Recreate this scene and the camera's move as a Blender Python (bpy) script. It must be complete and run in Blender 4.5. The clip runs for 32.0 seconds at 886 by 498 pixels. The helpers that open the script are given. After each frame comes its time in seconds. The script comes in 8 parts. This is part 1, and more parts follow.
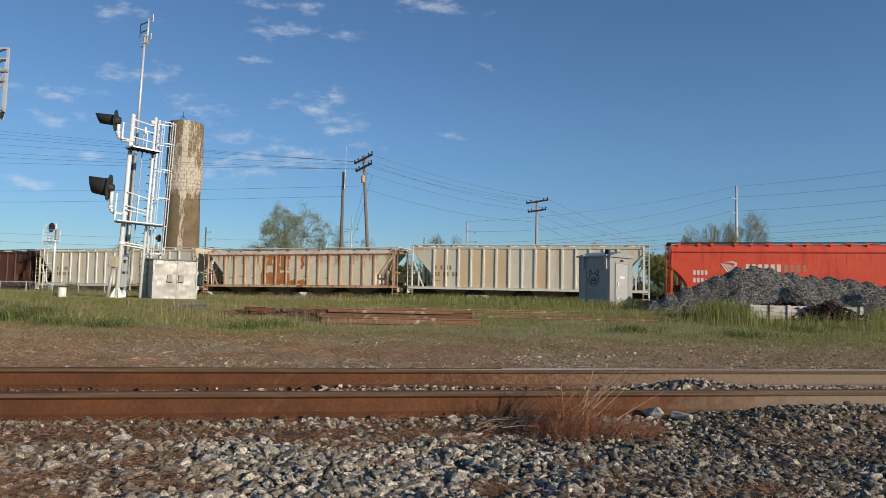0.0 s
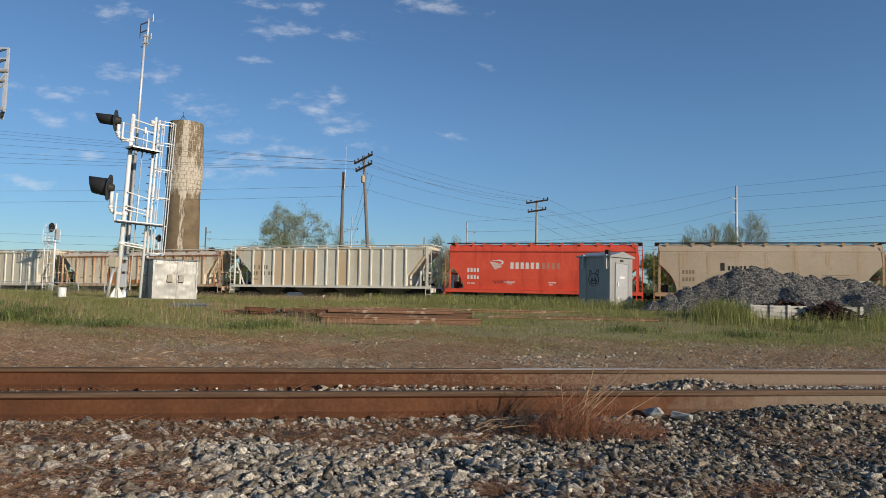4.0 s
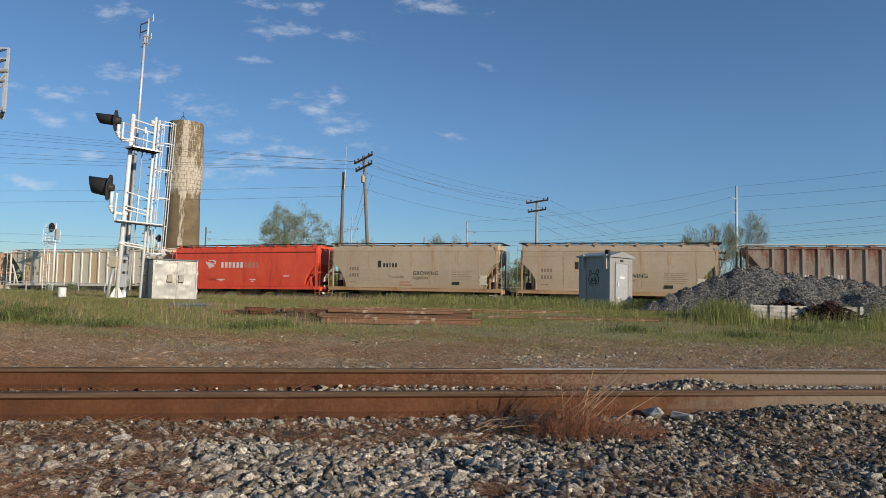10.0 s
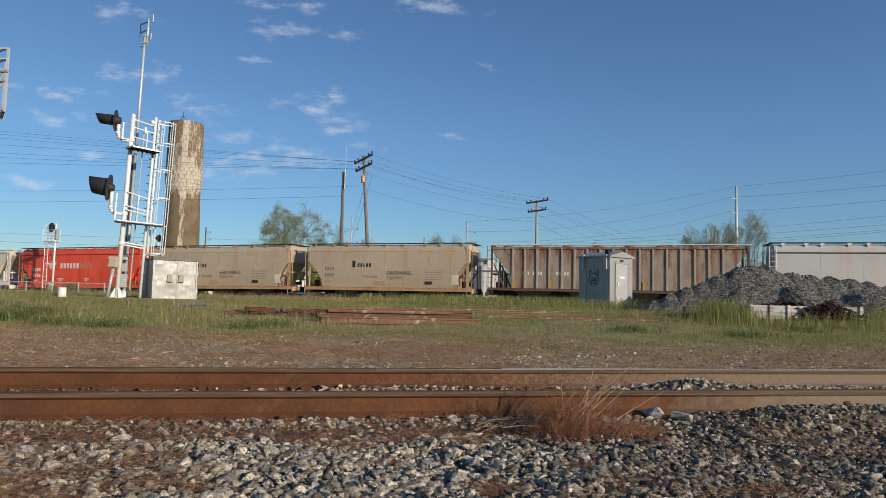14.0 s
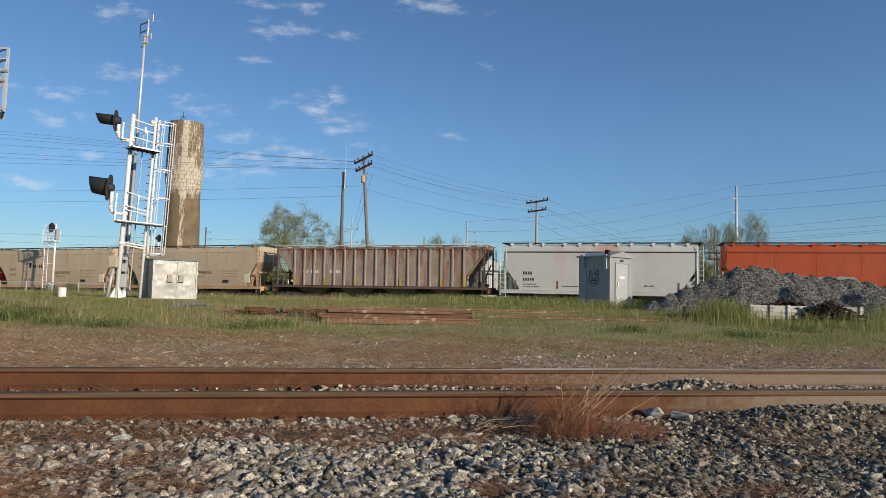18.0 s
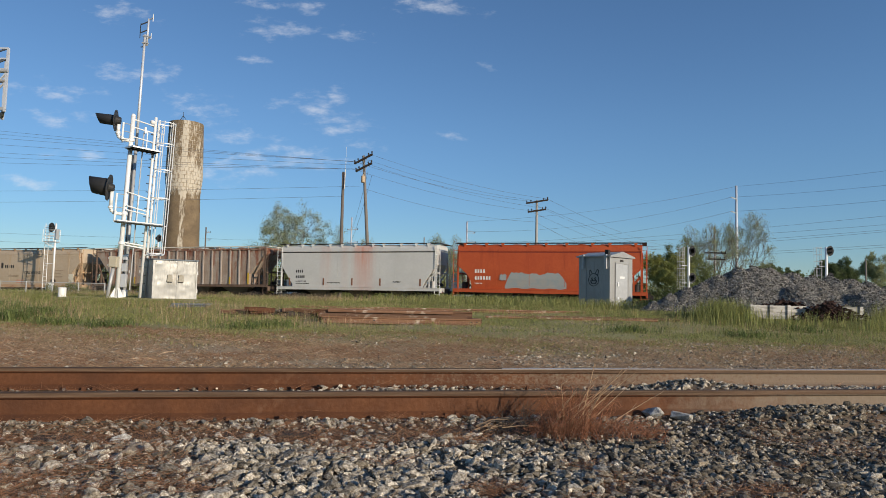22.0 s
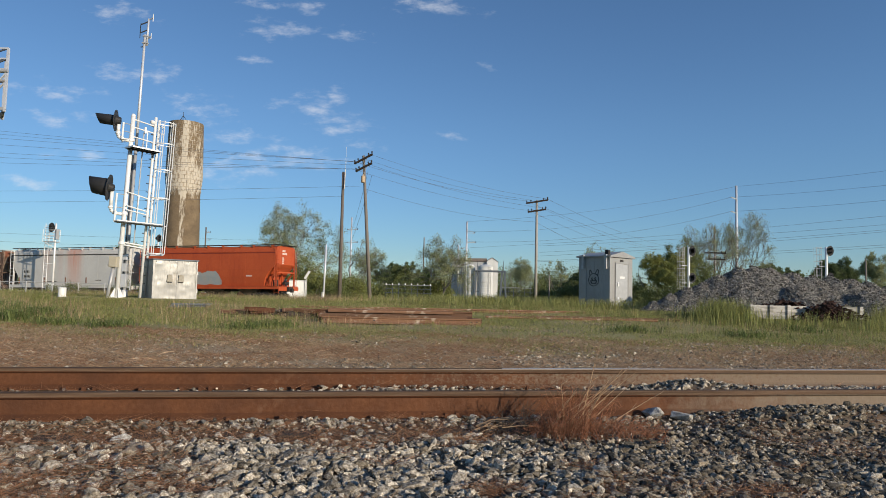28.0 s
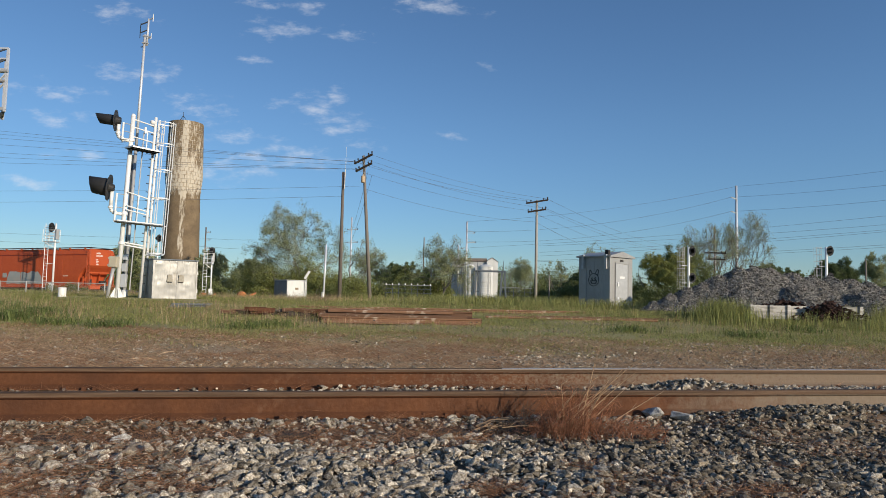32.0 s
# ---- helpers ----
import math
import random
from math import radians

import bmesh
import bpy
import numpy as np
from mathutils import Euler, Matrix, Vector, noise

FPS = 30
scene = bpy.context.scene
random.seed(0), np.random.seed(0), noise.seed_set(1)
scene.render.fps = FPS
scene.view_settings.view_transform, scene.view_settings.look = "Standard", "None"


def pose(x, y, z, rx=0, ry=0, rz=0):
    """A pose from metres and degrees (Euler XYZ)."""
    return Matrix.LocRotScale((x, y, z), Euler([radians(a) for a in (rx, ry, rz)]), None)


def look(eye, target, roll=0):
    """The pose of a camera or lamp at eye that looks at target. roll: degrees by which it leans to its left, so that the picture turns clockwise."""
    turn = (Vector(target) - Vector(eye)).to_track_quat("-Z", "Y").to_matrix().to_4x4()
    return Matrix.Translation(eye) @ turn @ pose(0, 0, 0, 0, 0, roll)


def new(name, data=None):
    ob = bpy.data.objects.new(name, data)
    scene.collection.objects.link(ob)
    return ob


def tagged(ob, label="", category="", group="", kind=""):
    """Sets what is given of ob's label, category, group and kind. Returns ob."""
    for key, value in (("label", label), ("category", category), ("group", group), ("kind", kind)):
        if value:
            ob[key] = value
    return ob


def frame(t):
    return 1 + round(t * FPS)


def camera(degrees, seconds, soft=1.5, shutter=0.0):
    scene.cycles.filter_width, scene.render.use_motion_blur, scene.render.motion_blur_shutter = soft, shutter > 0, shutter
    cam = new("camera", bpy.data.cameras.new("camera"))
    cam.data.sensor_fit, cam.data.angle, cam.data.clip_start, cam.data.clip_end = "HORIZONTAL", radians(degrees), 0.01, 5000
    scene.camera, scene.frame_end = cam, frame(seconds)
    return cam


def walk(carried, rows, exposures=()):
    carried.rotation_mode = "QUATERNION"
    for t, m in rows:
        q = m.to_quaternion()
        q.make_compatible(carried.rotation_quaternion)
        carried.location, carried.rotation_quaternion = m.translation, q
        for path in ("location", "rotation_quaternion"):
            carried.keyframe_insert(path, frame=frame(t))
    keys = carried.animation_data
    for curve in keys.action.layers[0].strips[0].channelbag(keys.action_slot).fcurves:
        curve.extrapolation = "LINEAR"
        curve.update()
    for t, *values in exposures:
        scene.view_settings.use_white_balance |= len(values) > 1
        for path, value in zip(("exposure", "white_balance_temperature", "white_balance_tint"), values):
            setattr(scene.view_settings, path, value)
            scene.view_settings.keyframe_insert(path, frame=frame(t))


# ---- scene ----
# ---------- camera: stands still on a low tripod ----------
cam = camera(68.0, 32.0, soft=0.8)
EYE_POSE = pose(0, 0, 1.0) @ pose(0, 0, 0, 93.79) @ pose(0, 0, 0, 0, 0, 1.29)
walk(cam, [(0, EYE_POSE), (32, EYE_POSE)], exposures=[(0, -0.06, 6500, 10), (13.5, -0.05, 6500, 10), (17, 0.03, 6500, 10), (32, 0.03, 6500, 10)])

# ---------- light: low sun from behind on the right, clear blue sky ----------
SUN_AZ, SUN_EL = radians(49), radians(15.5)   # azimuth counted from straight behind the camera to its right
sun_dir = Vector((math.sin(SUN_AZ) * math.cos(SUN_EL), -math.cos(SUN_AZ) * math.cos(SUN_EL), math.sin(SUN_EL)))
sun = new("sun", bpy.data.lights.new("sun", "SUN"))
sun.data.energy, sun.data.angle, sun.data.color = 4.6, radians(0.55), (1.0, 0.87, 0.69)
sun.matrix_world = look((60, -60, 40), Vector((60, -60, 40)) - sun_dir)

world = bpy.data.worlds.new("sky")
scene.world = world
world.use_nodes = True


CLOUDS = ((-0.51, 0.425, 0.04, 0.014), (-0.021, 0.446, 0.062, 0.013), (-0.277, 0.445, 0.044, 0.009), (-0.267, 0.404, 0.053, 0.013), (-0.152, 0.398, 0.031, 0.009), (-0.3, 0.353, 0.026, 0.008), (-0.201, 0.282, 0.035, 0.023),
          (-0.609, 0.299, 0.061, 0.012), (-0.505, 0.332, 0.044, 0.013), (-0.444, 0.33, 0.025, 0.016), (-0.597, 0.253, 0.052, 0.012), (-0.38, 0.273, 0.044, 0.02), (-0.172, 0.245, 0.028, 0.009), (-0.129, 0.223, 0.03, 0.009),
          (-0.233, 0.205, 0.065, 0.018), (-0.328, 0.182, 0.061, 0.019), (-0.325, 0.23, 0.039, 0.011), (-0.215, 0.436, 0.019, 0.013), (-0.262, 0.287, 0.017, 0.007), (0.069, 0.35, 0.014, 0.004),
          (-0.56, 0.20, 0.05, 0.008), (-0.64, 0.155, 0.045, 0.009), (-0.30, 0.205, 0.05, 0.01), (-0.17, 0.30, 0.018, 0.012), (-0.155, 0.262, 0.04, 0.012), (0.02, 0.24, 0.02, 0.005))


def sky_nodes():
    nt = world.node_tree
    nd, lk = nt.nodes, nt.links
    nd.clear()
    out, bg, sky = nd.new("ShaderNodeOutputWorld"), nd.new("ShaderNodeBackground"), nd.new("ShaderNodeTexSky")
    sky.sky_type, sky.sun_disc = "NISHITA", False
    sky.sun_elevation, sky.sun_rotation = SUN_EL, radians(180) - SUN_AZ
    sky.air_density, sky.dust_density, sky.ozone_density, sky.altitude = 1.0, 0.0, 4.8, 200
    bg.inputs["Strength"].default_value = 0.119
    # thin broken clouds: wisps of noise gathered in a few loose groups
    tc, sep = nd.new("ShaderNodeTexCoord"), nd.new("ShaderNodeSeparateXYZ")
    lk.new(tc.outputs["Generated"], sep.inputs[0])

    def m(op, a, b=None, c=None):
        n = nd.new("ShaderNodeMath")
        n.operation = op
        for k, v in enumerate((a, b, c)):
            if v is None:
                continue
            if isinstance(v, (int, float)):
                n.inputs[k].default_value = v
            else:
                lk.new(v, n.inputs[k])
        return n.outputs[0]
    depth = m("MAXIMUM", m("ABSOLUTE", sep.outputs[1]), 0.15)
    co = nd.new("ShaderNodeCombineXYZ")
    lk.new(m("DIVIDE", sep.outputs[0], depth), co.inputs[0]), lk.new(m("DIVIDE", sep.outputs[2], depth), co.inputs[1])

    def noise_tex(scale, detail, rough, off, stretch=(1, 1, 1), turn=0.0):
        mp, n = nd.new("ShaderNodeMapping"), nd.new("ShaderNodeTexNoise")
        mp.inputs["Location"].default_value, mp.inputs["Scale"].default_value, mp.inputs["Rotation"].default_value = off, stretch, (0, 0, turn)
        lk.new(co.outputs[0], mp.inputs[0]), lk.new(mp.outputs[0], n.inputs["Vector"])
        n.inputs["Scale"].default_value, n.inputs["Detail"].default_value, n.inputs["Roughness"].default_value = scale, detail, rough
        return n.outputs["Fac"]
    group = None
    for u, v, a, b in CLOUDS:
        mp, ln, mr = nd.new("ShaderNodeMapping"), nd.new("ShaderNodeVectorMath"), nd.new("ShaderNodeMapRange")
        mp.vector_type = "TEXTURE"
        mp.inputs["Location"].default_value, mp.inputs["Scale"].default_value, mp.inputs["Rotation"].default_value = (u, v, 0), (a * 2.8, b * 3.1, 1), (0, 0, -0.1)
        ln.operation = "LENGTH"
        lk.new(co.outputs[0], mp.inputs[0]), lk.new(mp.outputs[0], ln.inputs[0])
        mr.interpolation_type = "SMOOTHSTEP"
        lk.new(ln.outputs["Value"], mr.inputs[0])
        for k, val in ((1, 1.0), (2, 0.0), (3, 0.0), (4, 1.0)):
            mr.inputs[k].default_value = val
        group = mr.outputs[0] if group is None else m("MAXIMUM", group, mr.outputs[0])
    fine = noise_tex(24.0, 6, 0.62, (1.3, 0.4, 0), (1.0, 2.4, 1), -0.25)
    cover = m("ADD", m("MULTIPLY", group, 0.52), m("MULTIPLY", fine, 1.45))
    ramp = nd.new("ShaderNodeMapRange")
    ramp.interpolation_type = "SMOOTHSTEP"
    lk.new(cover, ramp.inputs[0])
    for k, val in ((1, 1.04), (2, 1.62), (3, 0.0), (4, 0.46)):
        ramp.inputs[k].default_value = val
    mix = nd.new("ShaderNodeMixRGB")
    # sky colour multiplied by a darker, bluer tint towards the horizon
    low, tint, mul = nd.new("ShaderNodeMapRange"), nd.new("ShaderNodeMixRGB"), nd.new("ShaderNodeMixRGB")
    low.interpolation_type = "SMOOTHSTEP"
    lk.new(sep.outputs[2], low.inputs[0])
    for k, val in ((1, -0.02), (2, 0.27), (3, 0.0), (4, 1.0)):
        low.inputs[k].default_value = val
    tint.inputs[1].default_value, tint.inputs[2].default_value = (0.72, 0.80, 0.86, 1), (1, 1, 1, 1)
    mul.blend_type = "MULTIPLY"
    mul.inputs[0].default_value = 1.0
    # sideways brightness gradient multiplied into the sky colour, brighter on the sun's side
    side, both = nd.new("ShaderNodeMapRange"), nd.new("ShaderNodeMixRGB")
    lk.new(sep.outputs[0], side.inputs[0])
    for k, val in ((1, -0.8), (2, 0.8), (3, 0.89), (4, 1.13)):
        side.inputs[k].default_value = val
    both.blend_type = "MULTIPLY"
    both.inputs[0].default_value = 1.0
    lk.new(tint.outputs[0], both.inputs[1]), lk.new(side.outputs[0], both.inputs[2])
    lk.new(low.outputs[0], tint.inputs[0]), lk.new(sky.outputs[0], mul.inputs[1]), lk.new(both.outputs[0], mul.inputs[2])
    lk.new(ramp.outputs[0], mix.inputs[0]), lk.new(mul.outputs[0], mix.inputs[1])
    mix.inputs[2].default_value = (6.6, 6.8, 7.2, 1)
    lk.new(mix.outputs[0], bg.inputs[0]), lk.new(bg.outputs[0], out.inputs[0])


sky_nodes()

# ---------- materials ----------
def mat(name, base, dark=None, rough=0.7, metal=0.0, scale=3.0, amount=0.5, fine=40.0, bump=0.15, spec=0.4,
        rust=None, rust_amount=0.0, rust_scale=2.0, streak=0.0, island=0.0, per_object=0.0, stretch=(1, 1, 1), coords="Object"):
    """A weathered surface: two-scale colour variation, relief, optional rust or dirt patches drawn out into vertical streaks."""
    ma = bpy.data.materials.new(name)
    ma.use_nodes = True
    nt = ma.node_tree
    nd, lk = nt.nodes, nt.links
    bs = nd["Principled BSDF"]
    bs.inputs["Roughness"].default_value, bs.inputs["Metallic"].default_value = rough, metal
    bs.inputs["Specular IOR Level"].default_value = spec
    tc = nd.new("ShaderNodeTexCoord")
    mp = nd.new("ShaderNodeMapping")
    mp.inputs["Scale"].default_value = stretch
    lk.new(tc.outputs[coords], mp.inputs[0])

    def tex(sc, det=4, rgh=0.6, vec=None):
        n = nd.new("ShaderNodeTexNoise")
        n.inputs["Scale"].default_value, n.inputs["Detail"].default_value, n.inputs["Roughness"].default_value = sc, det, rgh
        lk.new(vec or mp.outputs[0], n.inputs["Vector"])
        return n.outputs["Fac"]

    def rng(src, a, b, c=0.0, d=1.0):
        n = nd.new("ShaderNodeMapRange")
        lk.new(src, n.inputs[0])
        for k, v in ((1, a), (2, b), (3, c), (4, d)):
            n.inputs[k].default_value = v
        return n.outputs[0]

    def mix(fac, a, b, mode="MIX"):
        n = nd.new("ShaderNodeMixRGB")
        n.blend_type = mode
        for k, v in enumerate((fac, a, b)):
            if isinstance(v, (int, float)):
                n.inputs[k].default_value = v
            elif isinstance(v, tuple):
                n.inputs[k].default_value = (*v, 1)
            else:
                lk.new(v, n.inputs[k])
        return n.outputs[0]
    dark = dark or tuple(c * 0.6 for c in base)
    big, small = tex(scale), tex(fine, 3)
    col = mix(rng(big, 0.35, 0.65, 0, amount), base, dark)
    col = mix(rng(small, 0.35, 0.7, 0, amount * 0.6), col, dark)
    if rust:
        ms = nd.new("ShaderNodeMapping")
        ms.inputs["Scale"].default_value = (1, 1, 1 - streak * 0.93)
        lk.new(tc.outputs[coords], ms.inputs[0])
        r = tex(rust_scale, 6, 0.65, ms.outputs[0])
        lo = 0.72 - 0.4 * rust_amount
        col = mix(rng(r, lo, lo + 0.14, 0, 0.9), col, rust)
    if island:
        gi = nd.new("ShaderNodeNewGeometry")
        hs = nd.new("ShaderNodeHueSaturation")
        lk.new(rng(gi.outputs["Random Per Island"], 0, 1, 1 - island, 1 + island), hs.inputs["Value"])
        lk.new(col, hs.inputs["Color"])
        col = hs.outputs[0]
    if per_object:
        oi = nd.new("ShaderNodeObjectInfo")
        hs = nd.new("ShaderNodeHueSaturation")
        lk.new(rng(oi.outputs["Random"], 0, 1, 1 - per_object, 1 + per_object), hs.inputs["Value"])
        lk.new(col, hs.inputs["Color"])
        col = hs.outputs[0]
    lk.new(col, bs.inputs["Base Color"])
    lk.new(rng(small, 0.3, 0.7, max(rough - 0.12, 0.05), min(rough + 0.12, 1)), bs.inputs["Roughness"])
    if bump:
        bp = nd.new("ShaderNodeBump")
        bp.inputs["Strength"].default_value, bp.inputs["Distance"].default_value = bump, 0.02
        lk.new(small, bp.inputs["Height"]), lk.new(bp.outputs[0], bs.inputs["Normal"])
    return ma


def leaf_mat(name, base, dark, island=0.35):
    ma = mat(name, base, dark, rough=0.6, scale=1.2, amount=0.5, fine=9, bump=0, spec=0.1, island=island)
    nd, lk = ma.node_tree.nodes, ma.node_tree.links
    bs = nd["Principled BSDF"]
    tr, mx = nd.new("ShaderNodeBsdfTranslucent"), nd.new("ShaderNodeMixShader")
    lk.new(bs.inputs["Base Color"].links[0].from_socket, tr.inputs[0])
    mx.inputs[0].default_value = 0.33
    lk.new(bs.outputs[0], mx.inputs[1]), lk.new(tr.outputs[0], mx.inputs[2])
    lk.new(mx.outputs[0], nd["Material Output"].inputs[0])
    return ma


M = {}
M["rust"] = mat("rusty_steel", (0.14, 0.056, 0.024), (0.09, 0.036, 0.018), 0.85, scale=2.5, amount=0.7, fine=30, bump=0.25, rust=(0.25, 0.17, 0.115), rust_amount=0.36, rust_scale=0.5)
M["track_rail"] = mat("rusty_track_rail", (0.138, 0.051, 0.018), (0.078, 0.03, 0.013), 0.85, scale=2.5, amount=0.8, fine=30, bump=0.3, rust=(0.20, 0.12, 0.075), rust_amount=0.16, rust_scale=1.3)
M["far_rail"] = mat("rusty_far_rail", (0.138, 0.051, 0.018), (0.078, 0.03, 0.013), 0.85, scale=2.5, amount=0.8, fine=30, bump=0.3, rust=(0.20, 0.12, 0.075), rust_amount=0.16, rust_scale=1.3)


def dusty(name, scale, gain, a, b, most=0.85):
    """Tan dust caked on the far end of a rail, in specks where it begins."""
    nd, lk = M[name].node_tree.nodes, M[name].node_tree.links
    bs = nd["Principled BSDF"]
    base = bs.inputs["Base Color"].links[0].from_socket
    tc, sep, n, ad, mr, mx = (nd.new("ShaderNode" + k) for k in ("TexCoord", "SeparateXYZ", "TexNoise", "Math", "MapRange", "MixRGB"))
    lk.new(tc.outputs["Object"], sep.inputs[0]), lk.new(tc.outputs["Object"], n.inputs["Vector"])
    n.inputs["Scale"].default_value, n.inputs["Detail"].default_value, n.inputs["Roughness"].default_value = scale, 8, 0.8
    ad.operation = "MULTIPLY_ADD"
    ad.inputs[1].default_value = gain
    lk.new(n.outputs["Fac"], ad.inputs[0]), lk.new(sep.outputs[0], ad.inputs[2]), lk.new(ad.outputs[0], mr.inputs[0])
    for k, v in ((1, a), (2, b), (3, 0.0), (4, most)):
        mr.inputs[k].default_value = v
    lk.new(mr.outputs[0], mx.inputs[0]), lk.new(base, mx.inputs[1]), lk.new(mx.outputs[0], bs.inputs["Base Color"])
    mx.inputs[2].default_value = (0.225, 0.18, 0.13, 1)


dusty("track_rail", 7.0, 3.2, -2.7, -1.1)
dusty("far_rail", 34.0, 16.0, 2.2, 5.4, 0.75)
M["rail_head"] = mat("worn_rail_head", (0.185, 0.118, 0.075), (0.07, 0.043, 0.028), 0.8, 0.0, spec=0.15, scale=6, amount=0.9, fine=60, stretch=(0.12, 4, 4), bump=0.35)
# rail top: the reflected sky is put into a pale base colour
M["rail_shine"] = mat("pale_rail_top_shine", (0.80, 0.73, 0.67), (0.40, 0.33, 0.28), 0.42, 0.35, scale=1.2, amount=0.7, stretch=(0.3, 3, 3), bump=0.02)
# thin strip on the worn edge; the sun glint is put into its colour
M["glint_edge"] = mat("worn_steel_glint", (0.60, 0.55, 0.48), (0.20, 0.15, 0.11), 0.45, 0.3, scale=1.6, amount=1.0, stretch=(0.5, 3, 3), bump=0.02)
# pale streaks among the rust put sunlit top edges into the rails' colour
M["old_rail"] = mat("stacked_old_rail", (0.27, 0.15, 0.085), (0.12, 0.058, 0.034), 0.85, scale=2, amount=0.8, fine=25, bump=0.25, rust=(0.46, 0.37, 0.29), rust_amount=0.42, rust_scale=4.0, stretch=(0.3, 6, 6), per_object=0.4)
M["tie"] = mat("creosoted_timber", (0.10, 0.075, 0.055), (0.045, 0.035, 0.028), 0.9, scale=5, amount=0.7, stretch=(1, 6, 6), bump=0.4)
M["stone"] = mat("ballast_stone", (0.74, 0.665, 0.55), (0.16, 0.13, 0.09), 0.85, scale=55, amount=1.0, fine=190, bump=0.6, spec=0.15, island=0.7, rust=(0.33, 0.24, 0.155), rust_amount=0.3, rust_scale=0.9)
M["stone_dark"] = mat("dark_ballast_stone", (0.44, 0.375, 0.285), (0.11, 0.09, 0.062), 0.85, scale=45, amount=1.0, fine=190, bump=0.6, spec=0.12, island=0.65, rust=(0.27, 0.185, 0.115), rust_amount=0.34, rust_scale=0.9)
M["stone_piece"] = mat("ballast_stone_single", (0.76, 0.685, 0.57), (0.16, 0.13, 0.09), 0.85, scale=2.6, amount=1.0, fine=9, bump=0.6, spec=0.15, per_object=0.45, rust=(0.32, 0.22, 0.145), rust_amount=0.3, rust_scale=1.4)
M["pile_stone"] = mat("crushed_limestone", (0.43, 0.405, 0.365), (0.075, 0.07, 0.06), 0.85, scale=26, amount=0.9, fine=60, bump=0.2, spec=0.12, island=0.85)
M["straw"] = leaf_mat("dry_straw", (0.54, 0.385, 0.245), (0.34, 0.215, 0.13), 0.55)
M["russet"] = leaf_mat("dead_russet_weed", (0.42, 0.235, 0.135), (0.24, 0.12, 0.07))
M["grass"] = leaf_mat("spring_grass", (0.23, 0.258, 0.08), (0.365, 0.325, 0.14), 0.5)
M["plume"] = leaf_mat("purplish_seed_head", (0.36, 0.25, 0.17), (0.26, 0.22, 0.10), 0.4)
M["leaf"] = leaf_mat("young_leaf", (0.36, 0.385, 0.20), (0.22, 0.245, 0.12), 0.3)
M["leaf_dark"] = leaf_mat("dark_leaf", (0.20, 0.225, 0.085), (0.10, 0.125, 0.05), 0.35)
M["leaf_mid"] = leaf_mat("fresh_shrub_leaf", (0.30, 0.31, 0.10), (0.15, 0.17, 0.055), 0.4)
M["weed"] = leaf_mat("green_weed", (0.175, 0.21, 0.07), (0.115, 0.145, 0.05), 0.4)
M["leaf_pine"] = leaf_mat("needle_leaf", (0.14, 0.18, 0.08), (0.08, 0.11, 0.05))
M["bark"] = mat("bark", (0.22, 0.20, 0.175), (0.12, 0.105, 0.09), 0.95, scale=4, amount=0.7, stretch=(4, 4, 1), bump=0.5)
M["pole"] = mat("weathered_pole_timber", (0.25, 0.22, 0.19), (0.125, 0.108, 0.092), 0.9, scale=3, amount=0.7, stretch=(8, 8, 0.5), bump=0.3)
M["pole_weathered"] = mat("grey_brown_pole_timber", (0.20, 0.17, 0.145), (0.09, 0.072, 0.06), 0.9, scale=3, amount=0.8, stretch=(10, 10, 0.4), bump=0.3)
M["plank"] = mat("greyed_white_plank", (0.58, 0.56, 0.52), (0.20, 0.185, 0.165), 0.85, scale=2.2, amount=0.8, fine=14, stretch=(0.5, 1, 5), bump=0.3, per_object=0.2)
M["far_white"] = mat("weathered_white_sheet", (0.70, 0.70, 0.67), (0.52, 0.52, 0.50), 0.6, scale=0.8, amount=0.6, fine=5, stretch=(1, 1, 0.3), bump=0.1)
# dull grey; on the far cabinet it also stands for the shaded side
M["grey_sheet"] = mat("dull_grey_sheet_and_shade", (0.20, 0.215, 0.22), (0.14, 0.15, 0.15), 0.55, 0.1, scale=1.5, amount=0.6, fine=8, bump=0.06, streak=0.6)
M["arm"] = mat("dark_crossarm_timber", (0.035, 0.027, 0.022), None, 0.9, bump=0.2)
M["steel_pole"] = mat("pale_steel_pole", (0.70, 0.71, 0.73), (0.52, 0.53, 0.55), 0.45, 0.35, bump=0.03)
M["alu"] = mat("aluminium_paint", (0.84, 0.84, 0.82), (0.68, 0.68, 0.66), 0.4, 0.1, scale=2, amount=0.35, bump=0.03)
M["galv"] = mat("galvanised_steel", (0.50, 0.50, 0.49), (0.36, 0.36, 0.36), 0.5, 0.3, scale=4, amount=0.5, bump=0.04)
M["sheet"] = mat("dull_aluminium_sheet", (0.395, 0.385, 0.365), (0.275, 0.265, 0.25), 0.42, 0.2, scale=1.4, amount=0.5, fine=12, bump=0.06, rust=(0.40, 0.33, 0.25), rust_amount=0.1, streak=0.9)
M["cab_white"] = mat("whitish_cabinet_sheet", (0.35, 0.345, 0.325), (0.23, 0.225, 0.21), 0.42, 0.25, scale=1.3, amount=0.7, fine=9, bump=0.12, stretch=(1.6, 1.6, 0.4), rust=(0.22, 0.185, 0.14), rust_amount=0.18, rust_scale=2.2, streak=0.9)
M["black"] = mat("matt_black_paint", (0.035, 0.034, 0.034), None, 0.6, bump=0.05)
M["lens"] = mat("dark_signal_lens", (0.03, 0.01, 0.01), None, 0.15, bump=0)
M["wire"] = mat("weathered_wire", (0.17, 0.17, 0.18), None, 0.6, 0.4, bump=0)
M["cream_box"] = mat("cream_junction_box", (0.50, 0.45, 0.34), (0.40, 0.35, 0.26), 0.6, bump=0.05)
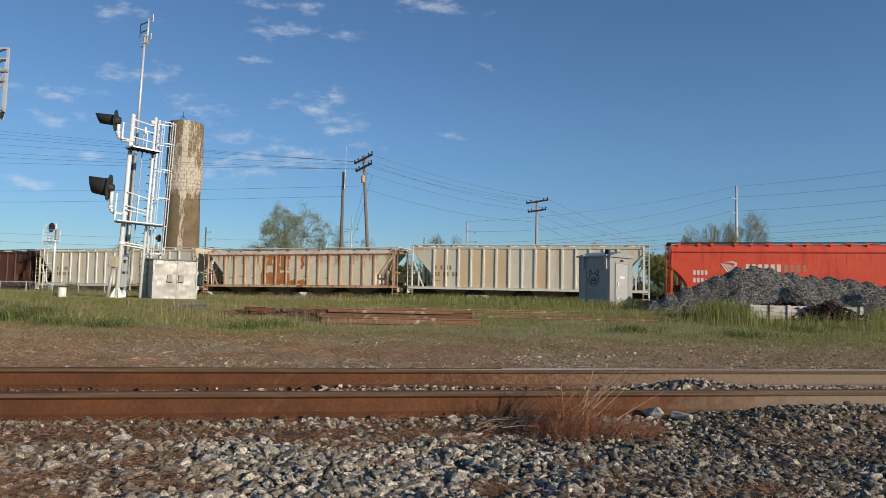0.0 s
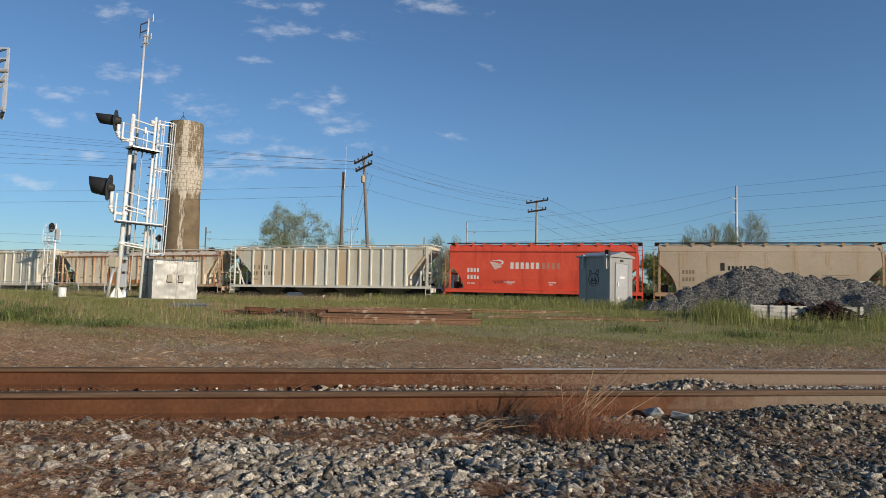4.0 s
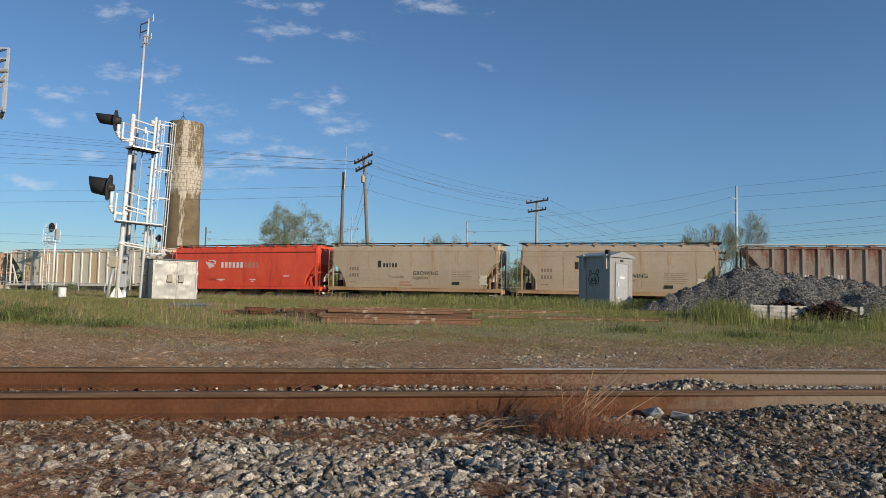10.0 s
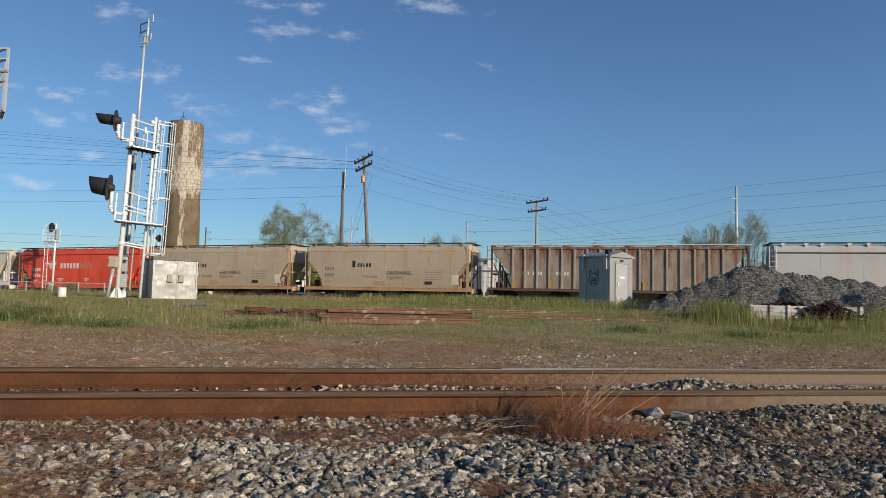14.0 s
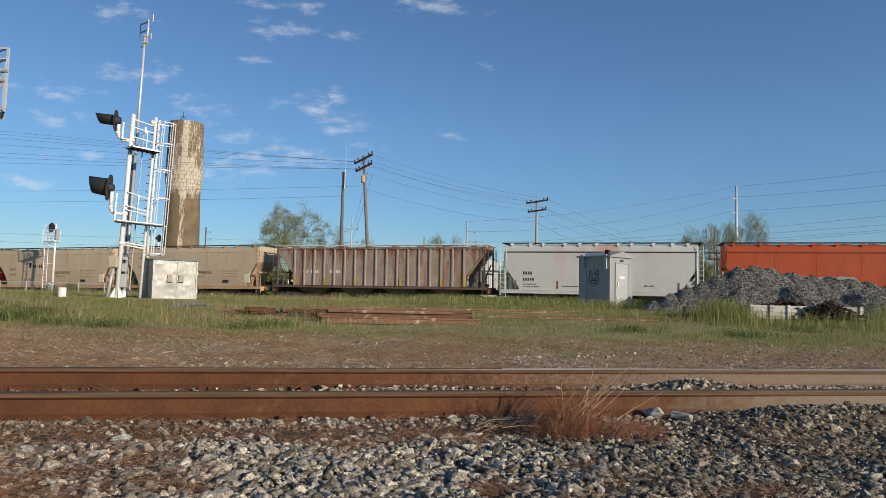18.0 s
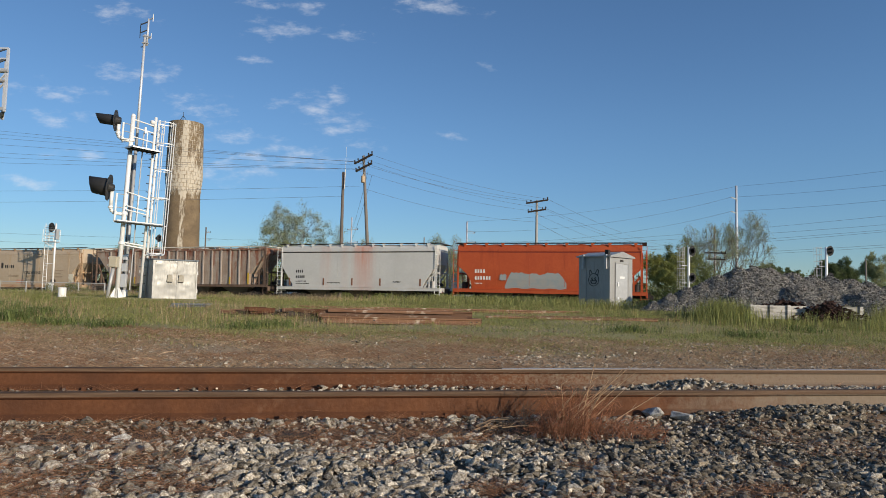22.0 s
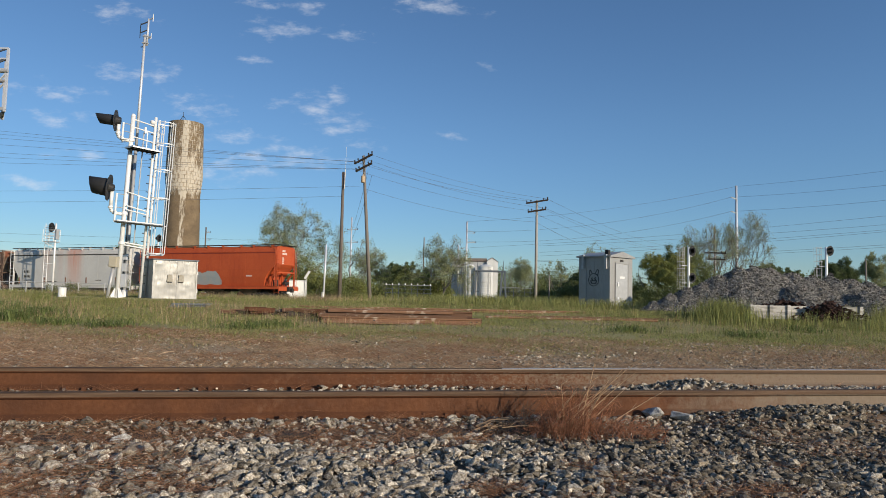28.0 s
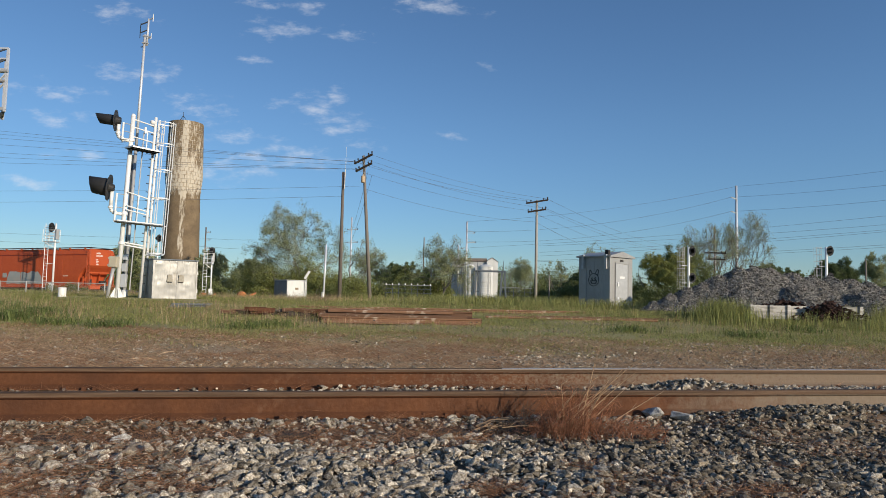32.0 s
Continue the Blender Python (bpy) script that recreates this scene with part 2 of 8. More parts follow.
M["white"] = mat("white_paint", (0.8, 0.79, 0.76), (0.62, 0.61, 0.58), 0.55, scale=2, amount=0.4, bump=0.05)
M["concrete"] = mat("old_concrete", (0.42, 0.39, 0.34), (0.28, 0.25, 0.21), 0.9, scale=1.5, amount=0.6, fine=20, bump=0.3)
M["stave"] = mat("stained_silo_stave", (0.235, 0.17, 0.10), (0.11, 0.08, 0.05), 0.9, scale=0.7, amount=0.7, fine=6, bump=0.3, per_object=0.06)


def limed():
    """Lime bloom on the silo: dense in a band two thirds up, thin streaks below."""
    ma = M["stave"]
    nd, lk = ma.node_tree.nodes, ma.node_tree.links
    bs = nd["Principled BSDF"]
    base = bs.inputs["Base Color"].links[0].from_socket
    ge, sep = nd.new("ShaderNodeNewGeometry"), nd.new("ShaderNodeSeparateXYZ")
    lk.new(ge.outputs["Position"], sep.inputs[0])
    mp = nd.new("ShaderNodeMapping")
    mp.inputs["Scale"].default_value = (1, 1, 0.2)
    lk.new(ge.outputs["Position"], mp.inputs[0])
    n = nd.new("ShaderNodeTexNoise")
    n.inputs["Scale"].default_value, n.inputs["Detail"].default_value, n.inputs["Roughness"].default_value = 3.0, 8, 0.75
    lk.new(mp.outputs[0], n.inputs["Vector"])
    cr = nd.new("ShaderNodeValToRGB")
    el = cr.color_ramp.elements
    el[0].position, el[0].color = 0.50, (0.02, 0.02, 0.02, 1)
    el[1].position, el[1].color = 0.60, (0.33, 0.33, 0.33, 1)
    for q, c in ((0.72, 0.28), (0.80, 0.19), (1.0, 0.17)):
        e = el.new(q)
        e.color = (c, c, c, 1)
    sc = nd.new("ShaderNodeMath")
    sc.operation = "DIVIDE"
    sc.inputs[1].default_value = 23.0
    lk.new(sep.outputs[2], sc.inputs[0]), lk.new(sc.outputs[0], cr.inputs[0])
    # one pale run down the side
    st = nd.new("ShaderNodeMapRange")
    ab = nd.new("ShaderNodeMath")
    ab.operation = "COMPARE"
    lk.new(sep.outputs[0], ab.inputs[0])
    ab.inputs[1].default_value, ab.inputs[2].default_value = -33.25, 0.33
    ad = nd.new("ShaderNodeMath")
    ad.operation = "MULTIPLY_ADD"
    lk.new(ab.outputs[0], ad.inputs[0])
    ad.inputs[1].default_value = 0.19
    lk.new(cr.outputs[0], ad.inputs[2])
    su = nd.new("ShaderNodeMath")
    su.operation = "ADD"
    lk.new(n.outputs["Fac"], su.inputs[0]), lk.new(ad.outputs[0], su.inputs[1])
    lk.new(su.outputs[0], st.inputs[0])
    for k, v in ((1, 0.69), (2, 0.79), (3, 0.0), (4, 0.8)):
        st.inputs[k].default_value = v
    mx = nd.new("ShaderNodeMixRGB")
    lk.new(st.outputs[0], mx.inputs[0]), lk.new(base, mx.inputs[1])
    mx.inputs[2].default_value = (0.60, 0.54, 0.44, 1)
    lk.new(mx.outputs[0], bs.inputs["Base Color"])


limed()
M["blue_galv"] = mat("dark_galvanised_steel", (0.12, 0.14, 0.16), (0.08, 0.09, 0.10), 0.55, 0.3, scale=4, amount=0.5, bump=0.04)
M["junk"] = mat("scorched_scrap", (0.07, 0.03, 0.02), (0.02, 0.012, 0.01), 0.95, scale=6, amount=0.8, bump=0.5, island=0.4)
M["under"] = mat("grimy_underframe", (0.045, 0.038, 0.034), (0.02, 0.018, 0.017), 0.85, scale=3, amount=0.6, bump=0.1)
M["wheel"] = mat("wheel_steel", (0.12, 0.085, 0.065), (0.05, 0.04, 0.035), 0.7, 0.3, bump=0.1)
M["red"] = mat("red_car_paint", (0.80, 0.115, 0.06), (0.66, 0.07, 0.038), 0.5, scale=0.6, amount=0.6, fine=8, bump=0.03, rust=(0.56, 0.058, 0.034), rust_amount=0.5, rust_scale=1.1, streak=0.95)
M["red_dark"] = mat("dark_red_seam", (0.22, 0.03, 0.02), None, 0.6, bump=0.03)
M["orange"] = mat("orange_red_car_paint", (0.49, 0.093, 0.027), (0.395, 0.065, 0.02), 0.55, scale=0.6, amount=0.6, fine=8, bump=0.03, rust=(0.36, 0.06, 0.02), rust_amount=0.5, rust_scale=1.1, streak=0.95)
M["tan"] = mat("tan_car_paint", (0.535, 0.432, 0.315), (0.435, 0.335, 0.235), 0.6, scale=0.35, amount=0.8, fine=5, bump=0.03, rust=(0.40, 0.235, 0.12), rust_amount=0.3, rust_scale=0.8, streak=0.95)
M["tan_rusty"] = mat("rust_stained_tan_sill", (0.50, 0.35, 0.215), (0.42, 0.24, 0.12), 0.65, scale=0.8, amount=0.8, fine=6, bump=0.04, rust=(0.36, 0.155, 0.06), rust_amount=0.4, rust_scale=1.2)
M["grey"] = mat("pale_grey_car_paint", (0.60, 0.59, 0.56), (0.48, 0.47, 0.445), 0.55, scale=0.5, amount=0.6, fine=6, bump=0.03, rust=(0.42, 0.37, 0.32), rust_amount=0.2, rust_scale=0.7, streak=0.95)
M["cream"] = mat("off_white_car_paint", (0.69, 0.65, 0.54), (0.58, 0.52, 0.40), 0.6, scale=0.5, amount=0.6, fine=6, bump=0.03, rust=(0.56, 0.36, 0.18), rust_amount=0.42, rust_scale=1.1, streak=0.95)
M["rib_cream"] = mat("pale_rib_paint", (0.76, 0.73, 0.65), (0.62, 0.57, 0.47), 0.6, scale=1, amount=0.4, bump=0.03, rust=(0.45, 0.28, 0.13), rust_amount=0.1, streak=0.9)
M["rusty_cream"] = mat("rust_eaten_cream_paint", (0.74, 0.67, 0.53), (0.65, 0.54, 0.38), 0.7, scale=0.9, amount=0.7, fine=9, bump=0.06, rust=(0.42, 0.17, 0.06), rust_amount=0.27, rust_scale=1.5, streak=0.9)
M["rib_rusty"] = mat("rusted_rib_paint", (0.70, 0.58, 0.43), (0.46, 0.25, 0.12), 0.7, scale=1.6, amount=0.9, bump=0.06, rust=(0.33, 0.12, 0.045), rust_amount=0.55, rust_scale=1.8, streak=0.7)
M["brown"] = mat("grimed_brown_paint", (0.40, 0.335, 0.275), (0.25, 0.17, 0.12), 0.75, scale=0.7, amount=0.8, fine=7, bump=0.06, rust=(0.22, 0.075, 0.038), rust_amount=0.5, rust_scale=1.5, streak=0.95)
M["brown_dark"] = mat("dark_grimed_paint", (0.17, 0.11, 0.08), (0.09, 0.06, 0.045), 0.8, scale=1.2, amount=0.7, bump=0.06)
M["rib_brown"] = mat("grimed_rib_paint", (0.44, 0.39, 0.34), (0.28, 0.21, 0.17), 0.7, scale=1, amount=0.6, bump=0.04, rust=(0.24, 0.09, 0.04), rust_amount=0.3, streak=0.8)
M["darkbrown"] = mat("dark_rusty_brown_paint", (0.135, 0.052, 0.033), (0.075, 0.03, 0.02), 0.8, scale=0.7, amount=0.7, bump=0.06)


def roof_rust(name, colour, edge):
    """Rust that has run down from a car's roof edge in ragged tongues."""
    nd, lk = M[name].node_tree.nodes, M[name].node_tree.links
    bs = nd["Principled BSDF"]
    base = bs.inputs["Base Color"].links[0].from_socket
    tc, sep, mp, n, zr, ad, mr, mx = (nd.new("ShaderNode" + k) for k in ("TexCoord", "SeparateXYZ", "Mapping", "TexNoise", "MapRange", "Math", "MapRange", "MixRGB"))
    lk.new(tc.outputs["Object"], sep.inputs[0]), lk.new(tc.outputs["Object"], mp.inputs[0]), lk.new(mp.outputs[0], n.inputs["Vector"])
    mp.inputs["Scale"].default_value = (1.0, 1.0, 0.22)
    n.inputs["Scale"].default_value, n.inputs["Detail"].default_value, n.inputs["Roughness"].default_value = 2.6, 8, 0.7
    lk.new(sep.outputs[2], zr.inputs[0])
    for k, v in ((1, 2.2), (2, 4.05), (3, 0.0), (4, edge)):
        zr.inputs[k].default_value = v
    ad.operation = "ADD"
    lk.new(n.outputs["Fac"], ad.inputs[0]), lk.new(zr.outputs[0], ad.inputs[1]), lk.new(ad.outputs[0], mr.inputs[0])
    for k, v in ((1, 0.66), (2, 0.80), (3, 0.0), (4, 0.9)):
        mr.inputs[k].default_value = v
    lk.new(mr.outputs[0], mx.inputs[0]), lk.new(base, mx.inputs[1]), lk.new(mx.outputs[0], bs.inputs["Base Color"])
    mx.inputs[2].default_value = (*colour, 1)


roof_rust("rusty_cream", (0.36, 0.13, 0.045), 0.25)
roof_rust("rib_rusty", (0.30, 0.10, 0.035), 0.25)
roof_rust("brown", (0.20, 0.062, 0.032), 0.24)
roof_rust("tan", (0.42, 0.24, 0.12), 0.10)
roof_rust("cream", (0.58, 0.38, 0.20), 0.12)


def salmon_run():
    """Faded salmon paint that has run down the pale grey sides in a broad soft band and two thin ones."""
    nd, lk = M["grey"].node_tree.nodes, M["grey"].node_tree.links
    bs = nd["Principled BSDF"]
    base = bs.inputs["Base Color"].links[0].from_socket
    tc, sep, mp, n = (nd.new("ShaderNode" + k) for k in ("TexCoord", "SeparateXYZ", "Mapping", "TexNoise"))
    lk.new(tc.outputs["Object"], sep.inputs[0]), lk.new(tc.outputs["Object"], mp.inputs[0]), lk.new(mp.outputs[0], n.inputs["Vector"])
    mp.inputs["Scale"].default_value = (1.0, 1.0, 0.05)
    n.inputs["Scale"].default_value, n.inputs["Detail"].default_value, n.inputs["Roughness"].default_value = 3.4, 6, 0.7
    high, total = nd.new("ShaderNodeMapRange"), None
    lk.new(sep.outputs[2], high.inputs[0])
    for k, v in ((1, 1.2), (2, 4.3), (3, 0.4), (4, 1.0)):
        high.inputs[k].default_value = v
    for mid, half, much in ((0.65, 1.25, 1.0), (-2.55, 0.7, 0.4), (-0.95, 0.5, 0.25)):
        di, mr = nd.new("ShaderNodeMath"), nd.new("ShaderNodeMapRange")
        di.operation = "SUBTRACT"
        di.inputs[1].default_value = mid
        ab = nd.new("ShaderNodeMath")
        ab.operation = "ABSOLUTE"
        lk.new(sep.outputs[0], di.inputs[0]), lk.new(di.outputs[0], ab.inputs[0]), lk.new(ab.outputs[0], mr.inputs[0])
        mr.interpolation_type = "SMOOTHSTEP"
        for k, v in ((1, half * 0.25), (2, half), (3, much), (4, 0.0)):
            mr.inputs[k].default_value = v
        if total is None:
            total = mr.outputs[0]
        else:
            ad = nd.new("ShaderNodeMath")
            ad.operation = "MAXIMUM"
            lk.new(total, ad.inputs[0]), lk.new(mr.outputs[0], ad.inputs[1])
            total = ad.outputs[0]
    a, b, mx = nd.new("ShaderNodeMath"), nd.new("ShaderNodeMath"), nd.new("ShaderNodeMixRGB")
    a.operation = b.operation = "MULTIPLY"
    nr = nd.new("ShaderNodeMapRange")
    lk.new(n.outputs["Fac"], nr.inputs[0])
    for k, v in ((1, 0.3), (2, 0.65), (3, 0.25), (4, 1.0)):
        nr.inputs[k].default_value = v
    lk.new(total, a.inputs[0]), lk.new(high.outputs[0], a.inputs[1]), lk.new(a.outputs[0], b.inputs[0]), lk.new(nr.outputs[0], b.inputs[1])
    lk.new(b.outputs[0], mx.inputs[0]), lk.new(base, mx.inputs[1]), lk.new(mx.outputs[0], bs.inputs["Base Color"])
    mx.inputs[2].default_value = (0.56, 0.27, 0.20, 1)


salmon_run()
M["roof_pale"] = mat("faded_pinkish_roof", (0.70, 0.64, 0.57), (0.52, 0.42, 0.34), 0.7, scale=1.2, amount=0.8, bump=0.05, stretch=(1, 1, 0.4), rust=(0.40, 0.20, 0.10), rust_amount=0.2, rust_scale=1.6)
M["chute"] = mat("grimy_outlet_paint", (0.17, 0.14, 0.115), (0.085, 0.07, 0.058), 0.85, scale=1.5, amount=0.7, bump=0.1)
M["pale_stone"] = mat("pale_quartz_stone", (0.80, 0.77, 0.70), (0.30, 0.27, 0.22), 0.8, scale=2.4, amount=1.0, fine=9, bump=0.6)
M["bush_red"] = leaf_mat("dead_red_twig", (0.42, 0.20, 0.115), (0.25, 0.11, 0.062), 0.45)
M["vent"] = mat("dull_tan_vent", (0.36, 0.325, 0.26), (0.25, 0.22, 0.17), 0.7, bump=0.05)
M["yellow"] = mat("faded_yellow_paint", (0.62, 0.40, 0.05), None, 0.6, bump=0.03)
M["rust_patch"] = mat("orange_rust_patch", (0.36, 0.10, 0.025), (0.5, 0.25, 0.1), 0.8, scale=1.6, amount=0.7, bump=0.05)
M["overspray"] = mat("grey_overpaint", (0.27, 0.325, 0.345), (0.37, 0.345, 0.31), 0.6, scale=2.2, amount=0.8, bump=0.03)
M["mark_white"] = mat("white_lettering", (0.78, 0.74, 0.68), None, 0.6, amount=0.25, bump=0)
M["mark_black"] = mat("black_lettering", (0.035, 0.033, 0.03), None, 0.6, amount=0.2, bump=0)
M["mark_plum"] = mat("faint_plum_scribble", (0.22, 0.05, 0.07), None, 0.6, amount=0.3, bump=0)
M["mark_tan"] = mat("faded_lettering", (0.27, 0.2, 0.13), None, 0.6, amount=0.3, bump=0)
M["mark_pink"] = mat("faded_pink_lettering", (0.55, 0.24, 0.16), None, 0.6, amount=0.3, bump=0)
M["roof_sheet"] = mat("brown_roof_sheet", (0.20, 0.16, 0.13), (0.11, 0.09, 0.08), 0.7, bump=0.1)
M["rust_dark"] = mat("dark_rust_streak", (0.25, 0.12, 0.07), (0.18, 0.07, 0.035), 0.8, scale=1.6, amount=0.8, bump=0.05, stretch=(1, 1, 0.3))
M["pole_grey"] = mat("silvered_pole_timber", (0.42, 0.39, 0.35), (0.24, 0.22, 0.195), 0.9, scale=3, amount=0.6, stretch=(8, 8, 0.5), bump=0.3)
M["stain"] = mat("orange_stained_panel", (0.68, 0.56, 0.40), (0.60, 0.41, 0.23), 0.65, scale=0.8, amount=0.7, bump=0.03, stretch=(1, 1, 0.3))
M["streak"] = mat("rust_streak", (0.45, 0.31, 0.185), (0.49, 0.37, 0.24), 0.65, scale=1.5, amount=0.9, bump=0.02, stretch=(1, 1, 0.3))
M["lime"] = mat("lime_mortar", (0.70, 0.65, 0.56), (0.25, 0.19, 0.12), 0.9, scale=1.3, amount=1.0, bump=0.2)


# ---------- mesh tools ----------
class Geo:
    """Collects the points and faces of one mesh."""

    def __init__(self):
        self.v, self.f = [], []

    def box(self, x0, x1, y0, y1, z0, z1, m=None, taper=0.0):
        k = len(self.v)
        for z, t in ((z0, 0.0), (z1, taper)):
            for x, y in ((x0 + t, y0 + t), (x1 - t, y0 + t), (x1 - t, y1 - t), (x0 + t, y1 - t)):
                p = Vector((x, y, z))
                self.v.append(m @ p if m else p)
        self.f += [(k, k + 3, k + 2, k + 1), (k + 4, k + 5, k + 6, k + 7)] + [(k + a, k + (a + 1) % 4, k + 4 + (a + 1) % 4, k + 4 + a) for a in range(4)]
        return self

    def tube(self, p0, p1, r0, r1=None, n=8, caps=True):
        r1 = r0 if r1 is None else r1
        p0, p1 = Vector(p0), Vector(p1)
        q = (p1 - p0).to_track_quat("Z", "Y")
        k = len(self.v)
        for p, r in ((p0, r0), (p1, r1)):
            for a in range(n):
                w = 2 * math.pi * a / n
                self.v.append(p + q @ Vector((math.cos(w) * r, math.sin(w) * r, 0)))
        self.f += [(k + a, k + (a + 1) % n, k + n + (a + 1) % n, k + n + a) for a in range(n)]
        if caps:
            self.f += [tuple(range(k + n - 1, k - 1, -1)), tuple(range(k + n, k + 2 * n))]
        return self

    def pipe(self, pts, r, n=8):
        for a, b in zip(pts[:-1], pts[1:]):
            self.tube(a, b, r, r, n)
        return self

    def bar(self, p0, p1, w, h):
        """A rectangular bar between two points."""
        p0, p1 = Vector(p0), Vector(p1)
        d = p1 - p0
        q = d.to_track_quat("X", "Z").to_matrix().to_4x4()
        return self.box(0, d.length, -w / 2, w / 2, -h / 2, h / 2, Matrix.Translation(p0) @ q)

    def lathe(self, prof, n=24, o=(0, 0, 0), m=None, a0=0.0, a1=2 * math.pi):
        """Turns a profile of (radius, height) about z."""
        k, full = len(self.v), abs(a1 - a0 - 2 * math.pi) < 1e-6
        cols = n if full else n + 1
        for r, z in prof:
            for a in range(cols):
                w = a0 + (a1 - a0) * a / n
                p = Vector((o[0] + math.cos(w) * r, o[1] + math.sin(w) * r, o[2] + z))
                self.v.append(m @ p if m else p)
        for i in range(len(prof) - 1):
            for a in range(n):
                b = (a + 1) % cols
                self.f.append((k + i * cols + a, k + i * cols + b, k + (i + 1) * cols + b, k + (i + 1) * cols + a))
        return self

    def prism(self, outline, y0, y1):
        """An outline of (x, z) drawn out from y0 to y1."""
        k, n = len(self.v), len(outline)
        for y in (y0, y1):
            self.v += [Vector((x, y, z)) for x, z in outline]
        self.f += [tuple(range(k, k + n)), tuple(range(k + 2 * n - 1, k + n - 1, -1))]
        self.f += [(k + (a + 1) % n, k + a, k + n + a, k + n + (a + 1) % n) for a in range(n)]
        return self


def mesh_of(name, geo, material, smooth=False):
    me = bpy.data.meshes.new(name)
    me.from_pydata([tuple(p) for p in geo.v], [], geo.f)
    me.materials.append(material)
    if smooth:
        me.polygons.foreach_set("use_smooth", [True] * len(me.polygons))
    me.update()
    return me


def part(name, geo, material, parent, label="", smooth=False, at=None, bevel=0.0):
    """One mesh object under a thing or under a part."""
    ob = new(name, geo if isinstance(geo, bpy.types.Mesh) else mesh_of(name, geo, material, smooth))
    ob.parent = parent
    if at is not None:
        ob.matrix_local = at
    if bevel:
        md = ob.modifiers.new("bevel", "BEVEL")
        md.width, md.segments, md.limit_method = bevel, 2, "ANGLE"
    return tagged(ob, label)


def thing(name, label, category, m=None, group="", kind=""):
    ob = new(name)
    ob.empty_display_size = 0.2
    if m is not None:
        ob.matrix_world = m
    return tagged(ob, label, category, group, kind)


def solo(name, geo, material, label, category, group="", kind="", smooth=False, m=None, bevel=0.0):
    """A thing that is one mesh."""
    ob = part(name, geo, material, None, "", smooth, m, bevel)
    return tagged(ob, label, category, group, kind)


def fast_mesh(name, verts, faces, material, smooth=False):
    """A large mesh from arrays; all faces have the same number of corners."""
    verts, faces = np.asarray(verts, np.float32), np.asarray(faces, np.int32)
    me = bpy.data.meshes.new(name)
    me.vertices.add(len(verts)), me.vertices.foreach_set("co", verts.ravel())
    k = faces.shape[1]
    me.loops.add(faces.size), me.loops.foreach_set("vertex_index", faces.ravel())
    me.polygons.add(len(faces)), me.polygons.foreach_set("loop_start", np.arange(0, faces.size, k, dtype=np.int32))
    if smooth:
        me.polygons.foreach_set("use_smooth", np.ones(len(faces), bool))
    else:
        me.polygons.foreach_set("use_smooth", np.zeros(len(faces), bool))
    me.materials.append(material)
    me.update(calc_edges=True)
    return me


def sm(x, a, b):
    t = np.clip((np.asarray(x, float) - a) / (b - a), 0, 1)
    return t * t * (3 - 2 * t)


def wave(x, y, seed=0.0):
    """Gentle unevenness, about -1 to 1."""
    return (np.sin(x * 1.3 + seed) * np.cos(y * 1.1 - seed * 2) + 0.5 * np.sin(x * 3.1 + y * 2.3 + seed) + 0.35 * np.sin(x * 6.7 - y * 5.3 + seed * 3)) / 1.85


# near track: its rail lines run almost across the view; far track: the train's
NEAR_D, NEAR_A, NEAR_Z, RAIL_H, GAUGE = 5.22, 0.17, 0.23, 0.2, 1.505
FAR_Y, FAR_M = 48.8, 0.31
FAR_N = math.hypot(1, FAR_M)


def near_off(x, y):
    """Distance behind the nearer rail, square to the track."""
    return (np.asarray(y, float) - NEAR_D - NEAR_A * np.asarray(x, float)) / math.hypot(1, NEAR_A)


def far_track_z(x):
    x = np.asarray(x, float)
    return 0.1 - 0.0072 * (-(x + 6) + np.sqrt((x + 6) ** 2 + 16))


def ground_z(x, y):
    x, y = np.asarray(x, float), np.asarray(y, float)
    o = near_off(x, y)
    z = -0.04 + 0.02 * sm(o, -3.5, -1) + 0.05 * sm(o, -0.5, -0.1) * (1 - sm(o, 1.5, 2.2)) - 0.035 * sm(o, 0.1, 0.25) * (1 - sm(o, 1.3, 1.45)) * (1 - sm(x, 1.0, 2.0))
    z = z + 0.05 * wave(x * 1.7, y * 1.7, 2.0) * sm(-o, 0.25, 1.2) * 0.6
    # heaped ballast before the right part of the near rail, and a tongue between the rails
    z = z + 0.15 * np.exp(-((o + 0.42) / 0.26) ** 2) * sm(x, 1.7, 2.8)
    z = z + 0.13 * np.exp(-((o - 0.95) / 0.4) ** 2) * np.exp(-((x - 2.55) / 0.5) ** 2)
    z = z + 0.06 * np.exp(-((o - 0.7) / 0.4) ** 2) * sm(x, 2.6, 3.6)
    z = z + sm(o, 1.6, 3.0) * 0.06
    z = z + sm(y, 9, 15) * 0.09 + sm(y, 15, 24) * 0.30 + 0.16 * np.exp(-((x + 11.5) / 4.5) ** 2 - ((y - 23.5) / 3.0) ** 2) + sm(y, 8, 12) * 0.04 * wave(x * 0.5, y * 0.5, 1)
    zt = far_track_z(x) - 0.33
    far = y - (FAR_Y - FAR_M * x)
    return z + (zt - z) * sm(far, -12, -3)


